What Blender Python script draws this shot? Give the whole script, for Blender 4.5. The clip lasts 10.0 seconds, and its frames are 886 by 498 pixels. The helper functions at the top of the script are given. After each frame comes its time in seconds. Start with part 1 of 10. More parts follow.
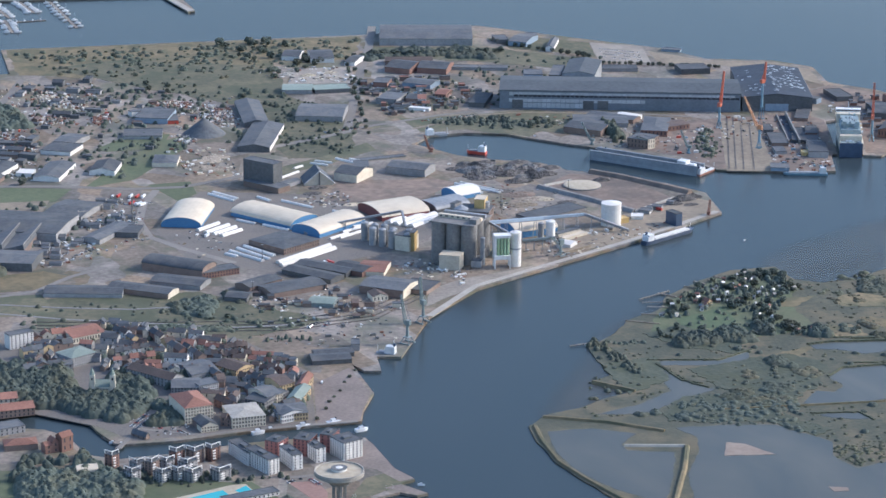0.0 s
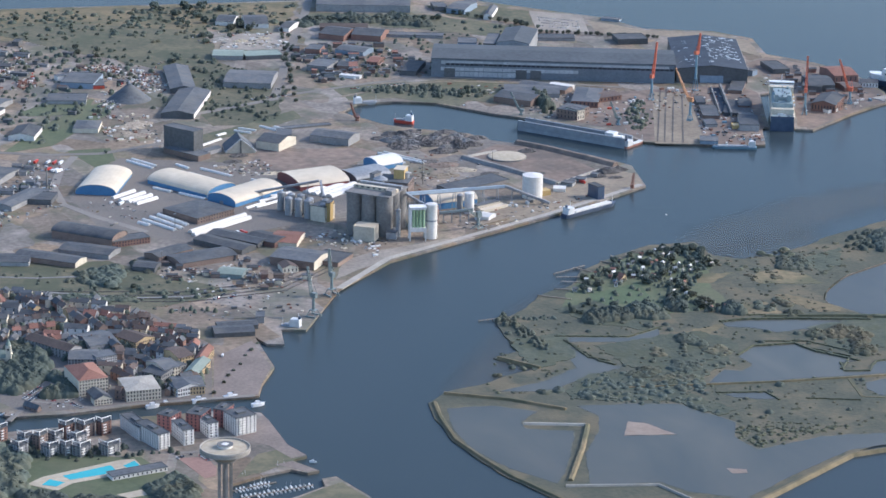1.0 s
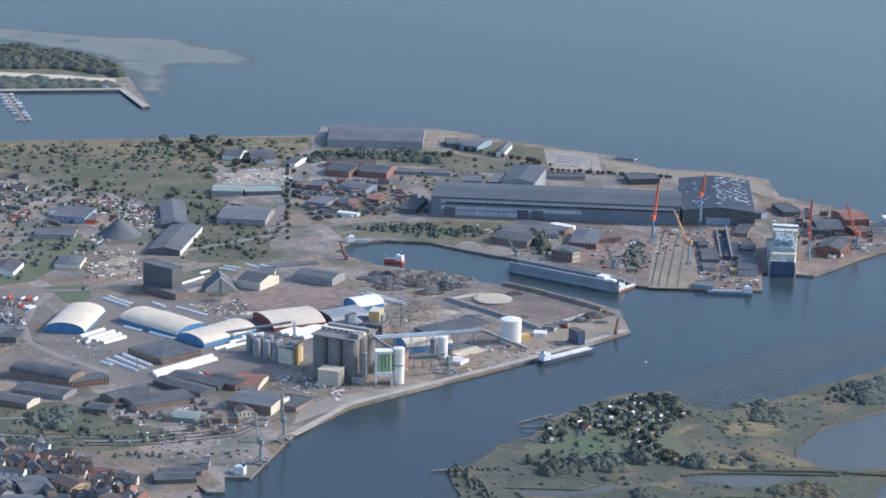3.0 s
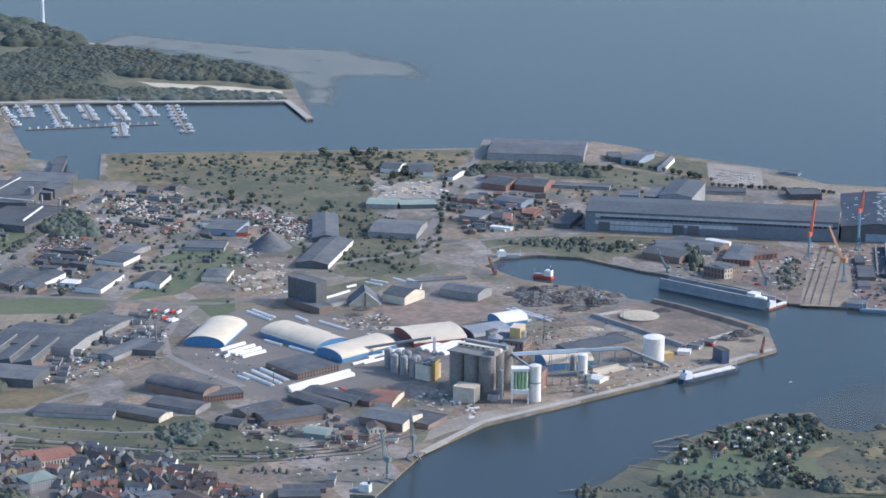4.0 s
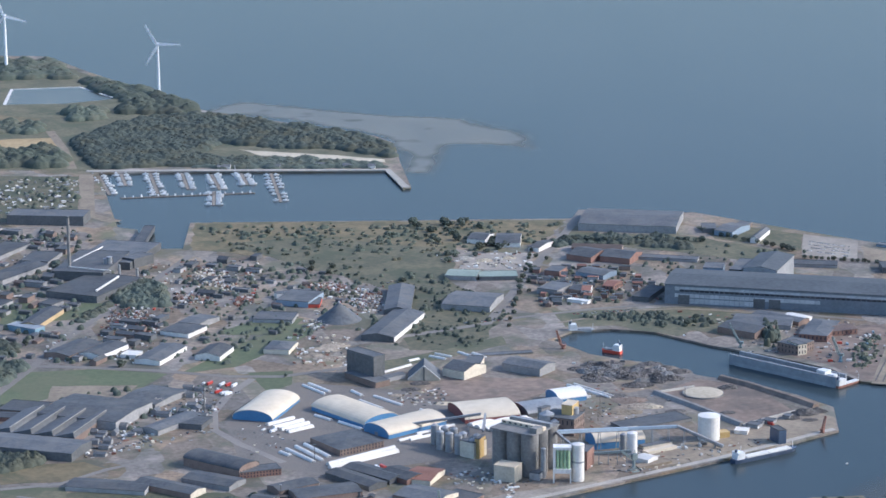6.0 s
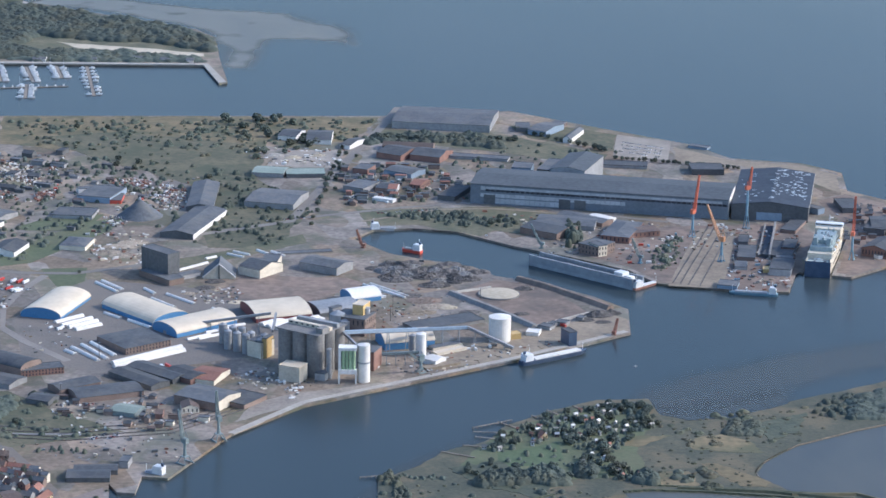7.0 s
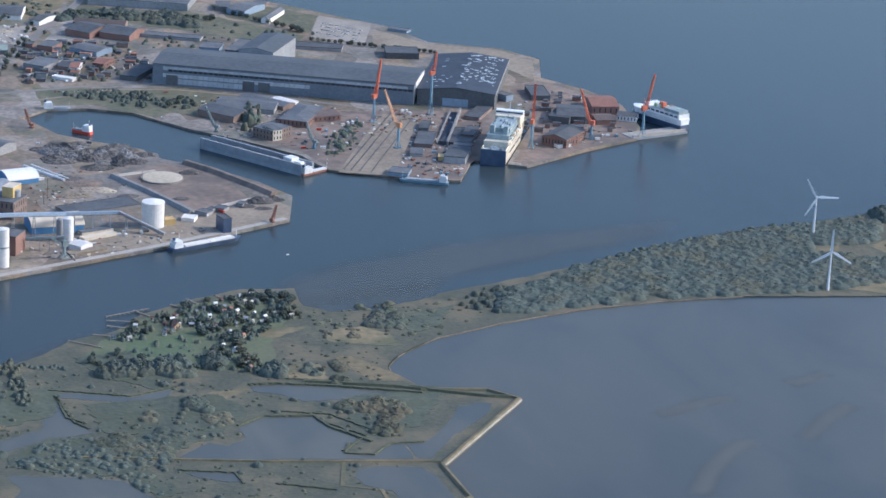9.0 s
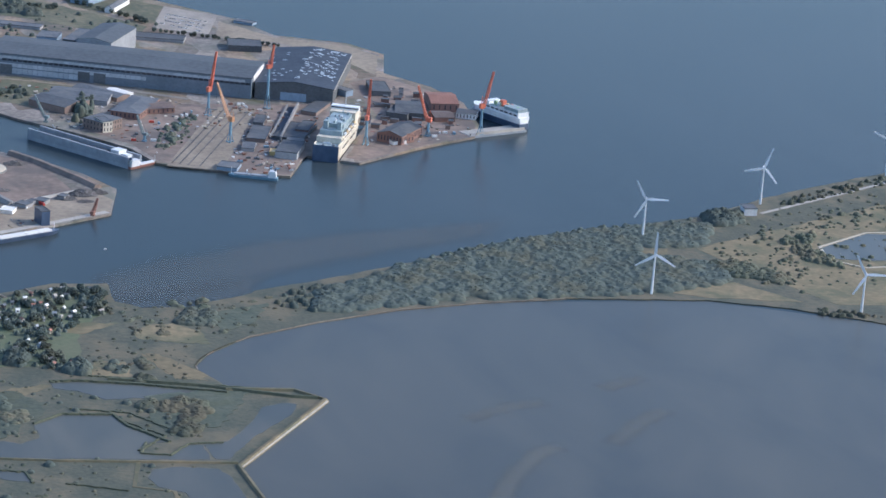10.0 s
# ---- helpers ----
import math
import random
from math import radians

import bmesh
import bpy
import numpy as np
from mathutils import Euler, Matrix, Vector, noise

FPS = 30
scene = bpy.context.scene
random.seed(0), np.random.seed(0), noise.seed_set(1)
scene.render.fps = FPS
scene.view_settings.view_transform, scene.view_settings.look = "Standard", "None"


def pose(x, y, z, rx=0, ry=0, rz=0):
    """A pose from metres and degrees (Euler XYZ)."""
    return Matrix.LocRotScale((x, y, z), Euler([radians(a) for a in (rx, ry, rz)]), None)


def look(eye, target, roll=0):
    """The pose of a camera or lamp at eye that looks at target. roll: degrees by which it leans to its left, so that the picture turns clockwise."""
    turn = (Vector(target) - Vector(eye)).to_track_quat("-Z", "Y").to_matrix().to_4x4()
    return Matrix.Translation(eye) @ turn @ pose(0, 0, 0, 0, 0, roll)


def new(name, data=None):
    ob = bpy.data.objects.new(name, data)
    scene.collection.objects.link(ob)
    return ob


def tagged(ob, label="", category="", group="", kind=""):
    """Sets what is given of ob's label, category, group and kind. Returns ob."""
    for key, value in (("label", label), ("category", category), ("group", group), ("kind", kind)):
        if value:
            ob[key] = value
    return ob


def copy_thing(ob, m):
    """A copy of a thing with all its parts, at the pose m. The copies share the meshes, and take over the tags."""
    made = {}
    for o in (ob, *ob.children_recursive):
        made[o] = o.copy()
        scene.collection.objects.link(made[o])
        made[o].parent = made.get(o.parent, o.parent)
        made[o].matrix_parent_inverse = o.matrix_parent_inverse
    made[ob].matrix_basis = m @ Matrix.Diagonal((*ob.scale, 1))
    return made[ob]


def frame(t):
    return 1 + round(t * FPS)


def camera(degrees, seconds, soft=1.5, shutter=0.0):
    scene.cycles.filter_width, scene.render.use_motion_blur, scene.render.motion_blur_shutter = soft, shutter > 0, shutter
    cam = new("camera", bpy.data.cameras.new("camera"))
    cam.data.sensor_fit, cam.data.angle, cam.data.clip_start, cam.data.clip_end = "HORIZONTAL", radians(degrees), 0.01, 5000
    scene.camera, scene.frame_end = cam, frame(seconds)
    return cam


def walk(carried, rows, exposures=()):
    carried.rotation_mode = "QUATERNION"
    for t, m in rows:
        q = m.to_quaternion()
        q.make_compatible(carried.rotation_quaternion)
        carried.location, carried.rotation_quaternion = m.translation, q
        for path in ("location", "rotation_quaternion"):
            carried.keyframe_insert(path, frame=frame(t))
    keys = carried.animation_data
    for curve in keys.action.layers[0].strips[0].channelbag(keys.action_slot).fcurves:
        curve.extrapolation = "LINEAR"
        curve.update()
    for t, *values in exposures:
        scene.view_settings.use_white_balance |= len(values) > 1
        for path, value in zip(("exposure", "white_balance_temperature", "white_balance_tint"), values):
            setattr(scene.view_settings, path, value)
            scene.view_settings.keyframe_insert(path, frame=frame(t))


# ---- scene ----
cam = camera(18.181, 10.0, soft=1.6)
PATH = [
    (0.0, look((-482.32, -1154.28, 358.36), (-169.65, -247.11, 76.80), 0.389)),
    (0.5, look((-463.81, -1151.41, 358.05), (-148.21, -249.44, 63.36), 0.805)),
    (1.0, look((-445.30, -1148.52, 357.73), (-130.20, -246.27, 63.36), 1.119)),
    (1.5, look((-426.77, -1145.61, 357.40), (-114.76, -237.21, 79.10), 1.371)),
    (2.0, look((-408.23, -1142.68, 357.06), (-103.75, -227.06, 94.52), 1.502)),
    (2.2, look((-400.81, -1141.50, 356.92), (-100.36, -223.62, 97.63), 1.452)),
    (3.3, look((-359.96, -1134.93, 356.11), (-100.91, -201.64, 107.40), 1.179)),
    (3.5, look((-352.53, -1133.72, 355.96), (-108.47, -196.52, 106.76), 1.143)),
    (4.0, look((-333.94, -1130.67, 355.57), (-134.10, -182.79, 107.39), 0.461)),
    (4.5, look((-315.33, -1127.58, 355.17), (-157.85, -164.79, 135.55), -0.109)),
    (5.0, look((-296.70, -1124.46, 354.77), (-167.97, -158.23, 131.56), -0.416)),
    (5.2, look((-289.24, -1123.20, 354.61), (-167.46, -156.47, 129.64), -0.508)),
    (6.3, look((-248.19, -1116.16, 353.69), (-116.61, -151.06, 127.28), 0.018)),
    (6.5, look((-240.71, -1114.86, 353.52), (-98.28, -153.35, 118.53), 0.276)),
    (7.0, look((-222.01, -1111.57, 353.08), (-52.87, -161.58, 90.56), 0.955)),
    (7.5, look((-203.30, -1108.23, 352.65), (-13.34, -166.65, 74.55), 1.475)),
    (8.0, look((-184.56, -1104.85, 352.21), (20.01, -168.81, 65.87), 2.053)),
    (8.5, look((-165.80, -1101.41, 351.77), (51.90, -170.90, 57.24), 2.424)),
    (9.0, look((-147.02, -1097.91, 351.32), (83.70, -173.29, 48.27), 2.951)),
    (9.5, look((-128.21, -1094.37, 350.87), (115.56, -175.28, 41.28), 3.609)),
    (10.0, look((-109.39, -1090.76, 350.42), (153.95, -174.96, 47.18), 4.476)),
]
walk(cam, PATH, [(0.0, 0.6, 5390, 12), (2.5, 0.59, 5380, 12), (5.0, 0.56, 5310, 12), (9.0, 0.54, 5200, 12), (10.0, 0.54, 5200, 12)])

# ---- daylight: a low afternoon sun from the open water, a hazy summer sky ----
SUN_AZ, SUN_EL = 97.0, 32.0
world = bpy.data.worlds.new("sky")
scene.world = world
world.use_nodes = True
wn, wl = world.node_tree.nodes, world.node_tree.links
sky = wn.new("ShaderNodeTexSky")
sky.sky_type = "NISHITA"
sky.sun_disc = False
sky.sun_elevation, sky.sun_rotation = radians(SUN_EL), radians(SUN_AZ)
sky.air_density, sky.dust_density, sky.ozone_density = 1.3, 2.5, 2.0
wl.new(sky.outputs[0], wn["Background"].inputs[0])
wn["Background"].inputs[1].default_value = 0.15
sun = new("sun", bpy.data.lights.new("sun", "SUN"))
sun.data.energy, sun.data.angle, sun.data.color = 2.3, radians(0.53), (1.0, 0.83, 0.62)
sun_way = Vector((math.sin(radians(SUN_AZ)), math.cos(radians(SUN_AZ)), math.tan(radians(SUN_EL))))
sun.matrix_world = look(sun_way * 300, (0, 0, 0))

# ---- materials ----
def material(name, dark, light, fine=2.0, broad=0.08, rough=0.85, metal=0.0, bump=0.25, spread=0.12, broad_mix=0.5, third=None, blot=0.02, keep=0.8):
    """Two tones mixed by a fine and a broad noise, in metres; a third grows over them in blots; a little variation from object to object."""
    m = bpy.data.materials.new(name)
    m.use_nodes = True
    n, l = m.node_tree.nodes, m.node_tree.links
    b = n["Principled BSDF"]
    geo = n.new("ShaderNodeNewGeometry")
    a, c = n.new("ShaderNodeTexNoise"), n.new("ShaderNodeTexNoise")
    a.inputs["Scale"].default_value, a.inputs["Detail"].default_value = fine, 5
    c.inputs["Scale"].default_value, c.inputs["Detail"].default_value = broad, 4
    for t in (a, c):
        l.new(geo.outputs["Position"], t.inputs["Vector"])
    mix = n.new("ShaderNodeMix")
    mix.inputs[0].default_value = broad_mix
    l.new(a.outputs[0], mix.inputs[2]), l.new(c.outputs[0], mix.inputs[3])
    ramp = n.new("ShaderNodeValToRGB")
    ramp.color_ramp.elements[0].position, ramp.color_ramp.elements[1].position = 0.36, 0.64
    ramp.color_ramp.elements[0].color, ramp.color_ramp.elements[1].color = (*dark, 1), (*light, 1)
    l.new(mix.outputs[0], ramp.inputs[0])
    info, hsv = n.new("ShaderNodeObjectInfo"), n.new("ShaderNodeHueSaturation")
    rng = n.new("ShaderNodeMapRange")
    rng.inputs[3].default_value, rng.inputs[4].default_value = 1 - spread, 1 + spread
    l.new(info.outputs["Random"], rng.inputs[0]), l.new(rng.outputs[0], hsv.inputs["Value"])
    tone = ramp.outputs[0]
    if third:
        e, cover, over = n.new("ShaderNodeTexNoise"), n.new("ShaderNodeMapRange"), n.new("ShaderNodeMix")
        e.inputs["Scale"].default_value, e.inputs["Detail"].default_value, e.inputs["Roughness"].default_value = blot, 7, 0.65
        cover.inputs[1].default_value, cover.inputs[2].default_value, cover.inputs[4].default_value = 0.48, 0.6, keep
        over.data_type = "RGBA"
        over.inputs[7].default_value = (*third, 1)
        l.new(geo.outputs["Position"], e.inputs["Vector"]), l.new(e.outputs[0], cover.inputs[0])
        l.new(cover.outputs[0], over.inputs[0]), l.new(tone, over.inputs[6])
        tone = over.outputs[2]
    l.new(tone, hsv.inputs["Color"]), l.new(hsv.outputs[0], b.inputs["Base Color"])
    b.inputs["Roughness"].default_value, b.inputs["Metallic"].default_value = rough, metal
    if bump:
        bp = n.new("ShaderNodeBump")
        bp.inputs["Strength"].default_value, bp.inputs["Distance"].default_value = bump, 0.3
        l.new(a.outputs[0], bp.inputs["Height"]), l.new(bp.outputs[0], b.inputs["Normal"])
    return m


def foliage(name, dark, light, dry=None):
    """Leaves: tone by clump and by noise."""
    m = material(name, dark, light, 0.7, 0.09, 0.9, 0, 0.35, 0.3, third=dry, blot=0.05, keep=0.75)
    return m


def water(name, deep, pale, rough, ripple, broad=0.006, strength=0.12, spec=0.5):
    m = bpy.data.materials.new(name)
    m.use_nodes = True
    n, l = m.node_tree.nodes, m.node_tree.links
    b = n["Principled BSDF"]
    geo = n.new("ShaderNodeNewGeometry")
    big, small, ramp, bp = (n.new("ShaderNode" + k) for k in ("TexNoise", "TexNoise", "ValToRGB", "Bump"))
    warp = n.new("ShaderNodeMapping")
    warp.inputs["Scale"].default_value = (1, 0.45, 1)
    warp.inputs["Rotation"].default_value = (0, 0, 0.5)
    l.new(geo.outputs["Position"], warp.inputs[0]), l.new(warp.outputs[0], big.inputs["Vector"])
    l.new(geo.outputs["Position"], small.inputs["Vector"])
    big.inputs["Scale"].default_value, big.inputs["Detail"].default_value, big.inputs["Distortion"].default_value = broad, 3, 0.6
    small.inputs["Scale"].default_value, small.inputs["Detail"].default_value = ripple, 4
    ramp.color_ramp.elements[0].position, ramp.color_ramp.elements[1].position = 0.35, 0.75
    ramp.color_ramp.elements[0].color, ramp.color_ramp.elements[1].color = (*deep, 1), (*pale, 1)
    l.new(big.outputs[0], ramp.inputs[0]), l.new(ramp.outputs[0], b.inputs["Base Color"])
    bp.inputs["Strength"].default_value, bp.inputs["Distance"].default_value = strength, 0.3
    l.new(small.outputs[0], bp.inputs["Height"]), l.new(bp.outputs[0], b.inputs["Normal"])
    b.inputs["Roughness"].default_value, b.inputs["IOR"].default_value = rough, 1.33
    b.inputs["Specular IOR Level"].default_value = spec
    return m


SEA = water("sea_water", (0.036, 0.051, 0.058), (0.047, 0.060, 0.066), 0.2, 0.9, spec=0.2)
BAY = water("bay_water", (0.066, 0.072, 0.07), (0.094, 0.094, 0.082), 0.25, 1.2, 0.02, spec=0.3)


def shallows(name, deep, pale, most):
    """Water over sand or weed, clear towards the deep side by the mesh's own cover and a noise."""
    m = water(name, deep, pale, 0.3, 1.2, 0.03)
    n, l = m.node_tree.nodes, m.node_tree.links
    at, geo, e, mul, rng, clear, mix = (n.new("ShaderNode" + k) for k in ("Attribute", "NewGeometry", "TexNoise", "Math", "MapRange", "BsdfTransparent", "MixShader"))
    at.attribute_name = "cover"
    e.inputs["Scale"].default_value, e.inputs["Detail"].default_value = 0.035, 6
    mul.operation = "MULTIPLY"
    rng.inputs[1].default_value, rng.inputs[2].default_value, rng.inputs[4].default_value = 0.05, 0.4, most
    l.new(geo.outputs["Position"], e.inputs["Vector"]), l.new(e.outputs[0], mul.inputs[0]), l.new(at.outputs["Fac"], mul.inputs[1])
    l.new(mul.outputs[0], rng.inputs[0]), l.new(rng.outputs[0], mix.inputs[0]), l.new(clear.outputs[0], mix.inputs[1])
    l.new(n["Principled BSDF"].outputs[0], mix.inputs[2]), l.new(mix.outputs[0], n["Material Output"].inputs[0])
    return m


SHOAL = shallows("shallow_water", (0.158, 0.15, 0.124), (0.21, 0.192, 0.152), 0.86)
ALGAE = shallows("algae_water", (0.13, 0.13, 0.112), (0.18, 0.172, 0.138), 0.5)
WEED = shallows("weedy_shallow_water", (0.092, 0.098, 0.092), (0.12, 0.12, 0.108), 0.5)
FERRYDECK = material("ferry_deck_paint", (0.24, 0.3, 0.31), (0.38, 0.44, 0.44), 0.9, 0.3, 0.6, 0, 0.05)
POND = water("pond_water", (0.073, 0.079, 0.072), (0.118, 0.114, 0.092), 0.2, 1.2, 0.03, spec=0.3)
POOLWATER = water("pool_water", (0.05, 0.37, 0.42), (0.09, 0.46, 0.5), 0.1, 3.0)
YARD = material("yard_ground", (0.122, 0.1, 0.078), (0.285, 0.23, 0.178), 0.5, 0.045, third=(0.105, 0.108, 0.072), blot=0.035, keep=0.8)


def plots(mat, size, turn):
    """Lets the tone of a ground change from plot to plot, as yards that were surfaced at different times do."""
    n, l = mat.node_tree.nodes, mat.node_tree.links
    geo, mp, vor, sep, hue, ton = (n.new("ShaderNode" + k) for k in ("NewGeometry", "Mapping", "TexVoronoi", "SeparateColor", "HueSaturation", "MapRange"))
    vor.distance, vor.inputs["Scale"].default_value, vor.inputs["Randomness"].default_value = "MANHATTAN", 1 / size, 0.8
    mp.inputs["Rotation"].default_value, mp.inputs["Scale"].default_value = (0, 0, radians(turn)), (1.0, 0.6, 1.0)
    l.new(geo.outputs["Position"], mp.inputs[0]), l.new(mp.outputs[0], vor.inputs["Vector"]), l.new(vor.outputs["Color"], sep.inputs[0])
    ton.inputs[3].default_value, ton.inputs[4].default_value = 0.74, 1.28
    sat = n.new("ShaderNodeMapRange")
    sat.inputs[3].default_value, sat.inputs[4].default_value = 0.55, 1.35
    b = n["Principled BSDF"]
    l.new(b.inputs["Base Color"].links[0].from_socket, hue.inputs["Color"])
    l.new(sep.outputs[0], ton.inputs[0]), l.new(ton.outputs[0], hue.inputs["Value"]), l.new(sep.outputs[1], sat.inputs[0]), l.new(sat.outputs[0], hue.inputs["Saturation"])
    l.new(hue.outputs[0], b.inputs["Base Color"])


plots(YARD, 17.0, 30)
ASPHALT = material("asphalt", (0.112, 0.102, 0.092), (0.2, 0.178, 0.155), 1.0, 0.05, third=(0.16, 0.136, 0.112), blot=0.05, keep=0.6)
ROAD = material("road_asphalt", (0.17, 0.157, 0.142), (0.25, 0.226, 0.198), 1.0, 0.05)
PALEGRAVEL = material("pale_gravel", (0.21, 0.185, 0.158), (0.34, 0.3, 0.25), 0.7, 0.06)
PAVING = material("reddish_paving", (0.15, 0.122, 0.106), (0.235, 0.193, 0.167), 0.8, 0.06)
COALGROUND = material("brown_bare_ground", (0.15, 0.113, 0.09), (0.27, 0.205, 0.16), 0.3, 0.03, third=(0.10, 0.088, 0.078), blot=0.04, keep=0.7)
CONCRETE = material("concrete", (0.29, 0.27, 0.235), (0.42, 0.39, 0.34), 1.2, 0.15)
QUAYSTONE = material("quay_concrete", (0.28, 0.255, 0.222), (0.42, 0.385, 0.33), 1.0, 0.1)
DARKCONC = material("weathered_concrete", (0.16, 0.155, 0.15), (0.26, 0.25, 0.235), 1.0, 0.15)
GRASS = material("mown_grass", (0.08, 0.1, 0.052), (0.125, 0.142, 0.076), 0.5, 0.04, third=(0.13, 0.125, 0.075), blot=0.03, keep=0.5)
ROUGHGRASS = material("rough_grass", (0.08, 0.084, 0.052), (0.17, 0.15, 0.092), 0.4, 0.05, third=(0.075, 0.086, 0.05), blot=0.04)
DRYGRASS = material("dry_grass", (0.125, 0.106, 0.058), (0.23, 0.18, 0.1), 0.35, 0.05, third=(0.085, 0.09, 0.05), blot=0.045, keep=0.8)
MARSH = material("marsh_vegetation", (0.054, 0.063, 0.045), (0.104, 0.1, 0.067), 0.6, 0.07, third=(0.15, 0.122, 0.074), blot=0.035, keep=0.65, bump=0.6)
REED = material("reeds", (0.052, 0.062, 0.038), (0.1, 0.102, 0.058), 0.6, 0.05)
SAND = material("sand", (0.40, 0.34, 0.25), (0.56, 0.49, 0.37), 0.5, 0.05)
STRAW = material("stubble_field", (0.32, 0.23, 0.11), (0.44, 0.33, 0.18), 0.4, 0.05)
DIRT = material("trodden_earth", (0.175, 0.142, 0.105), (0.285, 0.235, 0.17), 0.5, 0.05)
MUD = material("pinkish_mud", (0.21, 0.16, 0.13), (0.31, 0.25, 0.2), 0.6, 0.1)
WHITE = material("white_sheet", (0.64, 0.61, 0.56), (0.78, 0.75, 0.7), 0.8, 0.1, 0.55, 0, 0.05, 0.05)
WHITEWALL = material("white_render", (0.62, 0.6, 0.57), (0.78, 0.76, 0.72), 0.8, 0.2, 0.8, 0, 0.05, 0.06)
CREAMROOF = material("cream_sheet_roof", (0.57, 0.485, 0.36), (0.68, 0.585, 0.445), 0.3, 0.08, 0.5, 0, 0.05, 0.04)
PANEL = material("pale_wall_panel", (0.36, 0.38, 0.4), (0.48, 0.5, 0.52), 0.8, 0.1, 0.6, 0, 0.05)
GLAZED = material("dirty_glazed_roof", (0.024, 0.033, 0.05), (0.055, 0.066, 0.085), 0.7, 0.15, 0.7, 0, 0.1)
BLUEWALL = material("blue_sheet_wall", (0.07, 0.19, 0.37), (0.11, 0.26, 0.46), 1.5, 0.1, 0.5, 0, 0.1, 0.06)
MAROON = material("maroon_sheet_wall", (0.16, 0.05, 0.05), (0.24, 0.08, 0.07), 1.5, 0.1, 0.5, 0, 0.1)
GREYSHEET = material("grey_sheet", (0.24, 0.25, 0.26), (0.36, 0.37, 0.38), 0.8, 0.1, 0.5, 0.2, 0.1)
DARKSHEET = material("dark_sheet", (0.08, 0.085, 0.09), (0.13, 0.135, 0.14), 0.8, 0.1, 0.6, 0, 0.1)
DARKROOF = material("dark_felt_roof", (0.05, 0.056, 0.065), (0.092, 0.1, 0.11), 0.6, 0.08, third=(0.12, 0.116, 0.11), blot=0.12, keep=0.5)
HALLROOF = material("hall_roof", (0.062, 0.073, 0.084), (0.095, 0.108, 0.12), 0.4, 0.05)
GREYROOF = material("grey_roof", (0.075, 0.083, 0.094), (0.138, 0.147, 0.158), 0.6, 0.08, third=(0.16, 0.155, 0.145), blot=0.12, keep=0.5)
BROWNROOF = material("brown_tile_roof", (0.078, 0.06, 0.054), (0.145, 0.108, 0.09), 1.2, 0.1, 0.85, 0, 0.3, 0.25)
REDROOF = material("red_tile_roof", (0.19, 0.09, 0.066), (0.29, 0.148, 0.108), 1.5, 0.15, 0.85, 0, 0.3, 0.2)
GREENROOF = material("green_copper_roof", (0.19, 0.235, 0.205), (0.27, 0.315, 0.275), 1.0, 0.1)
BRICK = material("red_brick_wall", (0.18, 0.105, 0.085), (0.265, 0.155, 0.12), 2.0, 0.2, 0.9, 0, 0.2, 0.15)
BROWNWALL = material("brown_brick_wall", (0.17, 0.12, 0.10), (0.25, 0.19, 0.155), 2.0, 0.2)
OCHREWALL = material("ochre_render", (0.46, 0.34, 0.18), (0.6, 0.46, 0.27), 1.0, 0.2, 0.85, 0, 0.1, 0.15)
CREAMWALL = material("cream_render", (0.52, 0.46, 0.36), (0.68, 0.62, 0.5), 1.0, 0.2, 0.85, 0, 0.1, 0.12)
GREYWALL = material("grey_wall", (0.24, 0.24, 0.24), (0.36, 0.355, 0.35), 1.0, 0.2, 0.85, 0, 0.1, 0.2)
YELLOW = material("yellow_sheet", (0.46, 0.32, 0.12), (0.58, 0.42, 0.18), 1.0, 0.2, 0.5, 0, 0.1)
PALEGREEN = material("pale_green_sheet", (0.30, 0.42, 0.25), (0.42, 0.54, 0.34), 1.0, 0.2, 0.5, 0, 0.1)
BLUEGREY = material("blue_grey_sheet", (0.20, 0.26, 0.33), (0.28, 0.35, 0.43), 1.0, 0.2, 0.5, 0, 0.1)
CRANERED = material("crane_red_paint", (0.52, 0.13, 0.07), (0.62, 0.19, 0.11), 1.0, 0.3, 0.5, 0, 0.05)
CRANEBLUE = material("crane_blue_paint", (0.14, 0.24, 0.31), (0.21, 0.32, 0.39), 1.0, 0.3, 0.5, 0, 0.05)
CRANEYELLOW = material("crane_yellow_paint", (0.48, 0.24, 0.12), (0.58, 0.32, 0.17), 1.0, 0.3, 0.5, 0, 0.05)
CRANEGREY = material("crane_grey_paint", (0.16, 0.2, 0.2), (0.24, 0.285, 0.285), 1.0, 0.3, 0.5, 0, 0.05)
SHIPWHITE = material("ship_white_paint", (0.62, 0.63, 0.63), (0.8, 0.8, 0.79), 0.6, 0.2, 0.4, 0, 0.02)
SHIPBLUE = material("ship_dark_blue_paint", (0.04, 0.062, 0.11), (0.07, 0.1, 0.155), 0.5, 0.2, 0.4, 0, 0.02)
SHIPGREY = material("ship_grey_paint", (0.22, 0.24, 0.265), (0.31, 0.335, 0.36), 0.5, 0.15, 0.5, 0, 0.02)
SHIPRED = material("ship_red_paint", (0.50, 0.07, 0.04), (0.62, 0.11, 0.07), 0.6, 0.2, 0.5, 0, 0.02)
SILOSTEEL = material("dull_silo_steel", (0.24, 0.25, 0.26), (0.35, 0.36, 0.37), 0.9, 0.2, 0.55, 0.25, 0.15)
STEEL = material("rusty_scrap", (0.06, 0.056, 0.054), (0.16, 0.145, 0.135), 0.9, 0.2, 0.7, 0.2, 0.8)
RUST = material("rusty_red_steel", (0.18, 0.085, 0.06), (0.28, 0.135, 0.095), 0.9, 0.2, 0.7, 0, 0.4)
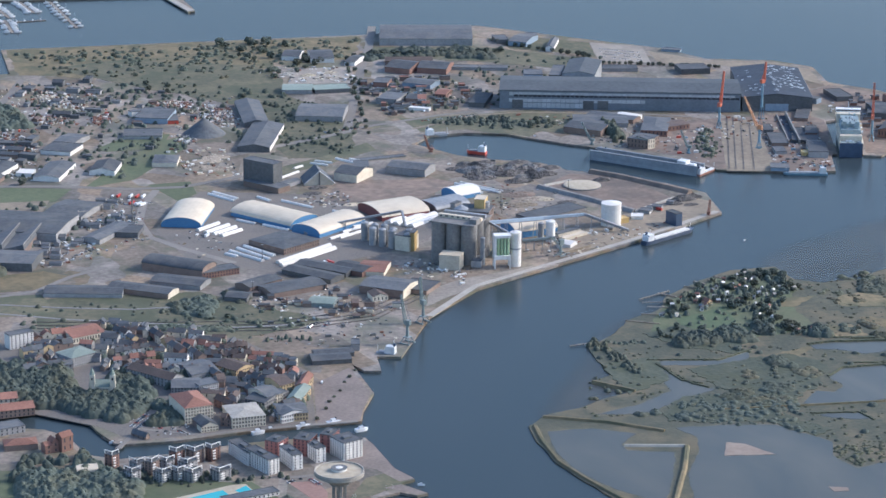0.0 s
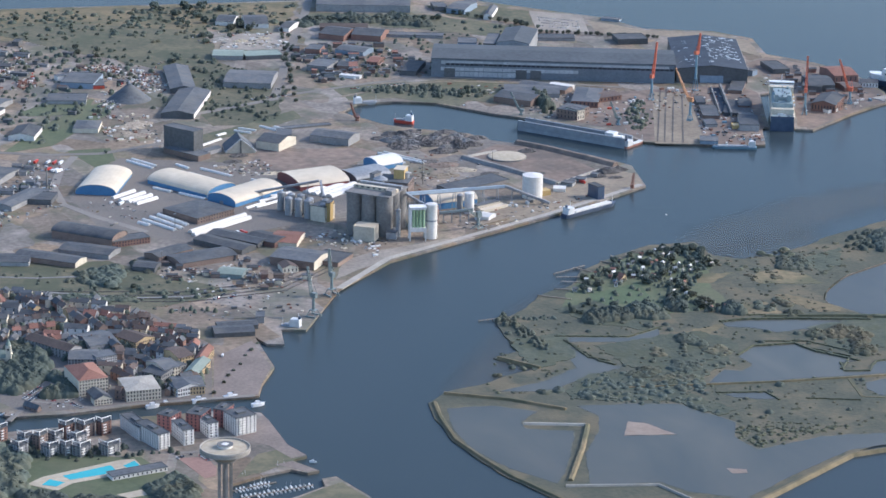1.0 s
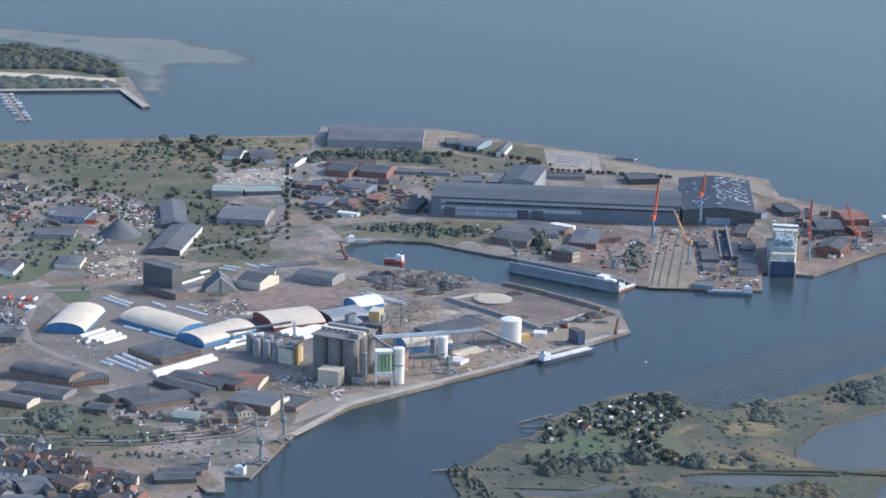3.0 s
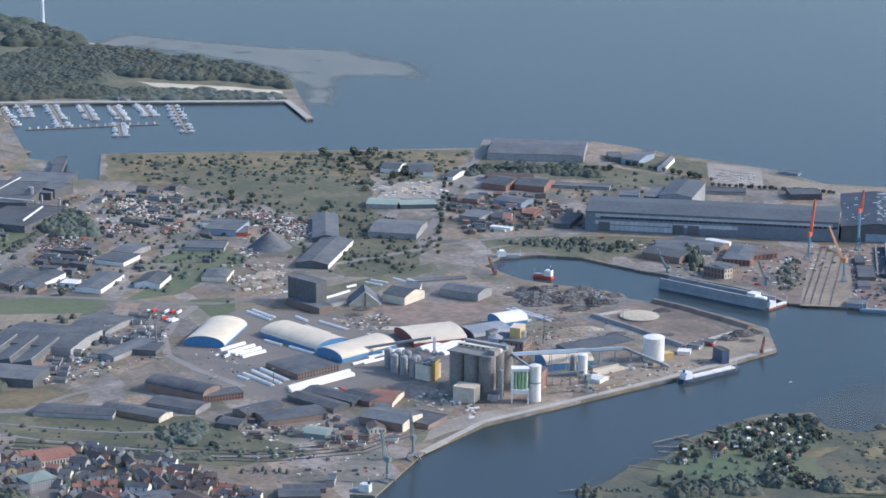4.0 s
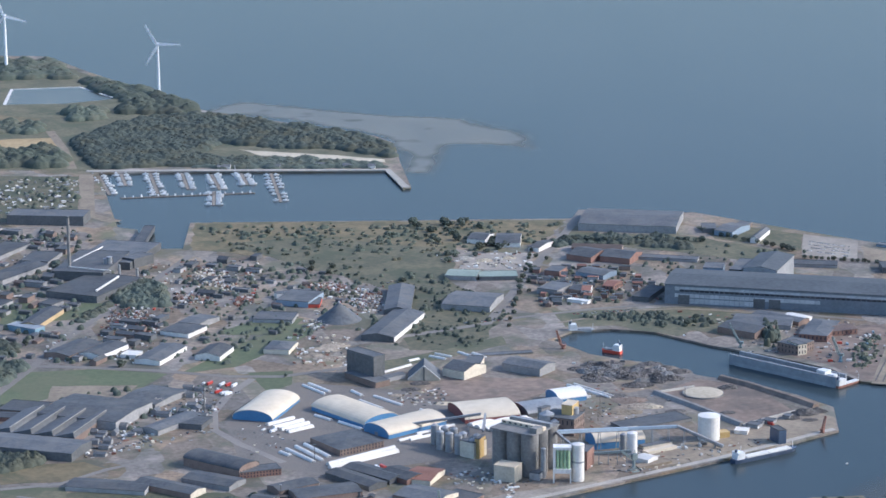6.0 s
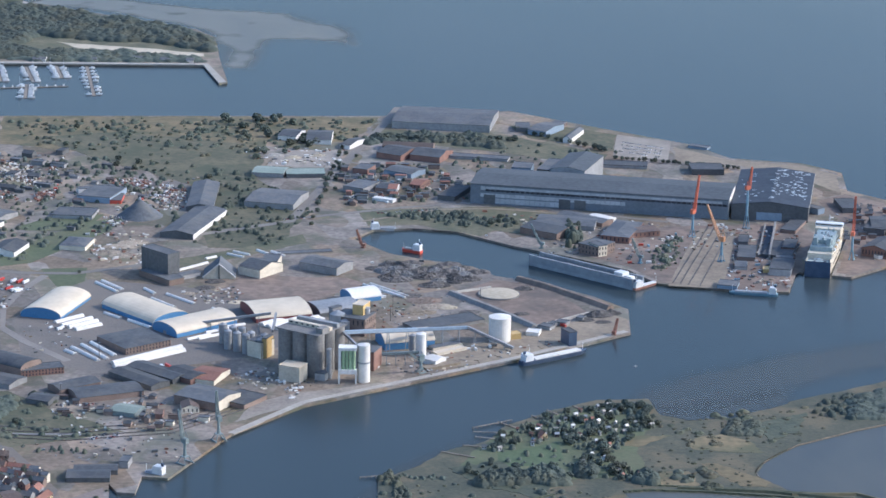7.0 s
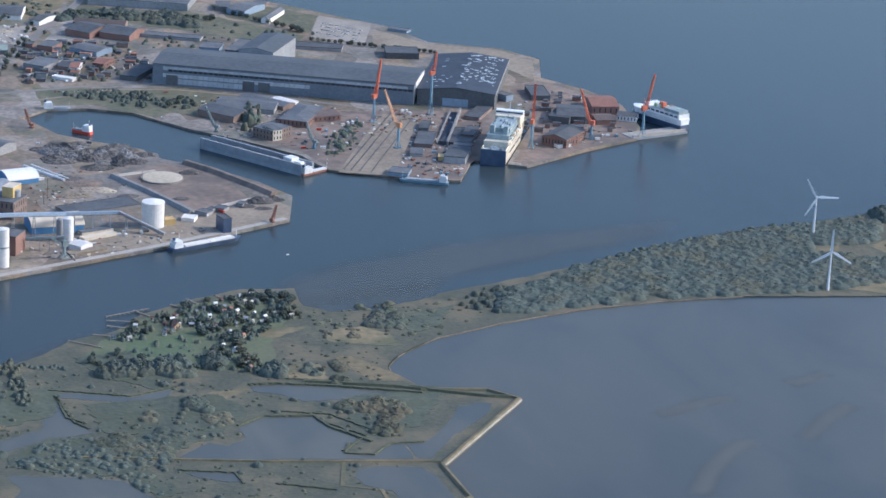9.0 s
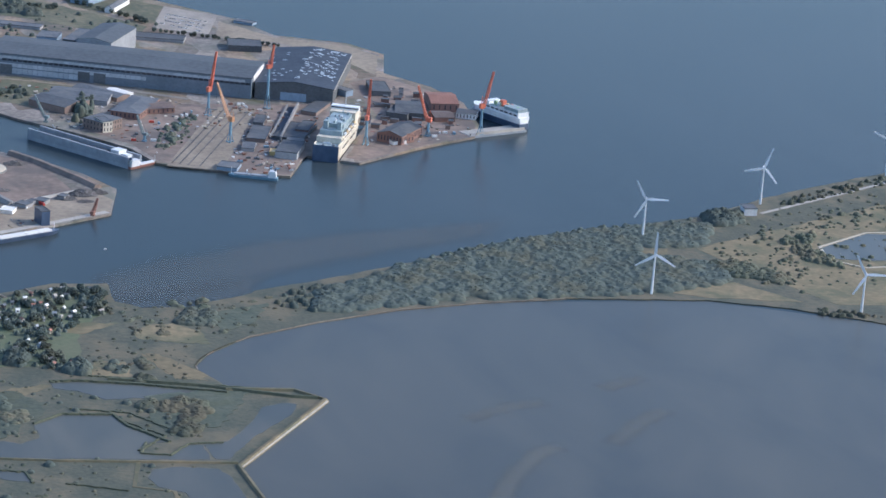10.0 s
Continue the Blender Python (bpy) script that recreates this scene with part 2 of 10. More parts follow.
RUBBLE = material("mixed_rubble", (0.16, 0.13, 0.10), (0.42, 0.36, 0.28), 1.2, 0.15, 0.9, 0, 0.8)
WOOD = material("grey_weathered_wood", (0.18, 0.15, 0.12), (0.30, 0.26, 0.21), 1.5, 0.2)
GLASS = material("window_glass", (0.03, 0.035, 0.045), (0.06, 0.07, 0.085), 1.0, 0.3, 0.15, 0, 0.0)
PALEGLASS = material("skylight_glass", (0.38, 0.42, 0.45), (0.56, 0.6, 0.62), 0.8, 0.3, 0.3, 0, 0.0)
TURBINE = material("turbine_white", (0.78, 0.79, 0.8), (0.86, 0.86, 0.86), 1.0, 0.3, 0.45, 0, 0.0)
# Greens of these two foliages are shifted to blue to stand for haze.
PALM = foliage("broadleaf_foliage", (0.054, 0.072, 0.063), (0.086, 0.104, 0.083), (0.085, 0.086, 0.056))
PALM2 = foliage("dull_foliage", (0.055, 0.074, 0.058), (0.092, 0.106, 0.078), (0.088, 0.09, 0.064))
SCRUB = foliage("marsh_scrub", (0.058, 0.07, 0.046), (0.1, 0.105, 0.068), (0.115, 0.098, 0.06))
REDBRICK = material("dark_red_facade", (0.22, 0.09, 0.085), (0.3, 0.135, 0.12), 2.0, 0.2, 0.8, 0, 0.1, 0.1)
REDGRAVEL = material("red_gravel", (0.22, 0.13, 0.105), (0.3, 0.19, 0.155), 0.7, 0.06)
LAWN = material("garden_lawn", (0.068, 0.1, 0.05), (0.105, 0.14, 0.07), 0.6, 0.05)
LOWSCRUB = material("low_marsh_scrub", (0.045, 0.06, 0.044), (0.095, 0.102, 0.07), 0.5, 0.09, 0.9, 0, 0.9, third=(0.07, 0.078, 0.046), blot=0.08)
HALLWALL = material("hall_wall_sheet", (0.13, 0.155, 0.185), (0.18, 0.21, 0.245), 0.8, 0.1, 0.6, 0, 0.05)
BARK = material("bark", (0.07, 0.05, 0.035), (0.13, 0.1, 0.075), 2.0, 0.5)

# ---- building blocks ----
LAND = 1.0


def thing(name, m, label="", category="", group="", kind=""):
    ob = new(name)
    ob.empty_display_size = 0.5
    ob.matrix_world = m
    return tagged(ob, label, category, group, kind)


def mesh(name, geo, mat, smooth=False):
    me = bpy.data.meshes.new(name)
    me.from_pydata([tuple(v) for v in geo[0]], [], geo[1])
    me.materials.append(mat)
    if smooth:
        me.polygons.foreach_set("use_smooth", [True] * len(me.polygons))
    me.update()
    return me


def part(name, geo, mat, parent, label="", smooth=False):
    """One mesh under a thing or a part, in the parent's own axes."""
    ob = new(name, geo if isinstance(geo, bpy.types.Mesh) else mesh(name, geo, mat, smooth))
    ob.parent = parent
    return tagged(ob, label)


def single(name, geo, mat, label="", category="", group="", kind="", m=None, smooth=False):
    """A thing of one mesh."""
    ob = new(name, mesh(name, geo, mat, smooth))
    if m is not None:
        ob.matrix_world = m
    return tagged(ob, label, category, group, kind)


def join(*geos):
    v, f = [], []
    for gv, gf in geos:
        k = len(v)
        v += list(gv)
        f += [tuple(i + k for i in q) for q in gf]
    return v, f


def box(x0, y0, z0, x1, y1, z1):
    v = [(x, y, z) for z in (z0, z1) for y in (y0, y1) for x in (x0, x1)]
    return v, [(0, 2, 3, 1), (4, 5, 7, 6), (0, 1, 5, 4), (1, 3, 7, 5), (3, 2, 6, 7), (2, 0, 4, 6)]


def cyl(cx, cy, z0, z1, r0, r1=None, n=20, cone=0.0):
    r1 = r0 if r1 is None else r1
    ring = [(math.cos(2 * math.pi * i / n), math.sin(2 * math.pi * i / n)) for i in range(n)]
    v = [(cx + r0 * a, cy + r0 * b, z0) for a, b in ring] + [(cx + r1 * a, cy + r1 * b, z1) for a, b in ring] + [(cx, cy, z1 + cone)]
    f = [(i, (i + 1) % n, n + (i + 1) % n, n + i) for i in range(n)] + [(n + i, n + (i + 1) % n, 2 * n) for i in range(n)]
    return v, f + [tuple(range(n - 1, -1, -1))]


def beam(p, q, w, h=None):
    """A straight bar of rectangular section between two points."""
    h = h or w
    p, q = Vector(p), Vector(q)
    d = (q - p).normalized()
    s = d.cross(Vector((0, 0, 1)))
    s = Vector((1, 0, 0)) if s.length < 1e-4 else s.normalized()
    u = s.cross(d)
    v = [tuple(e + s * (a * w / 2) + u * (b * h / 2)) for e in (p, q) for a, b in ((-1, -1), (1, -1), (1, 1), (-1, 1))]
    return v, [(0, 1, 2, 3), (7, 6, 5, 4), (0, 4, 5, 1), (1, 5, 6, 2), (2, 6, 7, 3), (3, 7, 4, 0)]


def extrude(section, y0, y1, close=True):
    """A closed outline in x and z, drawn out along y."""
    n = len(section)
    v = [(x, y0, z) for x, z in section] + [(x, y1, z) for x, z in section]
    f = [(i, (i + 1) % n, n + (i + 1) % n, n + i) for i in range(n)]
    return v, f + ([tuple(range(n - 1, -1, -1)), tuple(range(n, 2 * n))] if close else [])


def swap(geo):
    """Turns a form by a right angle: x and y change places."""
    return [(y, x, z) for x, y, z in geo[0]], [tuple(reversed(q)) for q in geo[1]]


def moved(geo, x, y, z=0.0, turn=0.0, s=1.0):
    c, d = math.cos(turn), math.sin(turn)
    return [(x + s * (a * c - b * d), y + s * (a * d + b * c), z + s * k) for a, b, k in geo[0]], geo[1]


def plate(points, z0, z1):
    """A level slab with the given outline; concave outlines are filled properly."""
    pts = [Vector((p[0], p[1])) for p in points]
    if sum(a.x * b.y - b.x * a.y for a, b in zip(pts, pts[1:] + pts[:1])) < 0:
        pts.reverse()
    from mathutils import geometry
    tris = geometry.tessellate_polygon([[Vector((p.x, p.y, 0)) for p in pts]])
    n = len(pts)
    top = []
    for t in tris:
        a, b, c = (pts[i] for i in t)
        top.append(tuple(t) if (b - a).cross(c - a) > 0 else (t[0], t[2], t[1]))
    v = [(p.x, p.y, z1) for p in pts] + [(p.x, p.y, z0) for p in pts]
    return v, top + [(n + i, n + (i + 1) % n, (i + 1) % n, i) for i in range(n)]


def wavy(points, amount, step, closed=True, seed=1):
    """The outline with more corners, shifted a little, as a natural shore has."""
    out, rnd = [], random.Random(seed)
    ends = list(zip(points, points[1:] + points[:1])) if closed else list(zip(points, points[1:]))
    for a, b in ends:
        a, b = Vector(a[:2]), Vector(b[:2])
        k = max(1, int((b - a).length / step))
        side = Vector((-(b - a).y, (b - a).x)).normalized()
        for i in range(k):
            out.append(a.lerp(b, i / k) + side * (rnd.uniform(-amount, amount) if i else 0))
    return [(p.x, p.y) for p in out] + ([] if closed else [tuple(points[-1][:2])])


def patch(name, points, mat, label, category, z=LAND, up=0.03, rough=0.0, step=6.0, seed=1, thick=0.4):
    pts = wavy(points, rough, step, True, seed) if rough else points
    return single(name, plate(pts, z - thick, z + up), mat, label, category, kind="structure")


def shoal(points, mat, label, category, fade, up, n=44):
    """A thin sheet over the water whose cover fades out towards its edge."""
    from mathutils import geometry
    xs, ys = [p[0] for p in points], [p[1] for p in points]
    lo, hi = Vector((min(xs), min(ys))), Vector((max(xs), max(ys)))
    edges = list(zip(points, points[1:] + points[:1]))
    v, cover = [], []
    for i in range(n + 1):
        for k in range(n + 1):
            p = Vector((lo.x + (hi.x - lo.x) * i / n, lo.y + (hi.y - lo.y) * k / n))
            hit = False
            near = 1e9
            for a, b in edges:
                a, b = Vector(a[:2]), Vector(b[:2])
                if (a.y > p.y) != (b.y > p.y) and p.x < (b.x - a.x) * (p.y - a.y) / (b.y - a.y) + a.x:
                    hit = not hit
                q, u = geometry.intersect_point_line(p, a, b)
                q = a if u < 0 else b if u > 1 else q
                near = min(near, (Vector(q[:2]) - p).length)
            v.append((p.x, p.y, up))
            cover.append(min(1.0, near / fade) if hit else 0.0)
    f = []
    for i in range(n):
        for k in range(n):
            q = (i * (n + 1) + k, (i + 1) * (n + 1) + k, (i + 1) * (n + 1) + k + 1, i * (n + 1) + k + 1)
            if max(cover[j] for j in q) > 0:
                f.append(q)
    ob = single("water", (v, f), mat, label, category, kind="structure")
    ob.data.attributes.new("cover", "FLOAT", "POINT").data.foreach_set("value", cover)
    return ob


def strip_outline(points, width):
    pts = [Vector(p[:2]) for p in points]
    left, right = [], []
    for i, p in enumerate(pts):
        d = (pts[min(i + 1, len(pts) - 1)] - pts[max(i - 1, 0)]).normalized()
        s = Vector((-d.y, d.x)) * width / 2
        left.append((p + s)[:]), right.append((p - s)[:])
    return right + left[::-1]


def road(points, width, mat, label, name="road", up=0.05, z=LAND, category="road"):
    return single(name, plate(strip_outline(points, width), z - 0.3, z + up), mat, label, category, kind="structure")


def berm(name, points, width, height, mat, label, category="embankment", z=0.4, crest=0.35):
    """A long bank with sloping sides along a line."""
    pts = [Vector(p[:2]) for p in points]
    v, f = [], []
    for i, p in enumerate(pts):
        d = (pts[min(i + 1, len(pts) - 1)] - pts[max(i - 1, 0)]).normalized()
        s = Vector((-d.y, d.x))
        for k, h in ((-0.5, -0.5), (-crest / 2, height), (crest / 2, height), (0.5, -0.5)):
            q = p + s * k * width
            v.append((q.x, q.y, z + h))
    for i in range(len(pts) - 1):
        for k in range(3):
            f.append((4 * i + k, 4 * i + k + 1, 4 * i + k + 5, 4 * i + k + 4))
    f += [(0, 1, 2, 3), tuple(4 * (len(pts) - 1) + k for k in (3, 2, 1, 0))]
    return single(name, (v, f), mat, label, category, kind="structure")


def site(a, b, z=LAND):
    """Axes for a building: origin at a, x towards b, y away from the side that is seen first; and the length from a to b."""
    d = Vector((b[0] - a[0], b[1] - a[1], 0))
    return Matrix.Translation((a[0], a[1], z)) @ Matrix.Rotation(math.atan2(d.y, d.x), 4, "Z"), d.length


def depth(a, b, c):
    """How far c lies behind the line from a to b."""
    d = Vector((b[0] - a[0], b[1] - a[1])).normalized()
    return max(2.0, d.x * (c[1] - a[1]) - d.y * (c[0] - a[0]))


UNIT = mesh("pane", box(-0.5, -0.5, -0.5, 0.5, 0.5, 0.5), GLASS)


def pane(parent, x, y, z, sx, sy, sz, name="window", data=None):
    ob = new(name, data or UNIT)
    ob.parent = parent
    ob.matrix_basis = Matrix.LocRotScale((x, y, z), None, (sx, sy, sz))
    return ob


def windows(parent, length, deep, height, storeys, bay=1.6, faces="fr", w=0.55, hh=0.55, base=0.0):
    """Windows in rows on the front (f), the right (r) and the left (l) of a body."""
    sh = (height - base) / storeys
    for k in range(storeys):
        z = base + sh * (k + 0.55)
        for face in faces:
            run = length if face == "f" else deep
            n = max(1, int(run / bay))
            for i in range(n):
                u = run * (i + 0.5) / n
                if face == "f":
                    pane(parent, u, 0, z, w, 0.08, sh * hh)
                else:
                    pane(parent, length if face == "r" else 0, u, z, 0.08, w, sh * hh)


def gable_wall(l, d, h, rh, along):
    sec = [(0, 0), (d if along == "x" else l, 0), (d if along == "x" else l, h), ((d if along == "x" else l) / 2, h + rh), (0, h)]
    g = extrude(sec, 0, l if along == "x" else d)
    return swap(g) if along == "x" else g


def gable_roof(l, d, h, rh, along, over=0.15, thick=0.14):
    w = d if along == "x" else l
    k = rh / (w / 2)
    o = over
    sec = [(-o, h - o * k), (w / 2, h + rh), (w + o, h - o * k), (w + o, h - o * k + thick), (w / 2, h + rh + thick), (-o, h - o * k + thick)]
    g = extrude(sec, -o, (l if along == "x" else d) + o)
    return swap(g) if along == "x" else g


def hip_roof(l, d, h, rh, over=0.15):
    o, e = over, min(l, d) / 2
    ridge = [(e, d / 2), (l - e, d / 2)] if l >= d else [(l / 2, e), (l / 2, d - e)]
    v = [(-o, -o, h), (l + o, -o, h), (l + o, d + o, h), (-o, d + o, h)] + [(x, y, h + rh) for x, y in ridge]
    f = [(0, 1, 5, 4), (2, 3, 4, 5), (1, 2, 5), (3, 0, 4)] if l >= d else [(0, 1, 4), (1, 2, 5, 4), (2, 3, 5), (3, 0, 4, 5)]
    return v, f + [(3, 2, 1, 0)]


TAKEN = []
ROOFWORDS = {GREYROOF: "grey", DARKROOF: "dark", BROWNROOF: "brown tiled", REDROOF: "red tiled", GREENROOF: "green", WHITE: "white", CREAMROOF: "cream", BLUEGREY: "blue-grey", YELLOW: "yellow"}


def house(a, b, d, h, wall, top, label, roof="gable", rh=1.0, along="x", storeys=0, bay=1.6, faces="fr", category="building",
          name="building", chimney=False, group="", z=LAND, door=False, wname="wall"):
    m, l = site(a, b, z)
    if len(label.split()) < 5:
        label += f" under a {ROOFWORDS.get(top, 'plain')} roof"
    t = thing(name, m, label, category, group)
    mid = m @ Vector((l / 2, d / 2, 0))
    TAKEN.append((mid.x, mid.y, math.hypot(l, d) / 2))
    if roof == "gable":
        part(wname, gable_wall(l, d, h, rh, along), wall, t)
        r = part("roof", gable_roof(l, d, h + 0.01, rh, along), top, t)
    elif roof == "hip":
        part(wname, box(0, 0, 0, l, d, h), wall, t)
        r = part("roof", hip_roof(l, d, h + 0.01, rh), top, t)
    elif roof == "arch":
        w = d if along == "x" else l
        n = 14
        arc = [(w / 2 - (w / 2) * math.cos(math.pi * i / n), h + rh * math.sin(math.pi * i / n)) for i in range(n + 1)]
        run = l if along == "x" else d
        sec = [(0, 0), (w, 0)] + [(x, z0) for x, z0 in arc[::-1]]
        g = extrude(sec, 0, run)
        part(wname, swap(g) if along == "x" else g, wall, t)
        o = 0.2
        outer = [(w / 2 - (w / 2 + o) * math.cos(math.pi * i / n), h + 0.02 + (rh + o) * math.sin(math.pi * i / n)) for i in range(n + 1)]
        g = extrude(arc + outer[::-1], -o, run + o)
        g = (g[0], [tuple(reversed(q)) for q in g[1]])
        r = part("roof", swap(g) if along == "x" else g, top, t)
    else:
        part(wname, box(0, 0, 0, l, d, h), wall, t)
        lip = 0.12
        r = part("roof", join(box(-lip, -lip, h + 0.005, l + lip, d + lip, h + 0.15), box(-lip, -lip, h + 0.15, l + lip, lip, h + 0.3), box(-lip, d - lip, h + 0.15, l + lip, d + lip, h + 0.3),
                              box(-lip, lip, h + 0.15, lip, d - lip, h + 0.3), box(l - lip, lip, h + 0.15, l + lip, d - lip, h + 0.3)), top, t)
    if storeys:
        windows(t, l, d, h, storeys, bay, faces)
    if chimney:
        cx = l * 0.3
        part("chimney", box(cx, d / 2 - 0.2, h, cx + 0.4, d / 2 + 0.2, h + rh + 0.6), BRICK, r)
    if door:
        pane(t, l * 0.5, 0, min(h * 0.4, 1.2), min(2.2, l * 0.2), 0.1, min(h * 0.8, 2.4), "door", DOORMESH)
    return t


DOORMESH = mesh("door_leaf", box(-0.5, -0.5, -0.5, 0.5, 0.5, 0.5), GREYSHEET)

# ---- water and land ----
single("water", plate([(-9000, -9000), (9000, -9000), (9000, 9000), (-9000, 9000)], -6, 0), SEA, "blue-grey open water with a slight ripple", "water", kind="structure")

COAST_A = [(-374.2, -117.4), (-294.9, -161.7), (-288.1, -176.9), (-287.2, -191.3), (-283.5, -207.4), (-279.1, -209.4), (-262.3, -211.4), (-234.2, -210.0), (-208.6, -211.4), (-189.7, -212.1), (-185.2, -200.4),
           (-175.6, -183.1), (-173.5, -147.1), (-171.1, -156.5), (-164.7, -158.4), (-161.0, -140.6), (-151.7, -144.2), (-123.9, -97.7)]
COAST_B = [(-91.1, -66.0), (-42.9, -41.7), (3.8, -18.2), (35.4, -0.7), (62.7, 15.8), (70.2, 51.2), (58.8, 74.1), (42.1, 96.2), (21.0, 112.7), (13.2, 130.3),
           (-6.4, 143.7), (-22.1, 157.3), (-36.0, 187.6), (-23.1, 201.9), (-3.5, 202.9), (17.6, 193.7), (28.0, 179.6), (40.4, 163.6), (63.7, 140.9), (85.7, 115.0), (93.9, 91.0), (129.9, 74.2), (151.0, 70.2),
           (164.6, 103.2), (167.3, 101.0), (194.0, 168.3), (212.2, 170.9), (179.3, 94.9), (187.8, 91.1), (224.5, 117.3), (254.6, 135.0), (262.3, 155.4), (265.5, 197.3), (256.3, 227.2), (238.2, 254.0),
           (247.7, 293.3), (233.1, 316.8), (196.3, 333.1), (182.8, 368.7), (148.7, 406.1), (97.2, 466.0)]
COAST_C = [(21.6, 459.7), (-58.7, 467.5), (-159.0, 478.0), (-201.7, 482.0), (-208.6, 415.1), (-230.0, 417.2), (-233.1, 468.6), (-244.4, 476.6), (-253.7, 638.1), (-196.2, 635.7), (-123.8, 625.2), (-67.6, 617.5), (-66.2, 560.8), (-60.6, 565.2),
           (-58.5, 638.7), (-54.6, 709.9), (-64.9, 741.2), (-100.3, 777.7), (-178.3, 859.8), (-209.6, 933.6), (-257.7, 1042.5), (-290.1, 1125.5), (-331.1, 1135.8), (-499.1, 1202.4), (-757.8, 1131.9), (-636.9, 28.5)]
single("ground", plate(COAST_A + COAST_B + COAST_C, -4, LAND), YARD, "grey-brown worn harbour and town ground", "ground", kind="structure")
SOUTH = [(-176.0, -358.9), (-179.7, -317.5), (-185.4, -297.2), (-190.7, -297.8), (-191.5, -304.7), (-206.5, -312.5), (-221.6, -313.1), (-225.0, -305.2), (-221.3, -293.9), (-207.3, -288.3), (-198.5, -286.5),
         (-193.8, -291.3), (-189.4, -290.4), (-196.0, -278.2), (-189.7, -276.1), (-193.4, -262.8), (-193.5, -236.2), (-193.6, -229.9), (-205.5, -223.8), (-237.1, -221.6), (-265.1, -224.1), (-285.8, -223.8), (-295.6, -215.9),
         (-298.7, -194.1), (-305.4, -184.5), (-377.6, -149.7), (-396.1, -323.9), (-186.7, -389.2)]
single("ground", plate(SOUTH, -4, LAND - 0.01), YARD, "green parkland and quays beside the canal", "ground", kind="structure")
ISLAND = [(-131.0, -235.5), (-121.6, -226.1), (-105.5, -222.3), (-91.3, -214.6), (-77.1, -210.6), (-90.7, -195.1), (-82.9, -191.8), (-75.5, -187.7), (-77.3, -170.1), (-74.1, -153.4), (-65.1, -147.0),
          (-56.5, -140.2), (-46.1, -126.9), (-27.0, -116.2), (-14.9, -98.4), (6.5, -82.4), (27.3, -71.9), (48.7, -72.7), (48.6, -94.0), (57.8, -102.0), (76.3, -101.4), (103.3, -86.2),
          (104.7, -83.8), (132.1, -72.4), (169.1, -54.5), (211.9, -29.8), (254.9, -11.5), (291.3, -2.7), (327.4, 9.8), (368.0, 38.1), (418.1, 64.4), (492.9, 100.2), (639.9, 141.5)]
ISLAND_SOUTH = [(498.1, -158.3), (351.8, -133.9), (319.1, -113.6), (287.0, -101.9), (228.5, -97.5), (192.3, -100.7), (156.0, -107.9), (121.7, -120.7), (92.6, -135.1), (74.5, -152.3), (66.8, -166.6),
                (74.6, -186.4), (98.3, -191.1), (108.2, -202.3), (65.0, -261.2), (68.1, -290.0), (-3.5, -327.7), (-54.7, -359.5), (-81.3, -372.2), (-116.6, -344.0), (-128.0, -314.1), (-132.0, -296.3), (-135.2, -275.4), (-134.1, -251.9)]
single("ground", plate(wavy(ISLAND, 0.7, 5, False) + wavy(ISLAND_SOUTH, 0.5, 5, False, seed=2), -4, 0.4), MARSH, "marshy green and straw-coloured island", "ground", kind="structure")
# the shallow bay beyond the island's curved beach
patch("water", [(484.0, -182.5), (352.1, -133.5), (287.0, -102.2), (192.3, -99.5), (120.6, -117.8), (90.6, -133.5), (72.0, -150.4), (63.5, -167.0), (66.0, -190.0), (98.1, -196.0), (108.1, -202.9), (65.3, -261.7), (68.2, -291.4), (73.2, -505.9), (280.2, -532.4)],
      BAY, "dull grey-brown shallow bay water", "water", z=0, up=0.02, thick=0.01)

patch("ground", [(-345.5, -217.8), (-295.5, -231.4), (-252.6, -259.1), (-245.8, -260.6), (-238.8, -284.6), (-239.2, -308.7), (-252.9, -359.2), (-361.0, -325.5)], GRASS, "green park lawn round the pool", "lawn", z=LAND - 0.01, up=0.02, rough=0.4)
patch("ground", [(-218.8, -289.2), (-205.9, -269.4), (-194.4, -266.0), (-193.0, -276.8), (-198.8, -280.7), (-207.8, -286.4)], ROUGHGRASS, "green lawn by the small harbour", "lawn", up=0.02)
patch("ground", [(-217.2, -321.8), (-200.9, -320.5), (-183.4, -316.4), (-179.2, -345.4), (-202.0, -360.7), (-226.5, -353.0)], ROUGHGRASS, "rough lawn at the shore", "lawn", up=0.045)
shoal([(44.2, -78.3), (80.6, -67.4), (118.0, -63.0), (106.3, -89.4), (67.2, -108.1), (43.4, -107.1)], WEED, "dull shallows off the island", "shallows", 10.0, 0.06)
shoal([(40.0, -62.0), (69.5, -38.5), (106.7, -19.7), (143.3, -6.9), (199.0, 5.3), (240.0, 12.0), (224.6, -21.0), (174.6, -41.0), (130.3, -62.9), (85.4, -88.9), (53.7, -100.5), (40.9, -93.3)], WEED, "dull shallow water over a bank", "shallows", 16.0, 0.1)
shoal([(-125.7, -221.9), (-107.1, -194.1), (-85.1, -165.2), (-67.5, -136.7), (-37.4, -109.8), (-22.7, -105.8), (-37.9, -156.4), (-75.6, -209.8), (-97.0, -230.1), (-131.4, -251.6)], WEED, "brownish weedy shallows round the island's point", "shallows", 14.0, 0.025)
for k, line in enumerate(([(144.4, -295.3), (156.8, -272.5), (172.3, -253.8), (181.8, -249.3)], [(197.9, -250.5), (214.9, -230.5), (229.9, -218.0)], [(152.2, -223.7), (172.4, -211.4), (188.2, -208.0)], [(211.0, -196.9), (232.3, -185.4)])):
    shoal(strip_outline(line, 11.0), ALGAE, "streak of pale algae in the bay", "algae", 5.0, 0.045 + 0.002 * k)

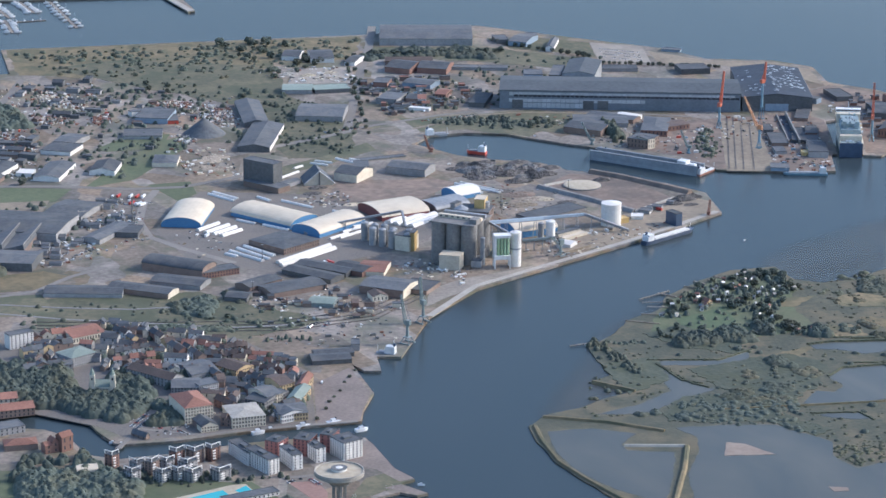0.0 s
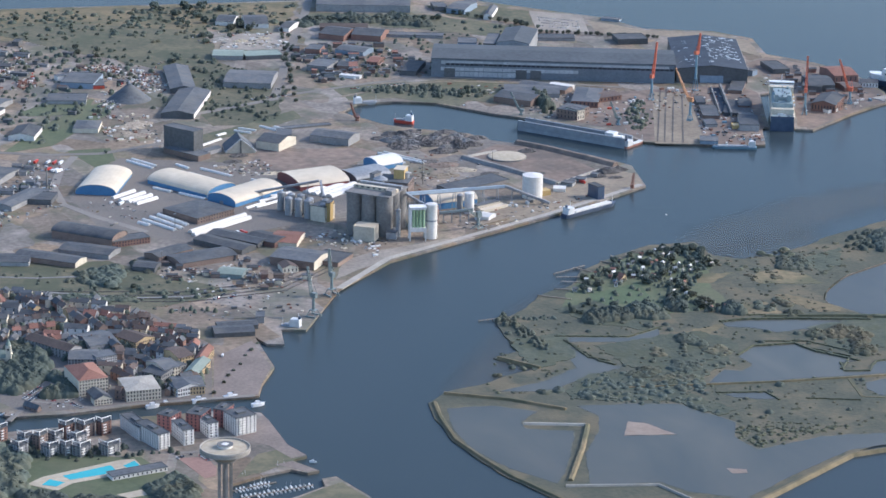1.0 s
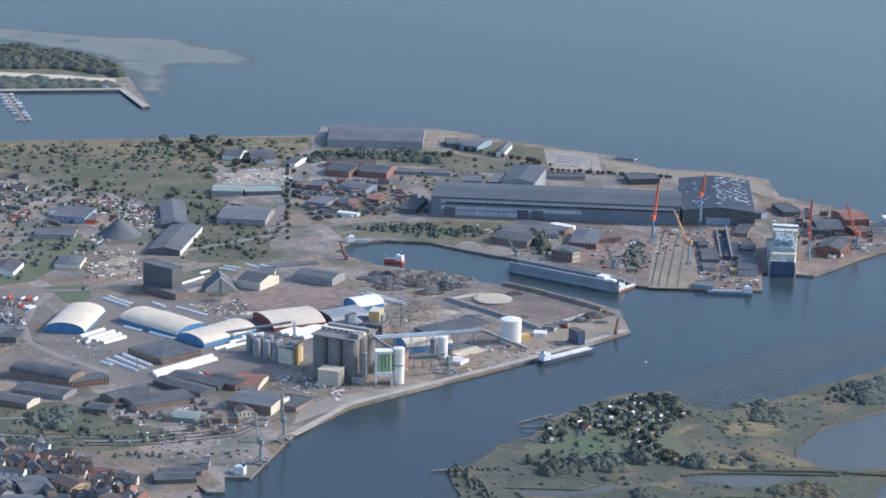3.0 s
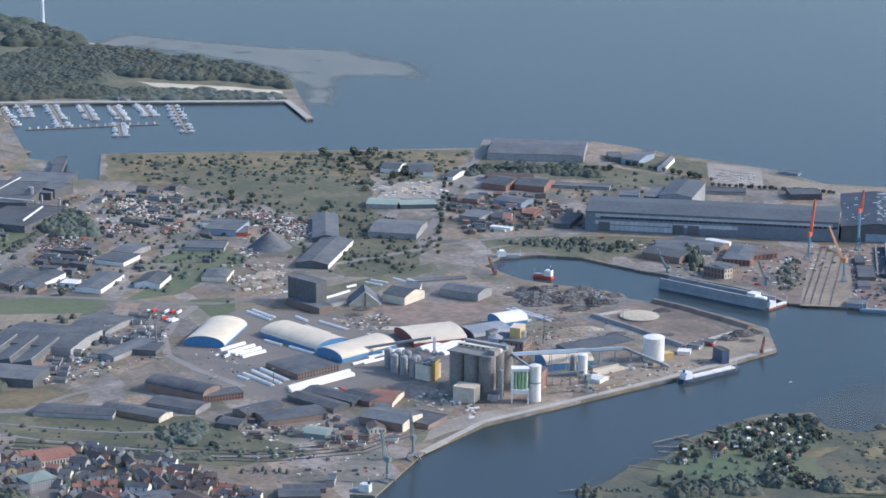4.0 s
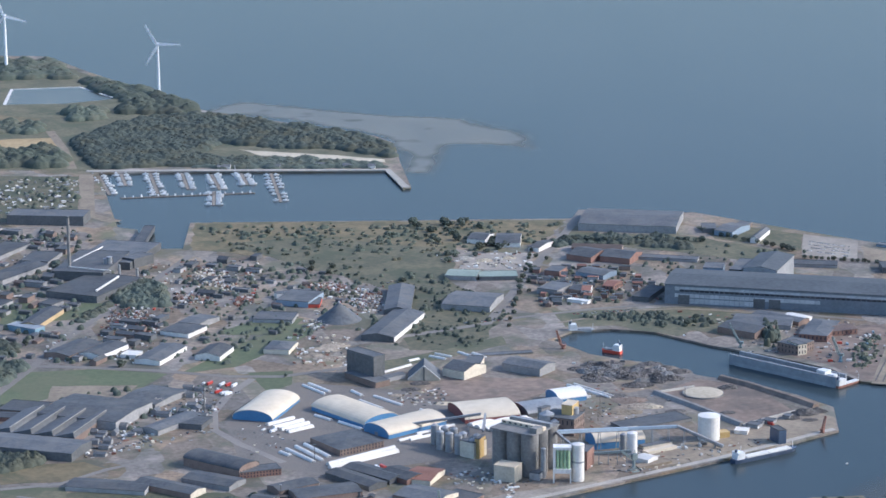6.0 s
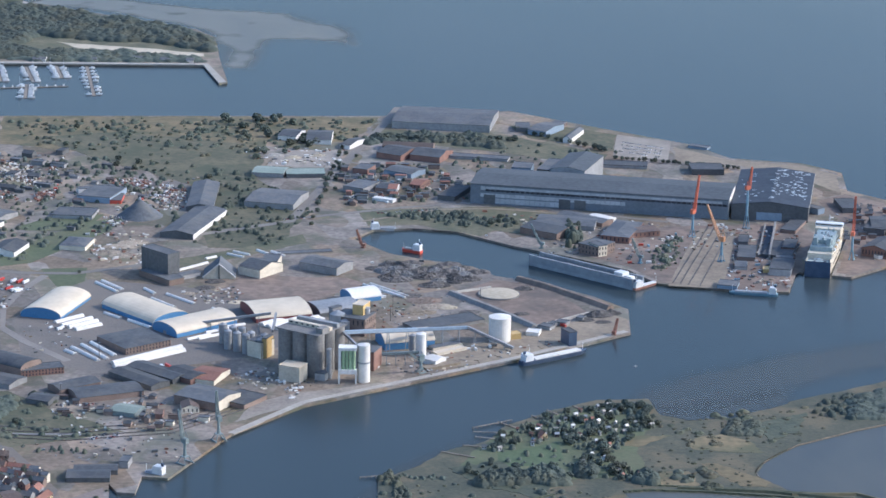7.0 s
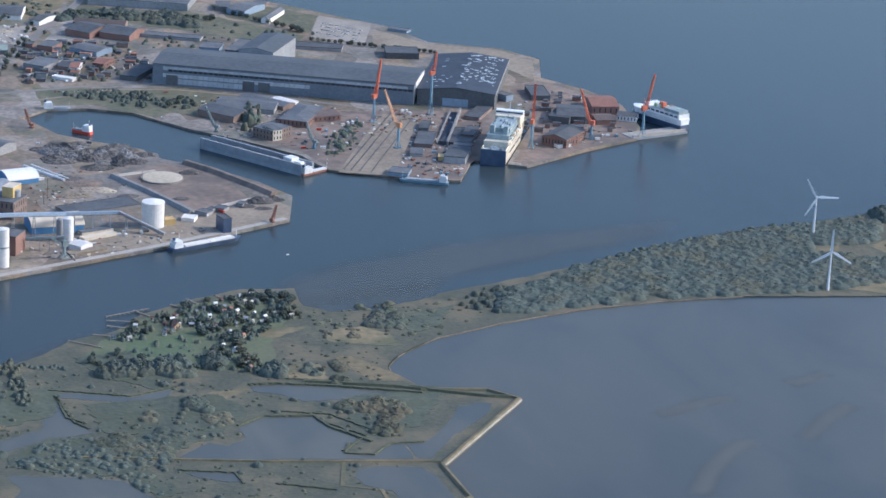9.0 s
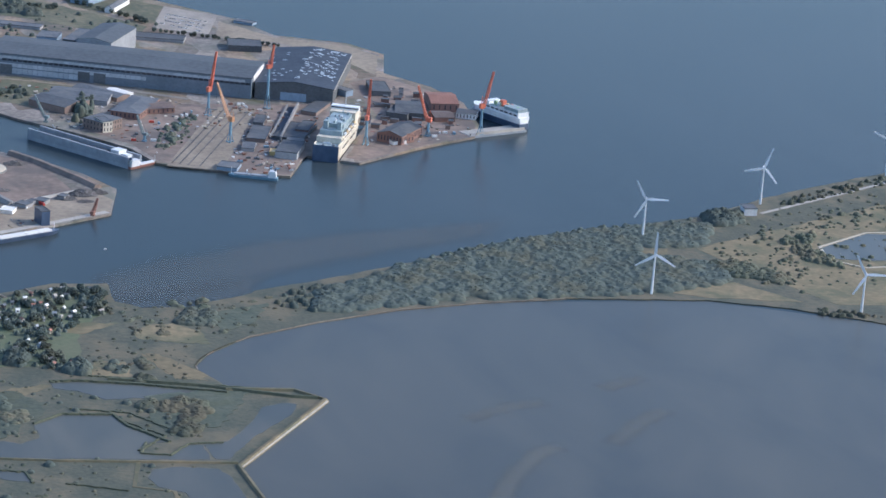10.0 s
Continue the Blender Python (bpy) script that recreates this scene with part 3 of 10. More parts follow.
# ---- ground surfaces of the harbour ----
patch("ground", [(65.3, 148.9), (87.1, 121.6), (95.6, 92.7), (130.3, 76.1), (150.7, 72.1), (167.8, 108.8), (194.1, 170.5), (188.6, 190.7), (125.0, 192.1), (87.9, 178.2)], COALGROUND, "brown bare shipyard ground", "yard", up=0.02, rough=0.8)
patch("ground", [(182.9, 99.4), (189.5, 94.0), (225.5, 120.2), (254.7, 138.1), (260.6, 155.6), (262.8, 193.0), (253.0, 221.5), (234.7, 247.0), (215.7, 234.2), (215.4, 171.7)], COALGROUND, "brown bare pier ground", "yard", up=0.02, rough=0.5)
# Level near-black patch stands for the shade inside a sunken dock.
patch("ground", [(153.6, 130.3), (173.7, 187.6), (178.9, 187.2), (157.7, 125.7)], GLAZED, "near-black patch for the shaded depth of an old dock", "dock floor", up=0.05)
# Raised walls replace the dock's sunken sides and shade the patch.
road([(153.6, 130.3), (173.7, 187.6)], 0.7, DARKCONC, "low dock wall", "pavement", up=1.2, category="dock wall")
road([(157.7, 125.7), (178.9, 187.2)], 0.9, DARKCONC, "low dock wall", "pavement", up=2.6, category="dock wall")
patch("ground", [(-348.3, 644.9), (-266.2, 630.9), (-266.7, 496.1), (-345.4, 506.1)], ROUGHGRASS, "green caravan ground", "ground", up=0.022, rough=1.0)
patch("ground", [(-358.5, 4.8), (-304.5, -13.0), (-274.2, -16.3), (-271.6, -46.1), (-357.0, -32.7)], ROUGHGRASS, "rough grass beside the road", "grass", up=0.038, rough=0.6)
patch("ground", [(-306.8, 3.0), (-287.6, 16.0), (-265.9, 17.5), (-256.7, 6.3), (-273.9, -8.5), (-299.8, -9.1)], DRYGRASS, "dry brown waste ground", "grass", up=0.035, rough=0.8)
patch("ground", [(-351.4, 75.2), (-326.4, 66.9), (-306.6, 68.1), (-314.0, 43.4), (-350.6, 49.2)], ROUGHGRASS, "rough grass by the sheds", "grass", up=0.034, rough=0.6)
patch("ground", [(-96.2, 299.7), (-69.3, 314.7), (-51.2, 242.7), (-75.0, 172.5), (-107.9, 177.8), (-109.2, 228.6)], ROUGHGRASS, "overgrown waste ground", "grass", up=0.025, rough=1.2)
patch("ground", [(-139.3, 151.1), (-91.4, 175.2), (-59.3, 197.6), (-59.4, 180.9), (-93.9, 159.5), (-135.6, 137.2)], ROUGHGRASS, "rough grass verge", "grass", up=0.029, rough=0.8)
patch("ground", [(-26.4, 244.1), (18.9, 240.4), (54.0, 242.6), (56.4, 222.9), (27.2, 183.9), (0.2, 209.1), (-24.9, 209.9)], ROUGHGRASS, "rough grass along the basin", "grass", up=0.033, rough=0.8)
patch("ground", [(-203.6, 66.3), (-166.9, 128.4), (-113.3, 105.1), (-98.9, 76.3), (-61.4, 51.8), (-76.2, 23.8), (-110.8, 0.3), (-163.4, -18.0), (-200.5, 8.3)], ASPHALT, "dark asphalt storage yard", "yard", up=0.02)
patch("ground", [(-113.5, 94.4), (-95.7, 126.5), (-48.6, 117.4), (-40.5, 106.0), (-76.6, 75.1), (-98.9, 76.3)], COALGROUND, "brown bare storage ground", "yard", up=0.05, rough=0.6)
patch("ground", [(-4.9, 85.6), (22.5, 28.4), (51.2, 46.2), (42.3, 90.6), (19.9, 106.1)], COALGROUND, "brown bunded storage field", "yard", up=0.03)
patch("ground", [(20.6, -6.9), (-1.5, -17.1), (-36.2, -27.0), (-33.5, -8.0), (16.2, 24.0), (60.6, 45.2), (66.4, 35.8), (62.1, 17.5)], DIRT, "pale trodden quay ground", "quay", up=0.02)
road([(-123.5, -96.2), (-90.7, -61.8), (-42.3, -37.6), (4.5, -14.4), (33.5, 2.1), (61.5, 18.5)], 3.2, QUAYSTONE, "pale concrete quay apron along the water", "pavement", up=0.06, category="quay")
patch("ground", [(-121.2, -83.8), (-90.7, -61.8), (-59.7, -47.4), (-55.4, -40.8), (-89.4, -49.1), (-110.5, -59.5)], PALEGRAVEL, "pale dusty gravel quay", "quay", up=0.03, rough=0.5)
patch("ground", [(97.8, 86.8), (120.9, 143.6), (139.5, 186.4), (157.4, 182.6), (140.3, 131.5), (121.7, 78.8)], DIRT, "sand-coloured concrete slipway", "slipway", up=0.04)
patch("ground", [(146.9, 397.6), (173.2, 376.0), (160.5, 332.7), (132.6, 346.4)], PALEGRAVEL, "pale gravel car park", "car park", up=0.04)
patch("ground", [(171.8, 363.5), (195.2, 329.1), (231.8, 312.9), (243.8, 288.5), (232.8, 250.8), (220.1, 282.8), (194.9, 317.0), (162.8, 326.9)], DIRT, "sandy reclaimed shore ground", "ground", up=0.03, rough=0.7)
patch("ground", [(-206.4, -209.6), (-195.1, -166.2), (-175.8, -150.8), (-176.8, -182.8), (-185.6, -200.3), (-189.8, -210.8)], PAVING, "reddish paved waterfront square", "square", up=0.03)
patch("ground", [(-325.9, -82.0), (-253.9, -66.7), (-207.5, -102.5), (-192.2, -151.5), (-207.1, -210.0), (-233.7, -207.6), (-276.1, -207.2), (-285.8, -187.3), (-333.8, -136.5)], ASPHALT, "dark asphalt streets of the old town", "street", up=0.02)
patch("ground", [(-199.1, 481.6), (19.5, 456.9), (-7.7, 394.5), (-53.8, 402.5), (-65.1, 361.4), (-101.9, 348.2), (-143.0, 374.3), (-185.0, 402.5), (-203.8, 410.0)], DRYGRASS, "dry yellow grassland by the shore", "grassland", up=0.03, rough=1.5)
patch("ground", [(-183.4, 424.1), (-136.6, 434.2), (-69.4, 396.3), (-60.5, 360.6), (-69.3, 314.7), (-102.2, 300.6), (-122.9, 330.1), (-155.5, 376.4)], ROUGHGRASS, "green rough pasture", "grassland", up=0.05, rough=1.5, seed=3)
patch("ground", [(-279.2, -22.7), (-207.4, -33.4), (-190.9, -59.7), (-164.2, -89.3), (-199.1, -100.2), (-229.2, -90.0), (-283.9, -60.3)], ROUGHGRASS, "rough grass along the railway", "grass", up=0.03, rough=0.8)
patch("ground", [(-311.6, 97.7), (-292.9, 164.6), (-260.6, 165.5), (-226.2, 151.8), (-238.0, 131.7), (-269.8, 127.0), (-298.8, 104.9)], GRASS, "green mown lawn beside the works", "lawn", up=0.04)
patch("ground", [(-280.1, 138.4), (-240.5, 134.0), (-252.4, 105.0), (-283.2, 113.8)], DIRT, "bare brown plot", "ground", up=0.06, rough=0.6)
patch("ground", [(-186.3, 204.8), (-163.8, 231.7), (-139.1, 245.2), (-154.3, 213.0), (-193.0, 159.8), (-220.8, 150.9)], GRASS, "green lawn", "lawn", up=0.04)
patch("ground", [(-198.8, 225.9), (-179.8, 245.9), (-153.5, 247.5), (-165.3, 217.0), (-193.6, 219.4)], GRASS, "green lawn", "lawn", up=0.045)
patch("ground", [(-317.6, 268.4), (-301.5, 301.9), (-253.0, 293.9), (-259.9, 264.9), (-306.1, 254.8)], GRASS, "green lawn by the power station", "lawn", up=0.04)
patch("ground", [(-169.3, 125.6), (-181.2, 112.8), (-188.6, 148.8), (-166.9, 148.4)], GRASS, "green verge", "verge", up=0.035)
patch("ground", [(-61.3, 342.7), (-47.0, 380.2), (-13.7, 373.8), (-24.5, 333.3)], PALEGRAVEL, "pale works yard", "yard", up=0.05)
patch("ground", [(22.5, 226.2), (57.7, 230.7), (79.2, 220.9), (54.7, 181.3), (34.4, 194.0)], ROUGHGRASS, "rough grass bank", "grass", up=0.04, rough=0.8)
patch("ground", [(8.7, 426.2), (82.6, 402.2), (130.1, 349.5), (117.3, 320.4), (74.8, 358.5), (11.2, 397.0)], ROUGHGRASS, "rough grass between the halls", "grass", up=0.04, rough=0.8)
patch("ground", [(90.2, 427.4), (119.1, 422.7), (146.7, 396.2), (136.1, 362.3), (94.1, 394.6)], ROUGHGRASS, "rough grass at the shore", "grass", up=0.05, rough=0.8)
# peninsula with the marina
patch("ground", [(-496.7, 1171.7), (-331.0, 1124.0), (-290.2, 1105.0), (-258.0, 1028.8), (-210.1, 923.7), (-179.2, 845.9), (-101.7, 764.8), (-70.3, 729.4), (-65.8, 659.4), (-121.3, 649.5), (-195.3, 650.7), (-265.0, 651.2), (-457.2, 669.1)], ROUGHGRASS, "rough green land behind the marina", "ground", up=0.03, rough=1.5)
patch("ground", [(-327.8, 761.4), (-312.4, 767.1), (-281.5, 766.0), (-278.3, 726.0), (-327.4, 724.3)], STRAW, "orange stubble field", "field", up=0.06)
patch("ground", [(-376.7, 857.4), (-328.7, 865.1), (-292.5, 842.7), (-296.8, 803.1), (-375.1, 805.8)], DRYGRASS, "dry field", "field", up=0.06)
patch("water", [(-320.0, 903.8), (-314.8, 972.6), (-264.9, 974.1), (-237.7, 916.1), (-275.5, 900.8)], POND, "grey water of a lined basin", "basin", up=0.05)
road([(-319.6, 903.7), (-315.6, 970.2), (-264.9, 972.8), (-236.8, 916.0)], 2.6, WHITE, "white liner edge of the basin", "pavement", up=0.12, category="basin edge")
road([(-446.1, 1087.3), (-329.6, 1065.1)], 4.5, CONCRETE, "pale road on the headland", up=0.1)
road([(-285.9, 792.5), (-276.4, 725.7), (-270.4, 655.9)], 6, DIRT, "sandy track", up=0.08)
patch("ground", [(-159.6, 705.5), (-148.8, 697.6), (-125.0, 687.5), (-92.6, 671.9), (-67.4, 655.8), (-67.9, 646.1), (-97.9, 659.0), (-146.4, 681.2)], SAND, "pale sand beach spit", "beach", up=0.08, rough=1.0)
road([(-261.5, 645.0), (-196.1, 637.6), (-123.6, 627.1), (-69.2, 619.6), (-63.9, 562.2)], 5, CONCRETE, "pale stone breakwater", "pavement", up=0.5, category="breakwater")
road([(-261.7, 635.7), (-261.5, 514.4), (-245.4, 492.5)], 9, DIRT, "bare ground behind the marina", up=0.04)
shoal([(-190.2, 853.7), (-125.4, 815.2), (-66.6, 746.1), (-58.4, 675.3), (-66.0, 612.7), (-37.2, 600.2), (-14.4, 700.9), (5.0, 697.5), (42.0, 666.5), (46.3, 738.5), (6.2, 807.3), (-52.3, 831.7), (-101.4, 868.4), (-148.1, 905.6)],
      SHOAL, "pale sandy shallows in the sea", "shallows", 18.0, 0.02)

# ---- roads and rails ----
road([(-234.2, 176.9), (-216.1, 223.0), (-195.6, 266.3), (-152.6, 327.1)], 7.0, DIRT, "wide pale trodden track", up=0.09)
road([(-348.5, -15.3), (-304.5, -16.1), (-276.4, -12.0), (-256.8, 5.5), (-239.5, 14.9)], 3.0, ROAD, "pale dusty lane", up=0.06)
road([(-393.1, 195.2), (-273.9, 171.8), (-231.1, 158.7), (-199.8, 143.5), (-173.3, 139.2), (-139.3, 151.1)], 4.2, ROAD, "grey asphalt main road")
road([(-186.9, 137.4), (-199.8, 110.9), (-207.8, 83.9), (-208.9, 57.0), (-198.9, 33.6), (-182.1, 4.2)], 4.0, ROAD, "curving grey access road", up=0.06)
road([(-324.0, 72.6), (-309.0, 117.9), (-291.5, 168.4), (-275.5, 219.2), (-247.1, 293.0), (-219.5, 359.5), (-204.5, 398.6)], 4.4, ROAD, "pale straight street", up=0.07)
road([(-130.3, 194.4), (-62.6, 222.9), (-7.6, 372.8), (13.4, 425.3), (33.3, 482.5)], 5.0, ROAD, "pale road to the shore", up=0.06)
road([(-53.4, 230.1), (-3.4, 244.4), (37.7, 249.8), (80.4, 227.6), (127.0, 200.8)], 3.5, ROAD, "grey works road", up=0.07)
road([(-26.5, 219.2), (15.8, 238.5), (41.7, 237.9), (95.5, 216.0)], 2.5, DIRT, "sandy works track", up=0.08)
road([(-411.2, 499.9), (-312.1, 483.3), (-259.1, 482.2)], 4.0, ROAD, "grey asphalt road", up=0.06)
road([(-329.8, 325.3), (-302.4, 429.3), (-289.0, 479.5)], 4.0, ROAD, "grey side street", up=0.065)
road([(-283.6, -212.9), (-271.4, -194.9), (-251.0, -208.6), (-233.8, -208.2), (-208.3, -210.3), (-191.1, -211.6)], 2.2, ROAD, "grey canal-side street", up=0.07)
for k, far in enumerate((0, 7, 15, 24)):
    for off in (0.0, 1.0):
        road([(x + off * 0.1, y + off * 0.75 + far * 0.55) for x, y in ((-284.8, -67.6), (-228.5, -85.7), (-187.0, -97.3), (-146.2, -93.7), (-115.5, -68.3))], 0.22, STEEL, "rusty rail of a harbour siding", "rail", up=0.16, category="rail")
road([(107.8, 87.7), (146.3, 174.9)], 0.5, STEEL, "steel slipway rail", "rail", up=0.2, category="rail")
road([(112.6, 85.3), (151.0, 174.4)], 0.5, STEEL, "steel slipway rail", "rail", up=0.2, category="rail")

for line in ([(101.3, 91.5), (145.5, 191.4)], [(104.3, 89.7), (149.1, 191.4)]):
    road(line, 0.6, STEEL, "steel slipway rail", "rail", up=0.2, category="rail")

# ---- the island: ponds, dikes, lawns ----
PONDS = []


def pond(points, label="still grey-green marsh pond", seed=1):
    PONDS.append(points)
    patch("water", points, POND, label, "pond", z=0.4, up=0.03 + 0.004 * seed, rough=0.5, step=3, seed=seed, thick=0.02)
pond([(-126.3, -243.1), (-109.2, -244.9), (-95.3, -255.7), (-105.1, -263.9), (-105.5, -271.0), (-89.6, -278.0), (-96.0, -292.5), (-107.2, -314.7), (-113.9, -323.6), (-124.9, -305.7), (-131.6, -283.4), (-130.6, -261.9)])
pond([(-79.1, -254.2), (-61.9, -256.6), (-41.6, -262.4), (-29.4, -286.3), (-35.6, -299.5), (-33.1, -313.7), (-4.7, -307.6), (20.8, -311.9), (18.8, -320.9), (-2.3, -323.4), (-32.2, -339.3), (-56.7, -354.7), (-73.4, -342.5), (-78.5, -332.4), (-103.2, -328.4), (-93.6, -299.0), (-80.3, -279.5), (-75.2, -265.8)], seed=2)
pond([(-101.9, -231.1), (-81.5, -225.3), (-63.4, -214.5), (-59.9, -184.3), (-54.8, -183.6), (-52.7, -211.4), (-46.0, -218.1), (-63.0, -225.3), (-83.5, -236.4)], seed=3)
pond([(-59.5, -177.3), (-30.6, -186.9), (-13.5, -179.3), (-19.5, -190.0), (-34.7, -190.7), (-56.4, -184.6)], seed=4)
pond([(-21.0, -244.2), (-9.2, -232.3), (-3.0, -235.9), (4.0, -229.4), (2.9, -217.8), (13.3, -209.7), (30.8, -211.2), (34.8, -222.7), (40.4, -229.5), (46.2, -237.3), (38.1, -237.1), (35.1, -246.4), (44.7, -248.8), (48.3, -243.6), (52.6, -239.4), (57.0, -240.5), (57.1, -253.6), (25.2, -250.5), (-2.9, -248.9)], seed=5)
pond([(13.1, -179.4), (22.9, -179.0), (40.6, -182.8), (63.8, -190.3), (70.2, -194.2), (62.3, -198.0), (42.3, -196.4), (30.1, -197.0), (21.5, -188.0), (13.9, -185.1)], seed=7)
pond([(57.0, -240.0), (66.1, -237.9), (77.8, -220.7), (83.7, -207.6), (91.7, -203.9), (96.5, -205.4), (92.0, -216.0), (74.6, -235.7), (63.3, -254.0), (59.1, -253.4)], seed=6)
pond([(36.8, -260.5), (46.6, -258.9), (58.5, -261.5), (61.5, -270.1), (63.4, -288.7), (62.5, -293.3), (46.1, -294.9), (44.4, -280.4), (36.1, -274.8), (34.0, -267.5)], seed=8)
pond([(-20.8, -257.9), (-15.1, -256.5), (-5.2, -258.9), (-3.2, -267.2), (-8.1, -266.8), (-17.6, -262.0)], seed=9)
road([(33.4, -252.7), (28.7, -274.1), (40.9, -279.1), (41.7, -296.0)], 1.5, DRYGRASS, "trodden tan path on a low bank", "path", up=0.14, z=0.4, category="path")
patch("ground", [(-67.0, -274.3), (-61.7, -277.6), (-55.2, -291.5), (-73.8, -287.3)], MUD, "pinkish mud bank in the pond", "mud bank", z=0.5, rough=0.3, step=3)
patch("ground", [(-51.5, -327.0), (-45.2, -330.0), (-46.2, -333.0), (-51.6, -332.0)], MUD, "small pinkish mud bank", "mud bank", z=0.5)
patch("ground", [(-24.7, -129.7), (-10.7, -125.9), (0.5, -121.4), (-1.0, -140.7), (-10.0, -146.4), (-27.4, -145.2)], LAWN, "bright green garden lawn", "lawn", z=0.42, rough=0.4)
patch("ground", [(-34.0, -127.0), (-17.0, -105.0), (7.0, -88.0), (28.0, -77.0), (45.0, -83.0), (44.0, -106.0), (30.0, -124.0), (27.0, -160.0), (6.0, -163.0), (-30.0, -162.0), (-44.0, -150.0)], GRASS, "grassy paths among the allotments", "grass", z=0.4, up=0.02, rough=0.8, step=3)
patch("ground", [(49.6, -130.0), (57.4, -121.7), (66.5, -120.0), (75.5, -129.8), (76.8, -138.9), (70.7, -142.1), (58.4, -138.4)], DRYGRASS, "ochre dry grass above the bay", "meadow", z=0.43, rough=0.8, step=3)
patch("ground", [(50.9, -151.4), (56.0, -152.5), (70.3, -175.5), (66.7, -180.5), (56.1, -171.2)], DRYGRASS, "ochre trodden grass by the dike", "meadow", z=0.43, rough=0.8, step=3)
patch("ground", [(113.4, -91.8), (128.3, -87.5), (121.7, -106.2), (113.0, -102.7)], ROUGHGRASS, "straw-coloured dry meadow", "meadow", z=0.42, rough=0.6, step=4)
patch("ground", [(269.3, -90.1), (307.0, -80.8), (326.9, -106.3), (288.0, -99.2)], DRYGRASS, "straw-coloured grass by the bay", "meadow", z=0.42, rough=0.6, step=4)
patch("ground", [(305.7, -36.2), (361.8, -5.8), (471.0, 53.0), (394.2, -112.7), (340.1, -110.4), (319.9, -66.8)], DRYGRASS, "dry yellow-brown grassland", "meadow", z=0.41, rough=1.0, step=6)
patch("ground", [(257.9, -42.5), (293.0, -35.9), (289.9, -44.9), (263.4, -48.6)], DRYGRASS, "dry clearing", "meadow", z=0.42)
patch("water", [(362.2, -37.7), (391.8, -17.8), (419.2, -23.3), (405.2, -54.5), (378.6, -55.1), (360.5, -51.5)], POND, "grey water of a lined basin", "basin", z=0.48)
road([(422.1, -16.9), (392.2, -17.0), (362.5, -36.1), (359.9, -53.1), (371.8, -64.7), (401.8, -61.9)], 1.4, SAND, "pale sand rim of the basin", "pavement", up=0.2, z=0.48, category="basin edge")
road([(354.1, 12.7), (409.8, 44.7), (488.4, 90.5)], 2.0, CONCRETE, "pale straight road", up=0.08, z=0.45)
road([(67.5, -170.5), (67.6, -163.5), (71.0, -157.0), (76.2, -150.6), (83.0, -143.6), (92.6, -135.4), (121.6, -121.0), (156.0, -108.3), (192.2, -101.2), (228.4, -97.9)], 0.4, DIRT, "narrow pale beach along the bay", "ground", up=0.1, z=0.3, category="beach")
berm("embankment", [(74.0, -189.6), (98.1, -192.2), (107.4, -202.3), (65.6, -260.2), (68.6, -289.1), (13.2, -326.1), (-3.5, -327.7), (-54.3, -358.6), (-80.3, -370.0)], 3.2, 0.8, DRYGRASS, "grassy dike with a pale stone face")
road([(107.8, -203.4), (65.7, -261.6), (68.9, -291.4)], 0.7, QUAYSTONE, "pale stone facing of the dike", "pavement", up=0.45, z=0.3, category="dike")
berm("embankment", [(-128.8, -236.1), (-131.7, -251.3), (-133.7, -274.6), (-130.3, -295.1), (-126.5, -312.9), (-115.7, -341.7)], 3.0, 0.7, DRYGRASS, "low grassy dike round the lagoon")
berm("embankment", [(-122.2, -227.9), (-101.0, -240.9), (-84.4, -256.4)], 2.4, 0.9, DRYGRASS, "low dike with a trodden top")
berm("embankment", [(-104.9, -266.4), (-83.5, -273.7)], 2.0, 0.8, CONCRETE, "old concrete-faced dike")
berm("embankment", [(-82.9, -273.9), (-92.5, -293.6), (-108.6, -322.5)], 3.0, 0.9, DRYGRASS, "straw-coloured dike")
berm("embankment", [(-89.0, -195.6), (-77.3, -211.2)], 2.2, 0.9, DRYGRASS, "straw-coloured dike")
berm("embankment", [(-112.0, -326.9), (-80.7, -335.0), (-71.6, -359.8)], 1.6, 0.7, CONCRETE, "old concrete-faced dike")
berm("embankment", [(33.8, -177.4), (65.6, -185.6), (96.1, -198.4), (105.0, -200.4)], 2.2, 0.9, REED, "reed-grown dike")
berm("embankment", [(-54.8, -240.6), (7.7, -251.1), (65.7, -257.4)], 1.6, 0.6, DRYGRASS, "low grassy dike")

for k, pts in enumerate(([(49.4, -129.0), (74.6, -134.6), (77.3, -142.9), (62.8, -140.0), (50.8, -135.4)], [(49.8, -151.2), (55.7, -155.9), (63.8, -170.8), (69.7, -181.1), (57.9, -177.9), (53.4, -166.4)],
                         [(24.7, -167.1), (34.0, -157.8), (42.7, -159.7), (42.7, -176.6), (25.5, -172.9)], [(-28.6, -195.9), (-17.0, -193.6), (-15.9, -204.5), (-27.0, -205.2)], [(-10.4, -187.5), (15.1, -179.5), (9.8, -185.9), (-5.4, -195.7)],
                         [(22.4, -126.4), (32.3, -117.7), (47.2, -118.7), (30.4, -130.1)], [(-67.5, -188.5), (-64.8, -197.0), (-74.8, -207.8), (-78.7, -196.5)])):
    patch("ground", pts, DRYGRASS, "straw-coloured dry meadow on the island", "meadow", z=0.4, up=0.024 + 0.001 * k, rough=0.9, step=2.5, seed=20 + k)

def thicket(points, label, up, seed):
    """A low mat of scrub with an uneven edge."""
    patch("ground", points, LOWSCRUB, label, "scrub", z=0.4, up=up, rough=1.2, step=2.2, seed=seed)


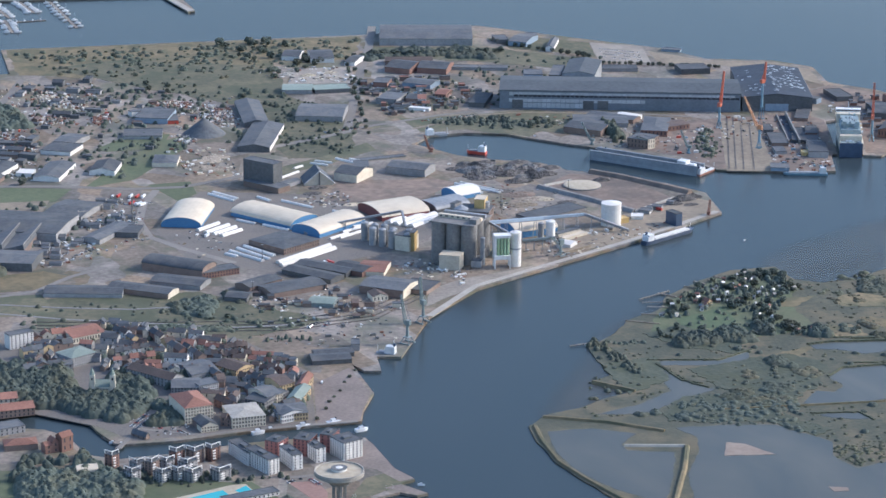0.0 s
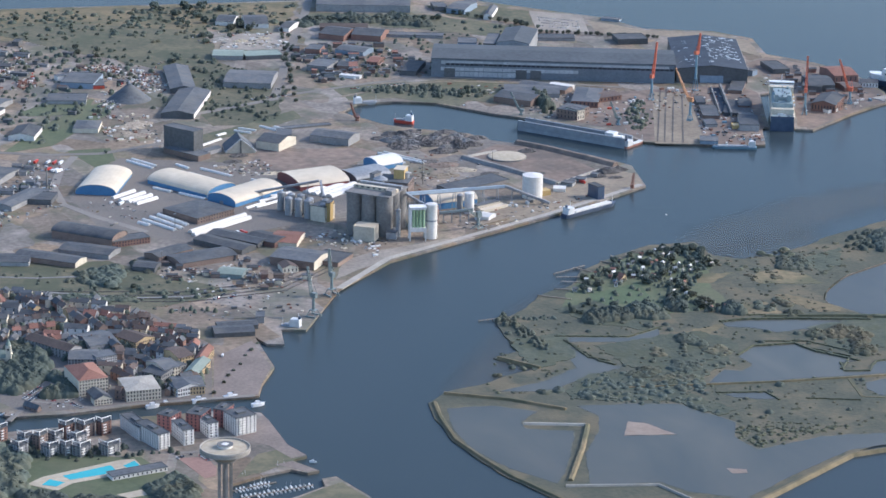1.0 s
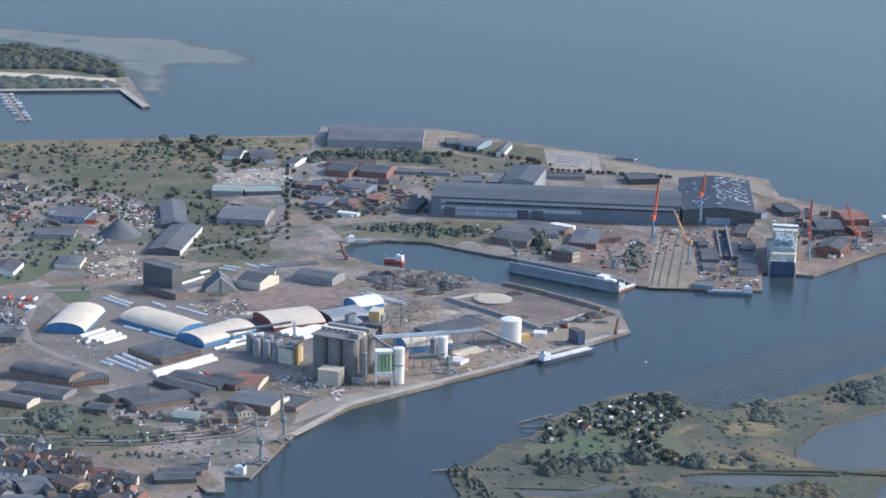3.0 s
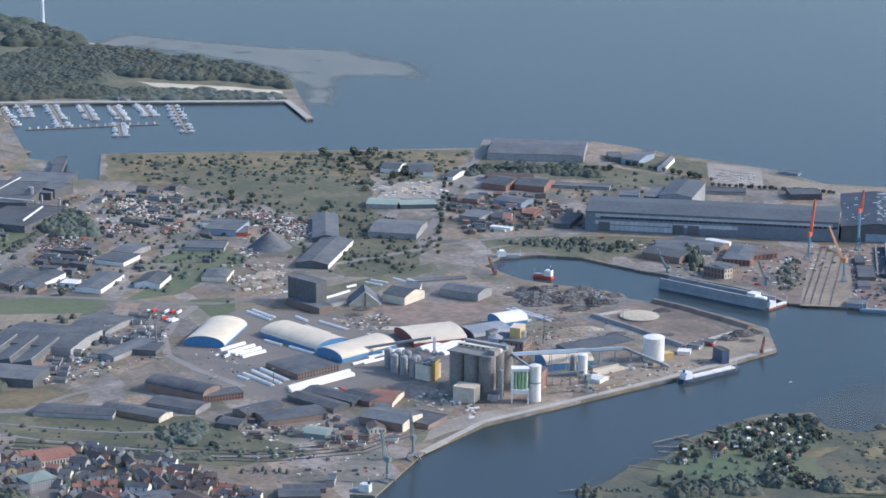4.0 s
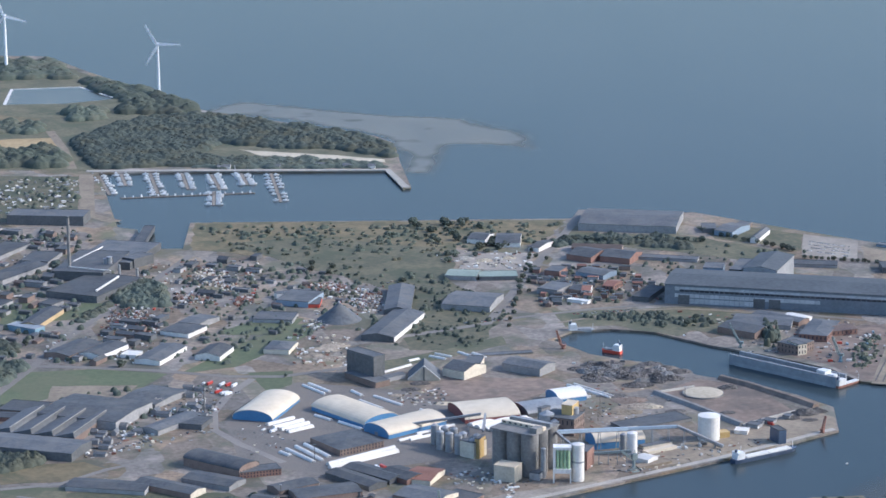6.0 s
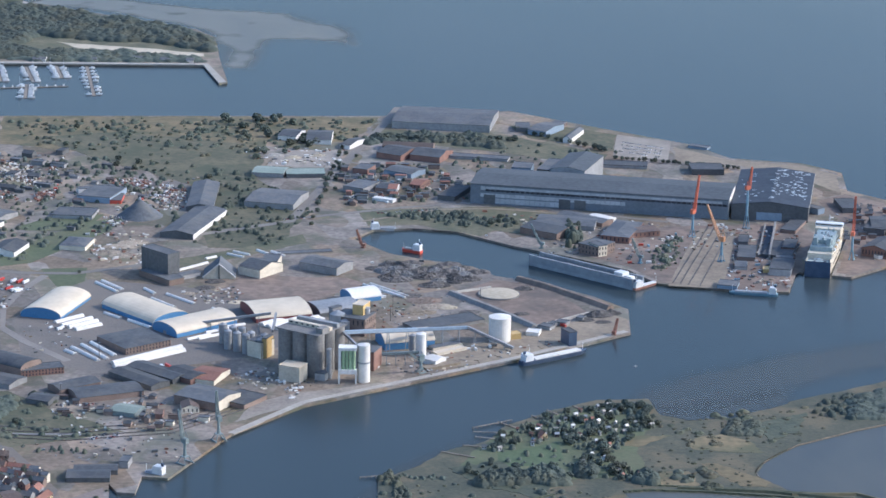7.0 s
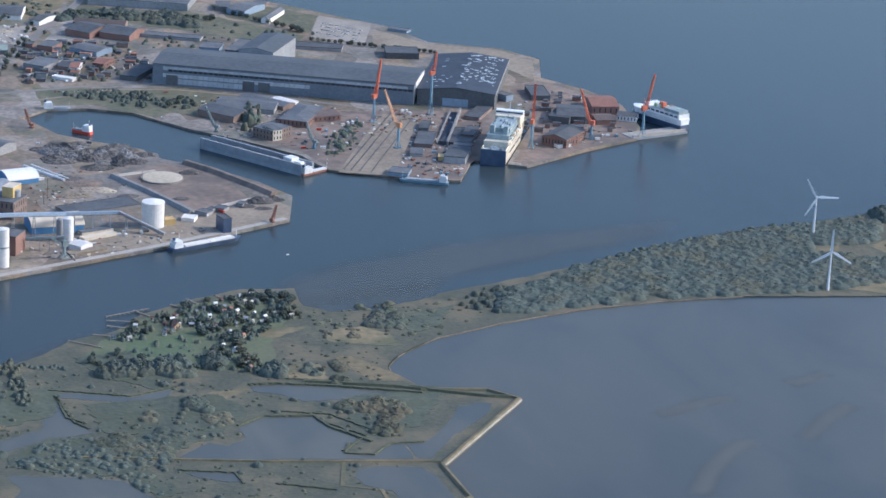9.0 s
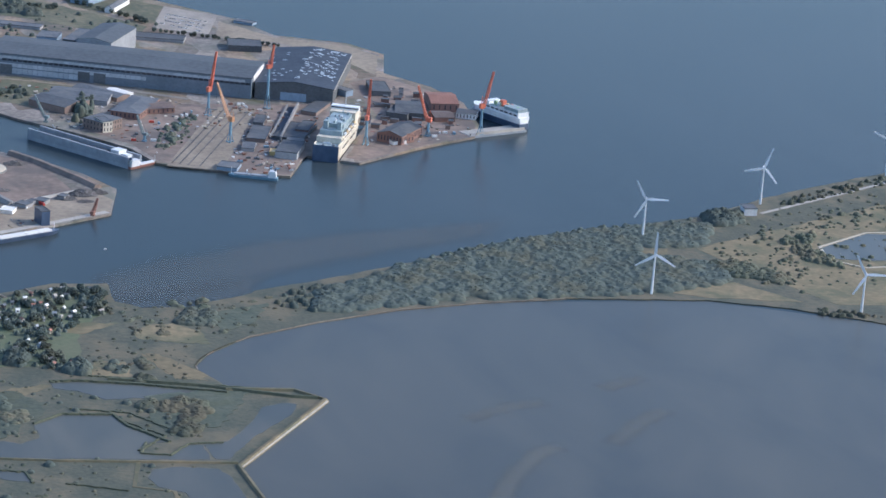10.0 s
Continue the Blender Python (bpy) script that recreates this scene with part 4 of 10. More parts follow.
thicket([(-61.6, -221.7), (-37.3, -225.3), (-2.0, -207.2), (-2.5, -224.4), (-35.7, -248.8), (-23.7, -274.4), (-32.5, -278.1), (-42.2, -258.5), (-78.4, -246.8), (-76.9, -237.0)], "low dark marsh scrub and reeds", 0.16, 3)
thicket([(-18.0, -192.5), (-1.1, -186.6), (9.3, -199.0), (5.7, -212.4), (-20.9, -226.5)], "low dark marsh scrub", 0.14, 4)
thicket([(43.9, -194.9), (66.3, -190.1), (82.5, -192.0), (66.0, -224.6), (50.3, -222.5)], "low dark marsh scrub", 0.15, 5)
thicket([(-77.3, -175.9), (-53.3, -174.2), (-58.2, -201.3), (-80.5, -213.6)], "low dark marsh scrub", 0.13, 6)
thicket([(-47.4, -192.1), (-12.2, -186.7), (4.5, -200.0), (-17.9, -224.1), (-42.9, -219.9)], "low dark marsh scrub", 0.145, 7)
thicket([(39.8, -200.7), (55.7, -193.2), (70.5, -201.4), (62.4, -218.9), (47.7, -231.8)], "low dark marsh scrub", 0.135, 8)
thicket([(-46.5, -144.6), (-26.4, -139.1), (-9.6, -167.0), (-20.6, -180.0), (-39.1, -164.5)], "low green marsh meadow", 0.125, 9)
thicket([(82.1, -109.4), (107.3, -98.1), (97.5, -120.8), (82.2, -129.2)], "low dark scrub near the beach", 0.12, 10)

# ---- plants ----
PHI = (1 + 5 ** 0.5) / 2
ICO = np.array([(a, b * PHI, 0) for a in (-1, 1) for b in (-1, 1)] + [(0, a, b * PHI) for a in (-1, 1) for b in (-1, 1)] + [(b * PHI, 0, a) for a in (-1, 1) for b in (-1, 1)]) / 1.902
_bm = bmesh.new()
for co in ICO:
    _bm.verts.new(co)
bmesh.ops.convex_hull(_bm, input=_bm.verts[:])
_bm.verts.index_update()
ICOF = [tuple(v.index for v in f.verts) for f in _bm.faces]
ICO = np.array([v.co[:] for v in _bm.verts])
_bm.free()


def clumps(places, sizes, rnd, flat=0.8):
    """Many small uneven leaf clumps in one mesh."""
    n, k = len(places), len(ICO)
    v = np.asarray(places)[:, None, :] + ICO[None] * np.asarray(sizes)[:, None, None] * (1 + rnd.uniform(-0.35, 0.35, (n, k, 1))) * (1, 1, flat)
    f = (np.array(ICOF)[None] + (np.arange(n) * k)[:, None, None]).reshape(-1, 3)
    return v.reshape(-1, 3).tolist(), f.tolist()


def crown(rnd, r, h, base, n=80):
    """Clumps over an uneven dome."""
    u = rnd.normal(size=(n, 3))
    u /= np.linalg.norm(u, axis=1)[:, None]
    u *= (rnd.uniform(0.5, 1.0, (n, 1))) ** 0.5
    lobes = 1 + 0.25 * np.sin(u[:, :1] * 3.1 + rnd.uniform(0, 6)) * np.cos(u[:, 1:2] * 2.7 + rnd.uniform(0, 6))
    places = u * lobes * (r, r, h / 2) + (0, 0, base + h / 2)
    core = np.array([[0, 0, base + h * 0.45], [0.25 * r, 0.1 * r, base + h * 0.55], [-0.2 * r, -0.2 * r, base + h * 0.5]])
    return clumps(np.concatenate([places, core]), np.concatenate([rnd.uniform(0.13, 0.3, n) * r, np.array([0.62, 0.55, 0.55]) * min(r, h / 2)]), rnd)


def tree_form(seed, r, h, mat, label):
    rnd = np.random.RandomState(seed)
    t = thing("tree", Matrix.Identity(4), label, "tree", "trees")
    limbs = [cyl(0, 0, -0.2, h * 0.45, 0.09 * r, 0.05 * r, 7)]
    for k in range(4):
        a = k * 1.6 + seed
        limbs.append(beam((0, 0, h * 0.3), (0.5 * r * math.cos(a), 0.5 * r * math.sin(a), h * 0.62), 0.05 * r))
    part("trunk", join(*limbs), BARK, t)
    part("crown", crown(rnd, r * 1.15, h * 0.92, h * 0.08), mat, t, smooth=True)
    return t


FORMS = [tree_form(1, 1.5, 3.2, PALM, "dark green broadleaf tree with a full crown"), tree_form(2, 1.2, 2.6, PALM, "dark green rounded broadleaf tree"),
         tree_form(3, 1.0, 1.7, PALM2, "dull green low bushy tree"), tree_form(4, 1.6, 2.3, PALM2, "dull green spreading tree"), tree_form(5, 0.8, 1.0, PALM2, "small olive-green shrub on rough ground")]
USED = set()


def plant(k, x, y, z, s, turn):
    m = Matrix.LocRotScale((x, y, z), Euler((0, 0, turn)), (s, s, s * random.uniform(0.85, 1.15)))
    if k not in USED:
        USED.add(k)
        FORMS[k].matrix_world = m
        return FORMS[k]
    ob = copy_thing(FORMS[k], m)
    ob.scale = (s, s, s)
    return ob


def inside(p, poly):
    hit = False
    for (ax, ay), (bx, by) in zip(poly, poly[1:] + poly[:1]):
        if (ay > p[1]) != (by > p[1]) and p[0] < (bx - ax) * (p[1] - ay) / (by - ay) + ax:
            hit = not hit
    return hit


def spots(poly, n, seed, apart=0.0):
    rnd = random.Random(seed)
    xs, ys = [p[0] for p in poly], [p[1] for p in poly]
    out = []
    for _ in range(n * 60):
        p = (rnd.uniform(min(xs), max(xs)), rnd.uniform(min(ys), max(ys)))
        if inside(p, poly) and all((p[0] - q[0]) ** 2 + (p[1] - q[1]) ** 2 > apart ** 2 for q in (out if apart else ())):
            out.append(p)
            if len(out) == n:
                break
    return out


def trees(poly, n, seed, kinds=(0, 1), z=LAND, s=1.0, apart=1.2):
    rnd = random.Random(seed)
    for x, y in spots(poly, max(1, int(n * 0.62)), seed, apart):
        plant(rnd.choice(kinds), x, y, z, s * rnd.uniform(0.7, 1.25), rnd.uniform(0, 6))


def tree_line(a, b, n, seed, kinds=(0, 1), z=LAND, s=1.0, wide=0.6):
    rnd = random.Random(seed)
    for i in range(n):
        t = (i + rnd.uniform(0.2, 0.8)) / n
        plant(rnd.choice(kinds), a[0] + (b[0] - a[0]) * t + rnd.uniform(-wide, wide), a[1] + (b[1] - a[1]) * t + rnd.uniform(-wide, wide), z, s * rnd.uniform(0.75, 1.2), rnd.uniform(0, 6))


def wood(poly, n, seed, mat, label, z=LAND, r=1.3, h=2.6, per=12, name="wood", category="wood", clump=1.0):
    """A stand of trees or scrub that nobody could count: crowns that run into one uneven canopy, with leaf clumps standing out of it."""
    rnd = np.random.RandomState(seed)
    g = max(0.38, r * 0.34)
    xs, ys = [p[0] for p in poly], [p[1] for p in poly]
    ox, oy = min(xs) - 4 * r, min(ys) - 4 * r
    nx, ny = int((max(xs) - ox + 4 * r) / g) + 2, int((max(ys) - oy + 4 * r) / g) + 2
    top = np.zeros((nx, ny))
    area = abs(sum(p[0] * q[1] - q[0] * p[1] for p, q in zip(poly, poly[1:] + poly[:1]))) / 2
    closed = n * math.pi * r * r / area > 0.9
    places, sizes = [], []
    for x, y in spots(poly, n, seed):
        if z < LAND and any(inside((x, y), p) for p in PONDS):
            continue
        k = rnd.uniform(0.5, 1.3) * (1 + 0.45 * noise.noise((x * 0.06, y * 0.06, seed)))
        rr, hh = r * k, h * k
        wide = 1.9 if closed else 1.0
        i0, i1, k0, k1 = (int(q) for q in ((x - rr * wide - ox) / g, (x + rr * wide - ox) / g + 2, (y - rr * wide - oy) / g, (y + rr * wide - oy) / g + 2))
        i0, k0 = max(i0, 0), max(k0, 0)
        gx, gy = np.meshgrid(ox + g * np.arange(i0, min(i1, nx)), oy + g * np.arange(k0, min(k1, ny)), indexing="ij")
        d = ((gx - x) ** 2 + (gy - y) ** 2) / rr ** 2
        part_top = hh * np.sqrt(np.clip(1 - d, 0, 1)) ** 0.8
        if closed:
            part_top = np.maximum(part_top, 0.74 * hh * np.sqrt(np.clip(1 - d / wide ** 2, 0, 1)) ** 0.7)
        top[i0:i1, k0:k1] = np.maximum(top[i0:i1, k0:k1], part_top)
        m = max(3, per // 2) if r < 2.2 else 2
        a, e = rnd.uniform(0, 6.28, m), rnd.uniform(0, 1, m) ** 0.6
        places += np.stack([x + rr * 0.9 * e * np.cos(a), y + rr * 0.9 * e * np.sin(a), z + hh * np.sqrt(1 - 0.8 * e ** 2) * 0.93], 1).tolist()
        sizes += (rnd.uniform(0.14, 0.27, m) * rr * clump).tolist()
    keep = top > 0
    face = keep[:-1, :-1] | keep[1:, :-1] | keep[1:, 1:] | keep[:-1, 1:]
    used = np.zeros_like(keep)
    for si, sk in ((0, 0), (1, 0), (1, 1), (0, 1)):
        used[si:nx - 1 + si, sk:ny - 1 + sk] |= face
    index = np.cumsum(used.ravel()).reshape(used.shape) - 1
    gi, gk = np.nonzero(used)
    jit = rnd.uniform(-0.32, 0.32, (len(gi), 2)) * g
    zz = np.where(keep[gi, gk], top[gi, gk] * rnd.uniform(0.74 if r < 2.2 else 0.86, 1.12, len(gi)), -0.1)
    v = np.stack([ox + g * gi + jit[:, 0], oy + g * gk + jit[:, 1], z + zz], 1).tolist()
    fi, fk = np.nonzero(face)
    f = np.stack([index[fi, fk], index[fi + 1, fk], index[fi + 1, fk + 1], index[fi, fk + 1]], 1).tolist()
    cv, cf = clumps(places, sizes, rnd, 0.75 if h > 1.2 else 0.5)
    return single(name, join((v, [tuple(q) for q in f]), (cv, cf)), mat, label, category, kind="stuff", smooth=True)


# woods on the headland behind the marina
wood([(-268.3, 751.1), (-233.3, 809.8), (-179.4, 841.3), (-130.8, 791.9), (-80.3, 743.9), (-60.2, 702.6), (-63.5, 663.0), (-93.2, 700.2), (-138.4, 708.0), (-170.8, 734.2), (-192.8, 691.1), (-152.4, 654.8), (-195.1, 654.5), (-253.8, 656.9)], 4200, 11, PALM, "dark blue-green wood on the headland", r=2.6, h=3.4, per=7)
wood([(-209.8, 928.6), (-182.3, 860.5), (-191.5, 843.4), (-231.6, 855.1), (-230.5, 883.3), (-213.6, 892.3)], 160, 12, PALM2, "dark scrub under the wind turbine", r=4, h=5, per=7)
wood([(-393.3, 1094.8), (-331.0, 1118.1), (-285.8, 1092.6), (-269.2, 1017.2), (-286.7, 1014.9), (-330.1, 1022.7), (-391.1, 1033.6)], 260, 13, PALM2, "dark scrub on the headland", r=4, h=4, per=7)
wood([(-262.8, 1010.7), (-219.5, 950.6), (-210.1, 923.7), (-229.8, 902.5), (-241.1, 939.2)], 130, 14, PALM2, "dark scrub at the shore", r=4, h=4, per=7)
wood([(-342.3, 716.9), (-282.3, 716.5), (-277.5, 666.7), (-370.6, 669.3), (-371.4, 692.4)], 330, 15, PALM2, "dark belt of trees", r=3.2, h=5, per=7)
wood([(-272.0, 862.2), (-249.3, 874.7), (-248.5, 835.0), (-268.6, 831.7)], 60, 16, PALM2, "dark clump of trees", r=3.2, h=4.5, per=7)
wood([(-376.0, 834.7), (-320.5, 838.5), (-292.8, 811.2), (-296.9, 785.8), (-374.7, 795.0)], 150, 17, PALM2, "dark hedge and trees", r=3, h=4, per=7)
wood([(-149.0, 673.7), (-94.8, 652.7), (-68.6, 638.5), (-69.8, 629.2), (-122.6, 636.3), (-191.9, 646.3), (-191.2, 657.6)], 240, 131, PALM, "dark bushes behind the marina quay", r=2.6, h=2.4, per=7)
wood([(108.1, -100.7), (120.8, -82.3), (134.0, -74.6), (136.3, -95.1), (124.2, -109.2)], 60, 132, PALM, "scattered bushes at the wood's edge", z=0.4, r=1.3, h=1.5, per=8)
wood([(169.4, -53.1), (212.1, -29.1), (255.1, -10.7), (326.8, 8.1), (323.3, -1.7), (253.0, -17.8), (209.6, -38.1), (167.0, -63.1)], 130, 133, PALM, "scattered bushes along the outer shore", z=0.4, r=1.1, h=1.1, per=8)
# park and woods of the near left
wood([(-395.9, 241.0), (-323.0, 234.8), (-325.2, 175.9), (-306.4, 152.6), (-314.2, 114.9), (-326.6, 80.2), (-384.8, 54.6)], 1100, 18, PALM, "dark green wood beside the road", r=1.8, h=3.2)
wood([(-315.7, 174.4), (-294.1, 176.1), (-295.6, 163.0), (-310.3, 128.6), (-315.6, 139.2)], 150, 19, PALM, "dark green copse", r=1.6, h=3.0)
wood([(-249.5, 305.8), (-232.8, 341.6), (-221.8, 320.3), (-223.8, 285.5), (-241.8, 279.9)], 210, 20, PALM, "dark green copse by the power station", r=1.7, h=3.0)
wood([(-301.8, -126.9), (-281.2, -152.5), (-264.4, -129.7), (-257.7, -145.8), (-262.2, -171.7), (-276.2, -187.0), (-288.1, -171.7), (-306.0, -151.7)], 560, 21, PALM, "dark green churchyard trees", r=1.5, h=3.2)
wood([(-260.5, -168.9), (-249.5, -168.8), (-254.5, -193.6), (-266.8, -193.1), (-257.4, -179.7)], 150, 22, PALM, "dark green street trees in full leaf", r=1.3, h=2.8)
wood([(-324.0, -233.1), (-295.3, -230.3), (-285.2, -250.8), (-289.7, -277.1), (-307.4, -292.8), (-333.5, -289.9)], 600, 23, PALM, "dark green park trees", r=1.6, h=3.2)
wood([(-291.7, -281.9), (-274.3, -291.5), (-241.7, -310.6), (-251.1, -345.4), (-301.7, -329.7)], 380, 24, PALM, "dark green park trees", r=1.5, h=2.6)
wood([(-251.0, -289.1), (-243.5, -283.2), (-238.1, -282.1), (-234.6, -291.4), (-236.4, -305.4), (-248.1, -304.9)], 110, 25, PALM, "dark green park trees", r=1.3, h=2.4)
wood([(-224.2, -47.8), (-204.6, -44.5), (-205.9, -57.7), (-213.8, -68.2), (-224.2, -61.0)], 90, 26, PALM, "dark green bushes by the railway", r=1.4, h=2.2)
wood([(-197.8, -34.0), (-189.0, -44.2), (-192.4, -55.4), (-200.8, -49.4)], 30, 27, PALM, "dark bushes", r=1.3, h=1.8)
wood([(-236.0, -75.7), (-207.9, -86.3), (-208.7, -90.5), (-236.8, -80.7)], 60, 28, PALM2, "dark hedge along the railway", r=1.0, h=1.1)
wood([(-317.0, -106.3), (-298.0, -106.8), (-284.7, -117.6), (-285.8, -143.8), (-291.7, -163.6), (-304.5, -159.5), (-323.1, -141.9)], 420, 170, PALM, "dark green churchyard trees", r=1.7, h=3.4, per=9)
# island
wood([(125.2, -104.6), (131.7, -84.9), (167.7, -60.2), (210.3, -35.8), (253.7, -15.4), (287.7, -5.8), (322.7, -3.3), (310.4, -30.1), (269.1, -39.0), (307.6, -59.0), (304.6, -80.8), (266.2, -92.1), (229.5, -94.1), (193.6, -96.1), (157.3, -102.7), (133.0, -109.6)],
     2000, 31, PALM, "dense dull green scrub on the island", z=0.4, r=1.7, h=1.6, per=8, clump=0.7)
wood([(326.6, 7.3), (345.2, 17.8), (339.4, -1.2), (325.3, -3.4)], 60, 32, PALM, "dark green copse", z=0.4, r=1.6, h=2.8)
wood([(300.2, -58.7), (317.3, -53.2), (334.6, -74.6), (326.8, -81.6), (306.0, -70.0)], 110, 33, SCRUB, "dull green scrub", z=0.4, r=1.2, h=1.5)
wood([(348.6, -25.6), (368.6, -15.6), (359.6, -37.7), (363.3, -66.7), (346.8, -56.4)], 110, 34, SCRUB, "dull green scrub round the basin", z=0.4, r=1.2, h=1.5)
wood([(363.3, 26.0), (415.4, 58.1), (466.1, 81.0), (461.0, 69.8), (374.2, 25.9)], 90, 35, SCRUB, "dull green scrub along the shore", z=0.4, r=1.1, h=1.3)
wood([(331.5, -113.4), (355.3, -126.0), (373.2, -125.5), (369.7, -133.5), (326.1, -120.7)], 60, 36, SCRUB, "dull scrub at the bay", z=0.4, r=0.9, h=1.0)
wood([(-61.6, -221.7), (-37.3, -225.3), (-2.0, -207.2), (-2.5, -224.4), (-35.7, -248.8), (-23.7, -274.4), (-32.5, -278.1), (-42.2, -258.5), (-78.4, -246.8), (-76.9, -237.0)], 90, 39, PALM, "bushes among the marsh scrub", z=0.3, r=1.3, h=0.9, per=10)
wood([(-34.7, -292.7), (-18.5, -288.0), (10.6, -300.8), (-5.8, -305.1), (-31.5, -310.1)], 170, 40, REED, "green reed beds", z=0.3, r=0.9, h=0.6, per=6)
wood([(-87.1, -234.1), (-77.2, -229.1), (-77.9, -236.7), (-86.6, -238.7)], 22, 41, PALM, "dark green bushes", z=0.4, r=1.0, h=1.3)
for k, line in enumerate(([(-56.1, -184.0), (-52.0, -209.6), (-47.8, -215.6)], [(-58.2, -176.9), (-30.0, -185.6), (-12.9, -178.0)], [(26.4, -173.2), (46.8, -178.5), (83.8, -189.3)], [(16.7, -204.8), (36.7, -210.0), (50.0, -228.0)],
                         [(-23.0, -255.0), (-4.6, -259.6), (-3.1, -269.0)], [(7.3, -269.9), (26.2, -277.5)], [(32.6, -216.6), (45.7, -231.6), (34.7, -244.2)], [(-56.2, -182.3), (-54.6, -204.6), (-49.3, -209.3)])):
    bank = wavy(line, 0.35, 1.2, False, 50 + k)
    berm("reeds", bank, 1.5, 0.55, REED, "dark green reeds along a ditch", "reeds", z=0.3, crest=0.5)
BANK = [(2.9, -217.8), (13.3, -209.7), (30.8, -211.2), (34.8, -222.7), (40.4, -229.5), (46.2, -237.3)]
berm("reeds", wavy(BANK, 0.3, 1.2, False, 60), 1.7, 0.7, REED, "dark green reeds round a pond", "reeds", z=0.3, crest=0.5)
berm("reeds", wavy([(38.1, -237.1), (35.1, -246.4), (44.7, -248.8), (48.3, -243.6), (52.6, -239.4), (64.1, -238.9)], 0.3, 1.2, False, 61), 1.4, 0.6, REED, "dark green reeds round a pond", "reeds", z=0.3, crest=0.5)
berm("reeds", wavy([(13.1, -178.6), (22.9, -178.2), (40.6, -182.0), (63.8, -189.4), (74.0, -193.0)], 0.3, 1.2, False, 62), 1.7, 0.8, REED, "dark green reeds along a ditch", "reeds", z=0.3, crest=0.5)
for k, (pts, n, rr, hh) in enumerate((([(-13.7, -199.3), (-8.7, -189.9), (-3.4, -194.7), (-4.9, -203.9)], 22, 1.3, 1.5), ([(-30.2, -211.8), (-25.6, -200.5), (-24.3, -210.2)], 12, 1.3, 1.4), ([(-8.2, -211.6), (-1.6, -204.1), (2.5, -212.5), (-3.4, -217.3)], 18, 1.1, 1.0),
                                      ([(-31.4, -228.2), (-23.7, -218.6), (-15.6, -223.0), (-19.2, -229.3)], 26, 1.2, 1.1), ([(39.4, -203.8), (48.1, -198.0), (65.6, -201.7), (63.7, -211.4), (46.1, -208.8)], 60, 1.4, 1.7), ([(47.5, -231.2), (55.3, -213.3), (61.9, -212.3), (58.4, -225.9), (51.6, -232.6)], 46, 1.3, 1.5),
                                      ([(35.0, -169.7), (38.8, -159.4), (41.7, -166.7), (39.9, -172.4)], 16, 1.2, 1.8), ([(43.0, -180.7), (47.4, -173.0), (49.7, -180.1)], 10, 1.2, 1.6), ([(45.4, -154.5), (49.3, -156.6), (53.2, -167.6), (50.1, -169.7)], 22, 1.1, 1.2), ([(68.6, -120.9), (75.8, -105.7), (84.2, -108.3), (81.2, -123.0)], 56, 1.4, 1.6),
                                      ([(-44.5, -238.1), (-36.4, -231.3), (-20.2, -237.8), (-24.8, -244.8)], 40, 1.2, 1.0), ([(-47.1, -225.3), (-35.4, -221.2), (-36.3, -229.8), (-47.8, -232.8)], 30, 1.2, 1.0))):
    wood(pts, n, 140 + k, SCRUB if k % 3 else PALM2, "dull green willow scrub on the marsh", z=0.38, r=rr, h=hh, per=9, category="scrub")
for k, (pts, n) in enumerate((([(-39.7, -164.9), (-32.3, -152.3), (-18.1, -152.2), (-20.2, -165.3)], 80), ([(-20.0, -167.6), (-14.4, -148.2), (-4.5, -150.8), (-5.5, -167.6)], 90), ([(-1.6, -162.1), (3.5, -149.5), (8.3, -152.3), (6.5, -162.7)], 34), ([(20.2, -169.6), (24.8, -159.5), (28.0, -164.4), (25.7, -171.2)], 22))):
    wood(pts, n, 160 + k, PALM, "dark green tree belt below the gardens", z=0.4, r=1.15, h=2.2, per=14)
# allotment island trees
HUTS = [(-32.3, -128.2), (-16.1, -105.0), (7.8, -88.2), (28.8, -76.4), (45.2, -81.6), (44.5, -105.9), (37.5, -111.9), (18.7, -136.5), (25.8, -165.5), (20.9, -167.9), (4.4, -162.9), (1.4, -150.7), (10.0, -135.4), (1.1, -118.2), (-20.4, -130.5)]
trees(HUTS, 140, 61, (0, 1), 0.4, 0.85, 1.0)
trees([(-27.1, -149.6), (6.9, -150.8), (4.4, -162.9), (-13.7, -166.2), (-25.5, -159.8)], 26, 62, (0, 1), 0.4, 0.95, 1.2)
trees([(-47.2, -149.4), (-30.0, -135.2), (-27.1, -143.4), (-33.9, -158.2)], 16, 63, (1, 2), 0.4, 0.8)
trees([(33.3, -76.8), (48.0, -84.1), (44.1, -112.7), (30.0, -104.4)], 22, 64, (0, 1), 0.4, 0.9)
trees([(36.1, -165.2), (42.9, -162.8), (41.3, -171.6), (34.6, -172.8)], 4, 65, (1, 2), 0.4, 0.8, 0.8)
wood(HUTS, 320, 108, PALM, 'hedges and fruit trees of the allotments', z=0.4, r=0.9, h=1.5, per=8)
wood([(-74.1, -151.9), (-68.5, -146.0), (-63.8, -188.2), (-69.4, -193.6)], 70, 109, PALM, "dark hedge along the old rampart", z=0.4, r=0.9, h=1.3, per=8)
wood([(-66.2, -149.7), (-56.2, -149.5), (-48.4, -154.7), (-50.0, -158.7), (-66.5, -154.1)], 26, 110, PALM, "dark shore hedge", z=0.4, r=0.8, h=1.0, per=8)
wood([(-310.3, 8.3), (-307.2, 29.8), (-286.0, 36.4), (-284.1, 20.4), (-296.1, 7.7)], 190, 112, PALM, "dark green trees beside the works", r=1.5, h=2.8)
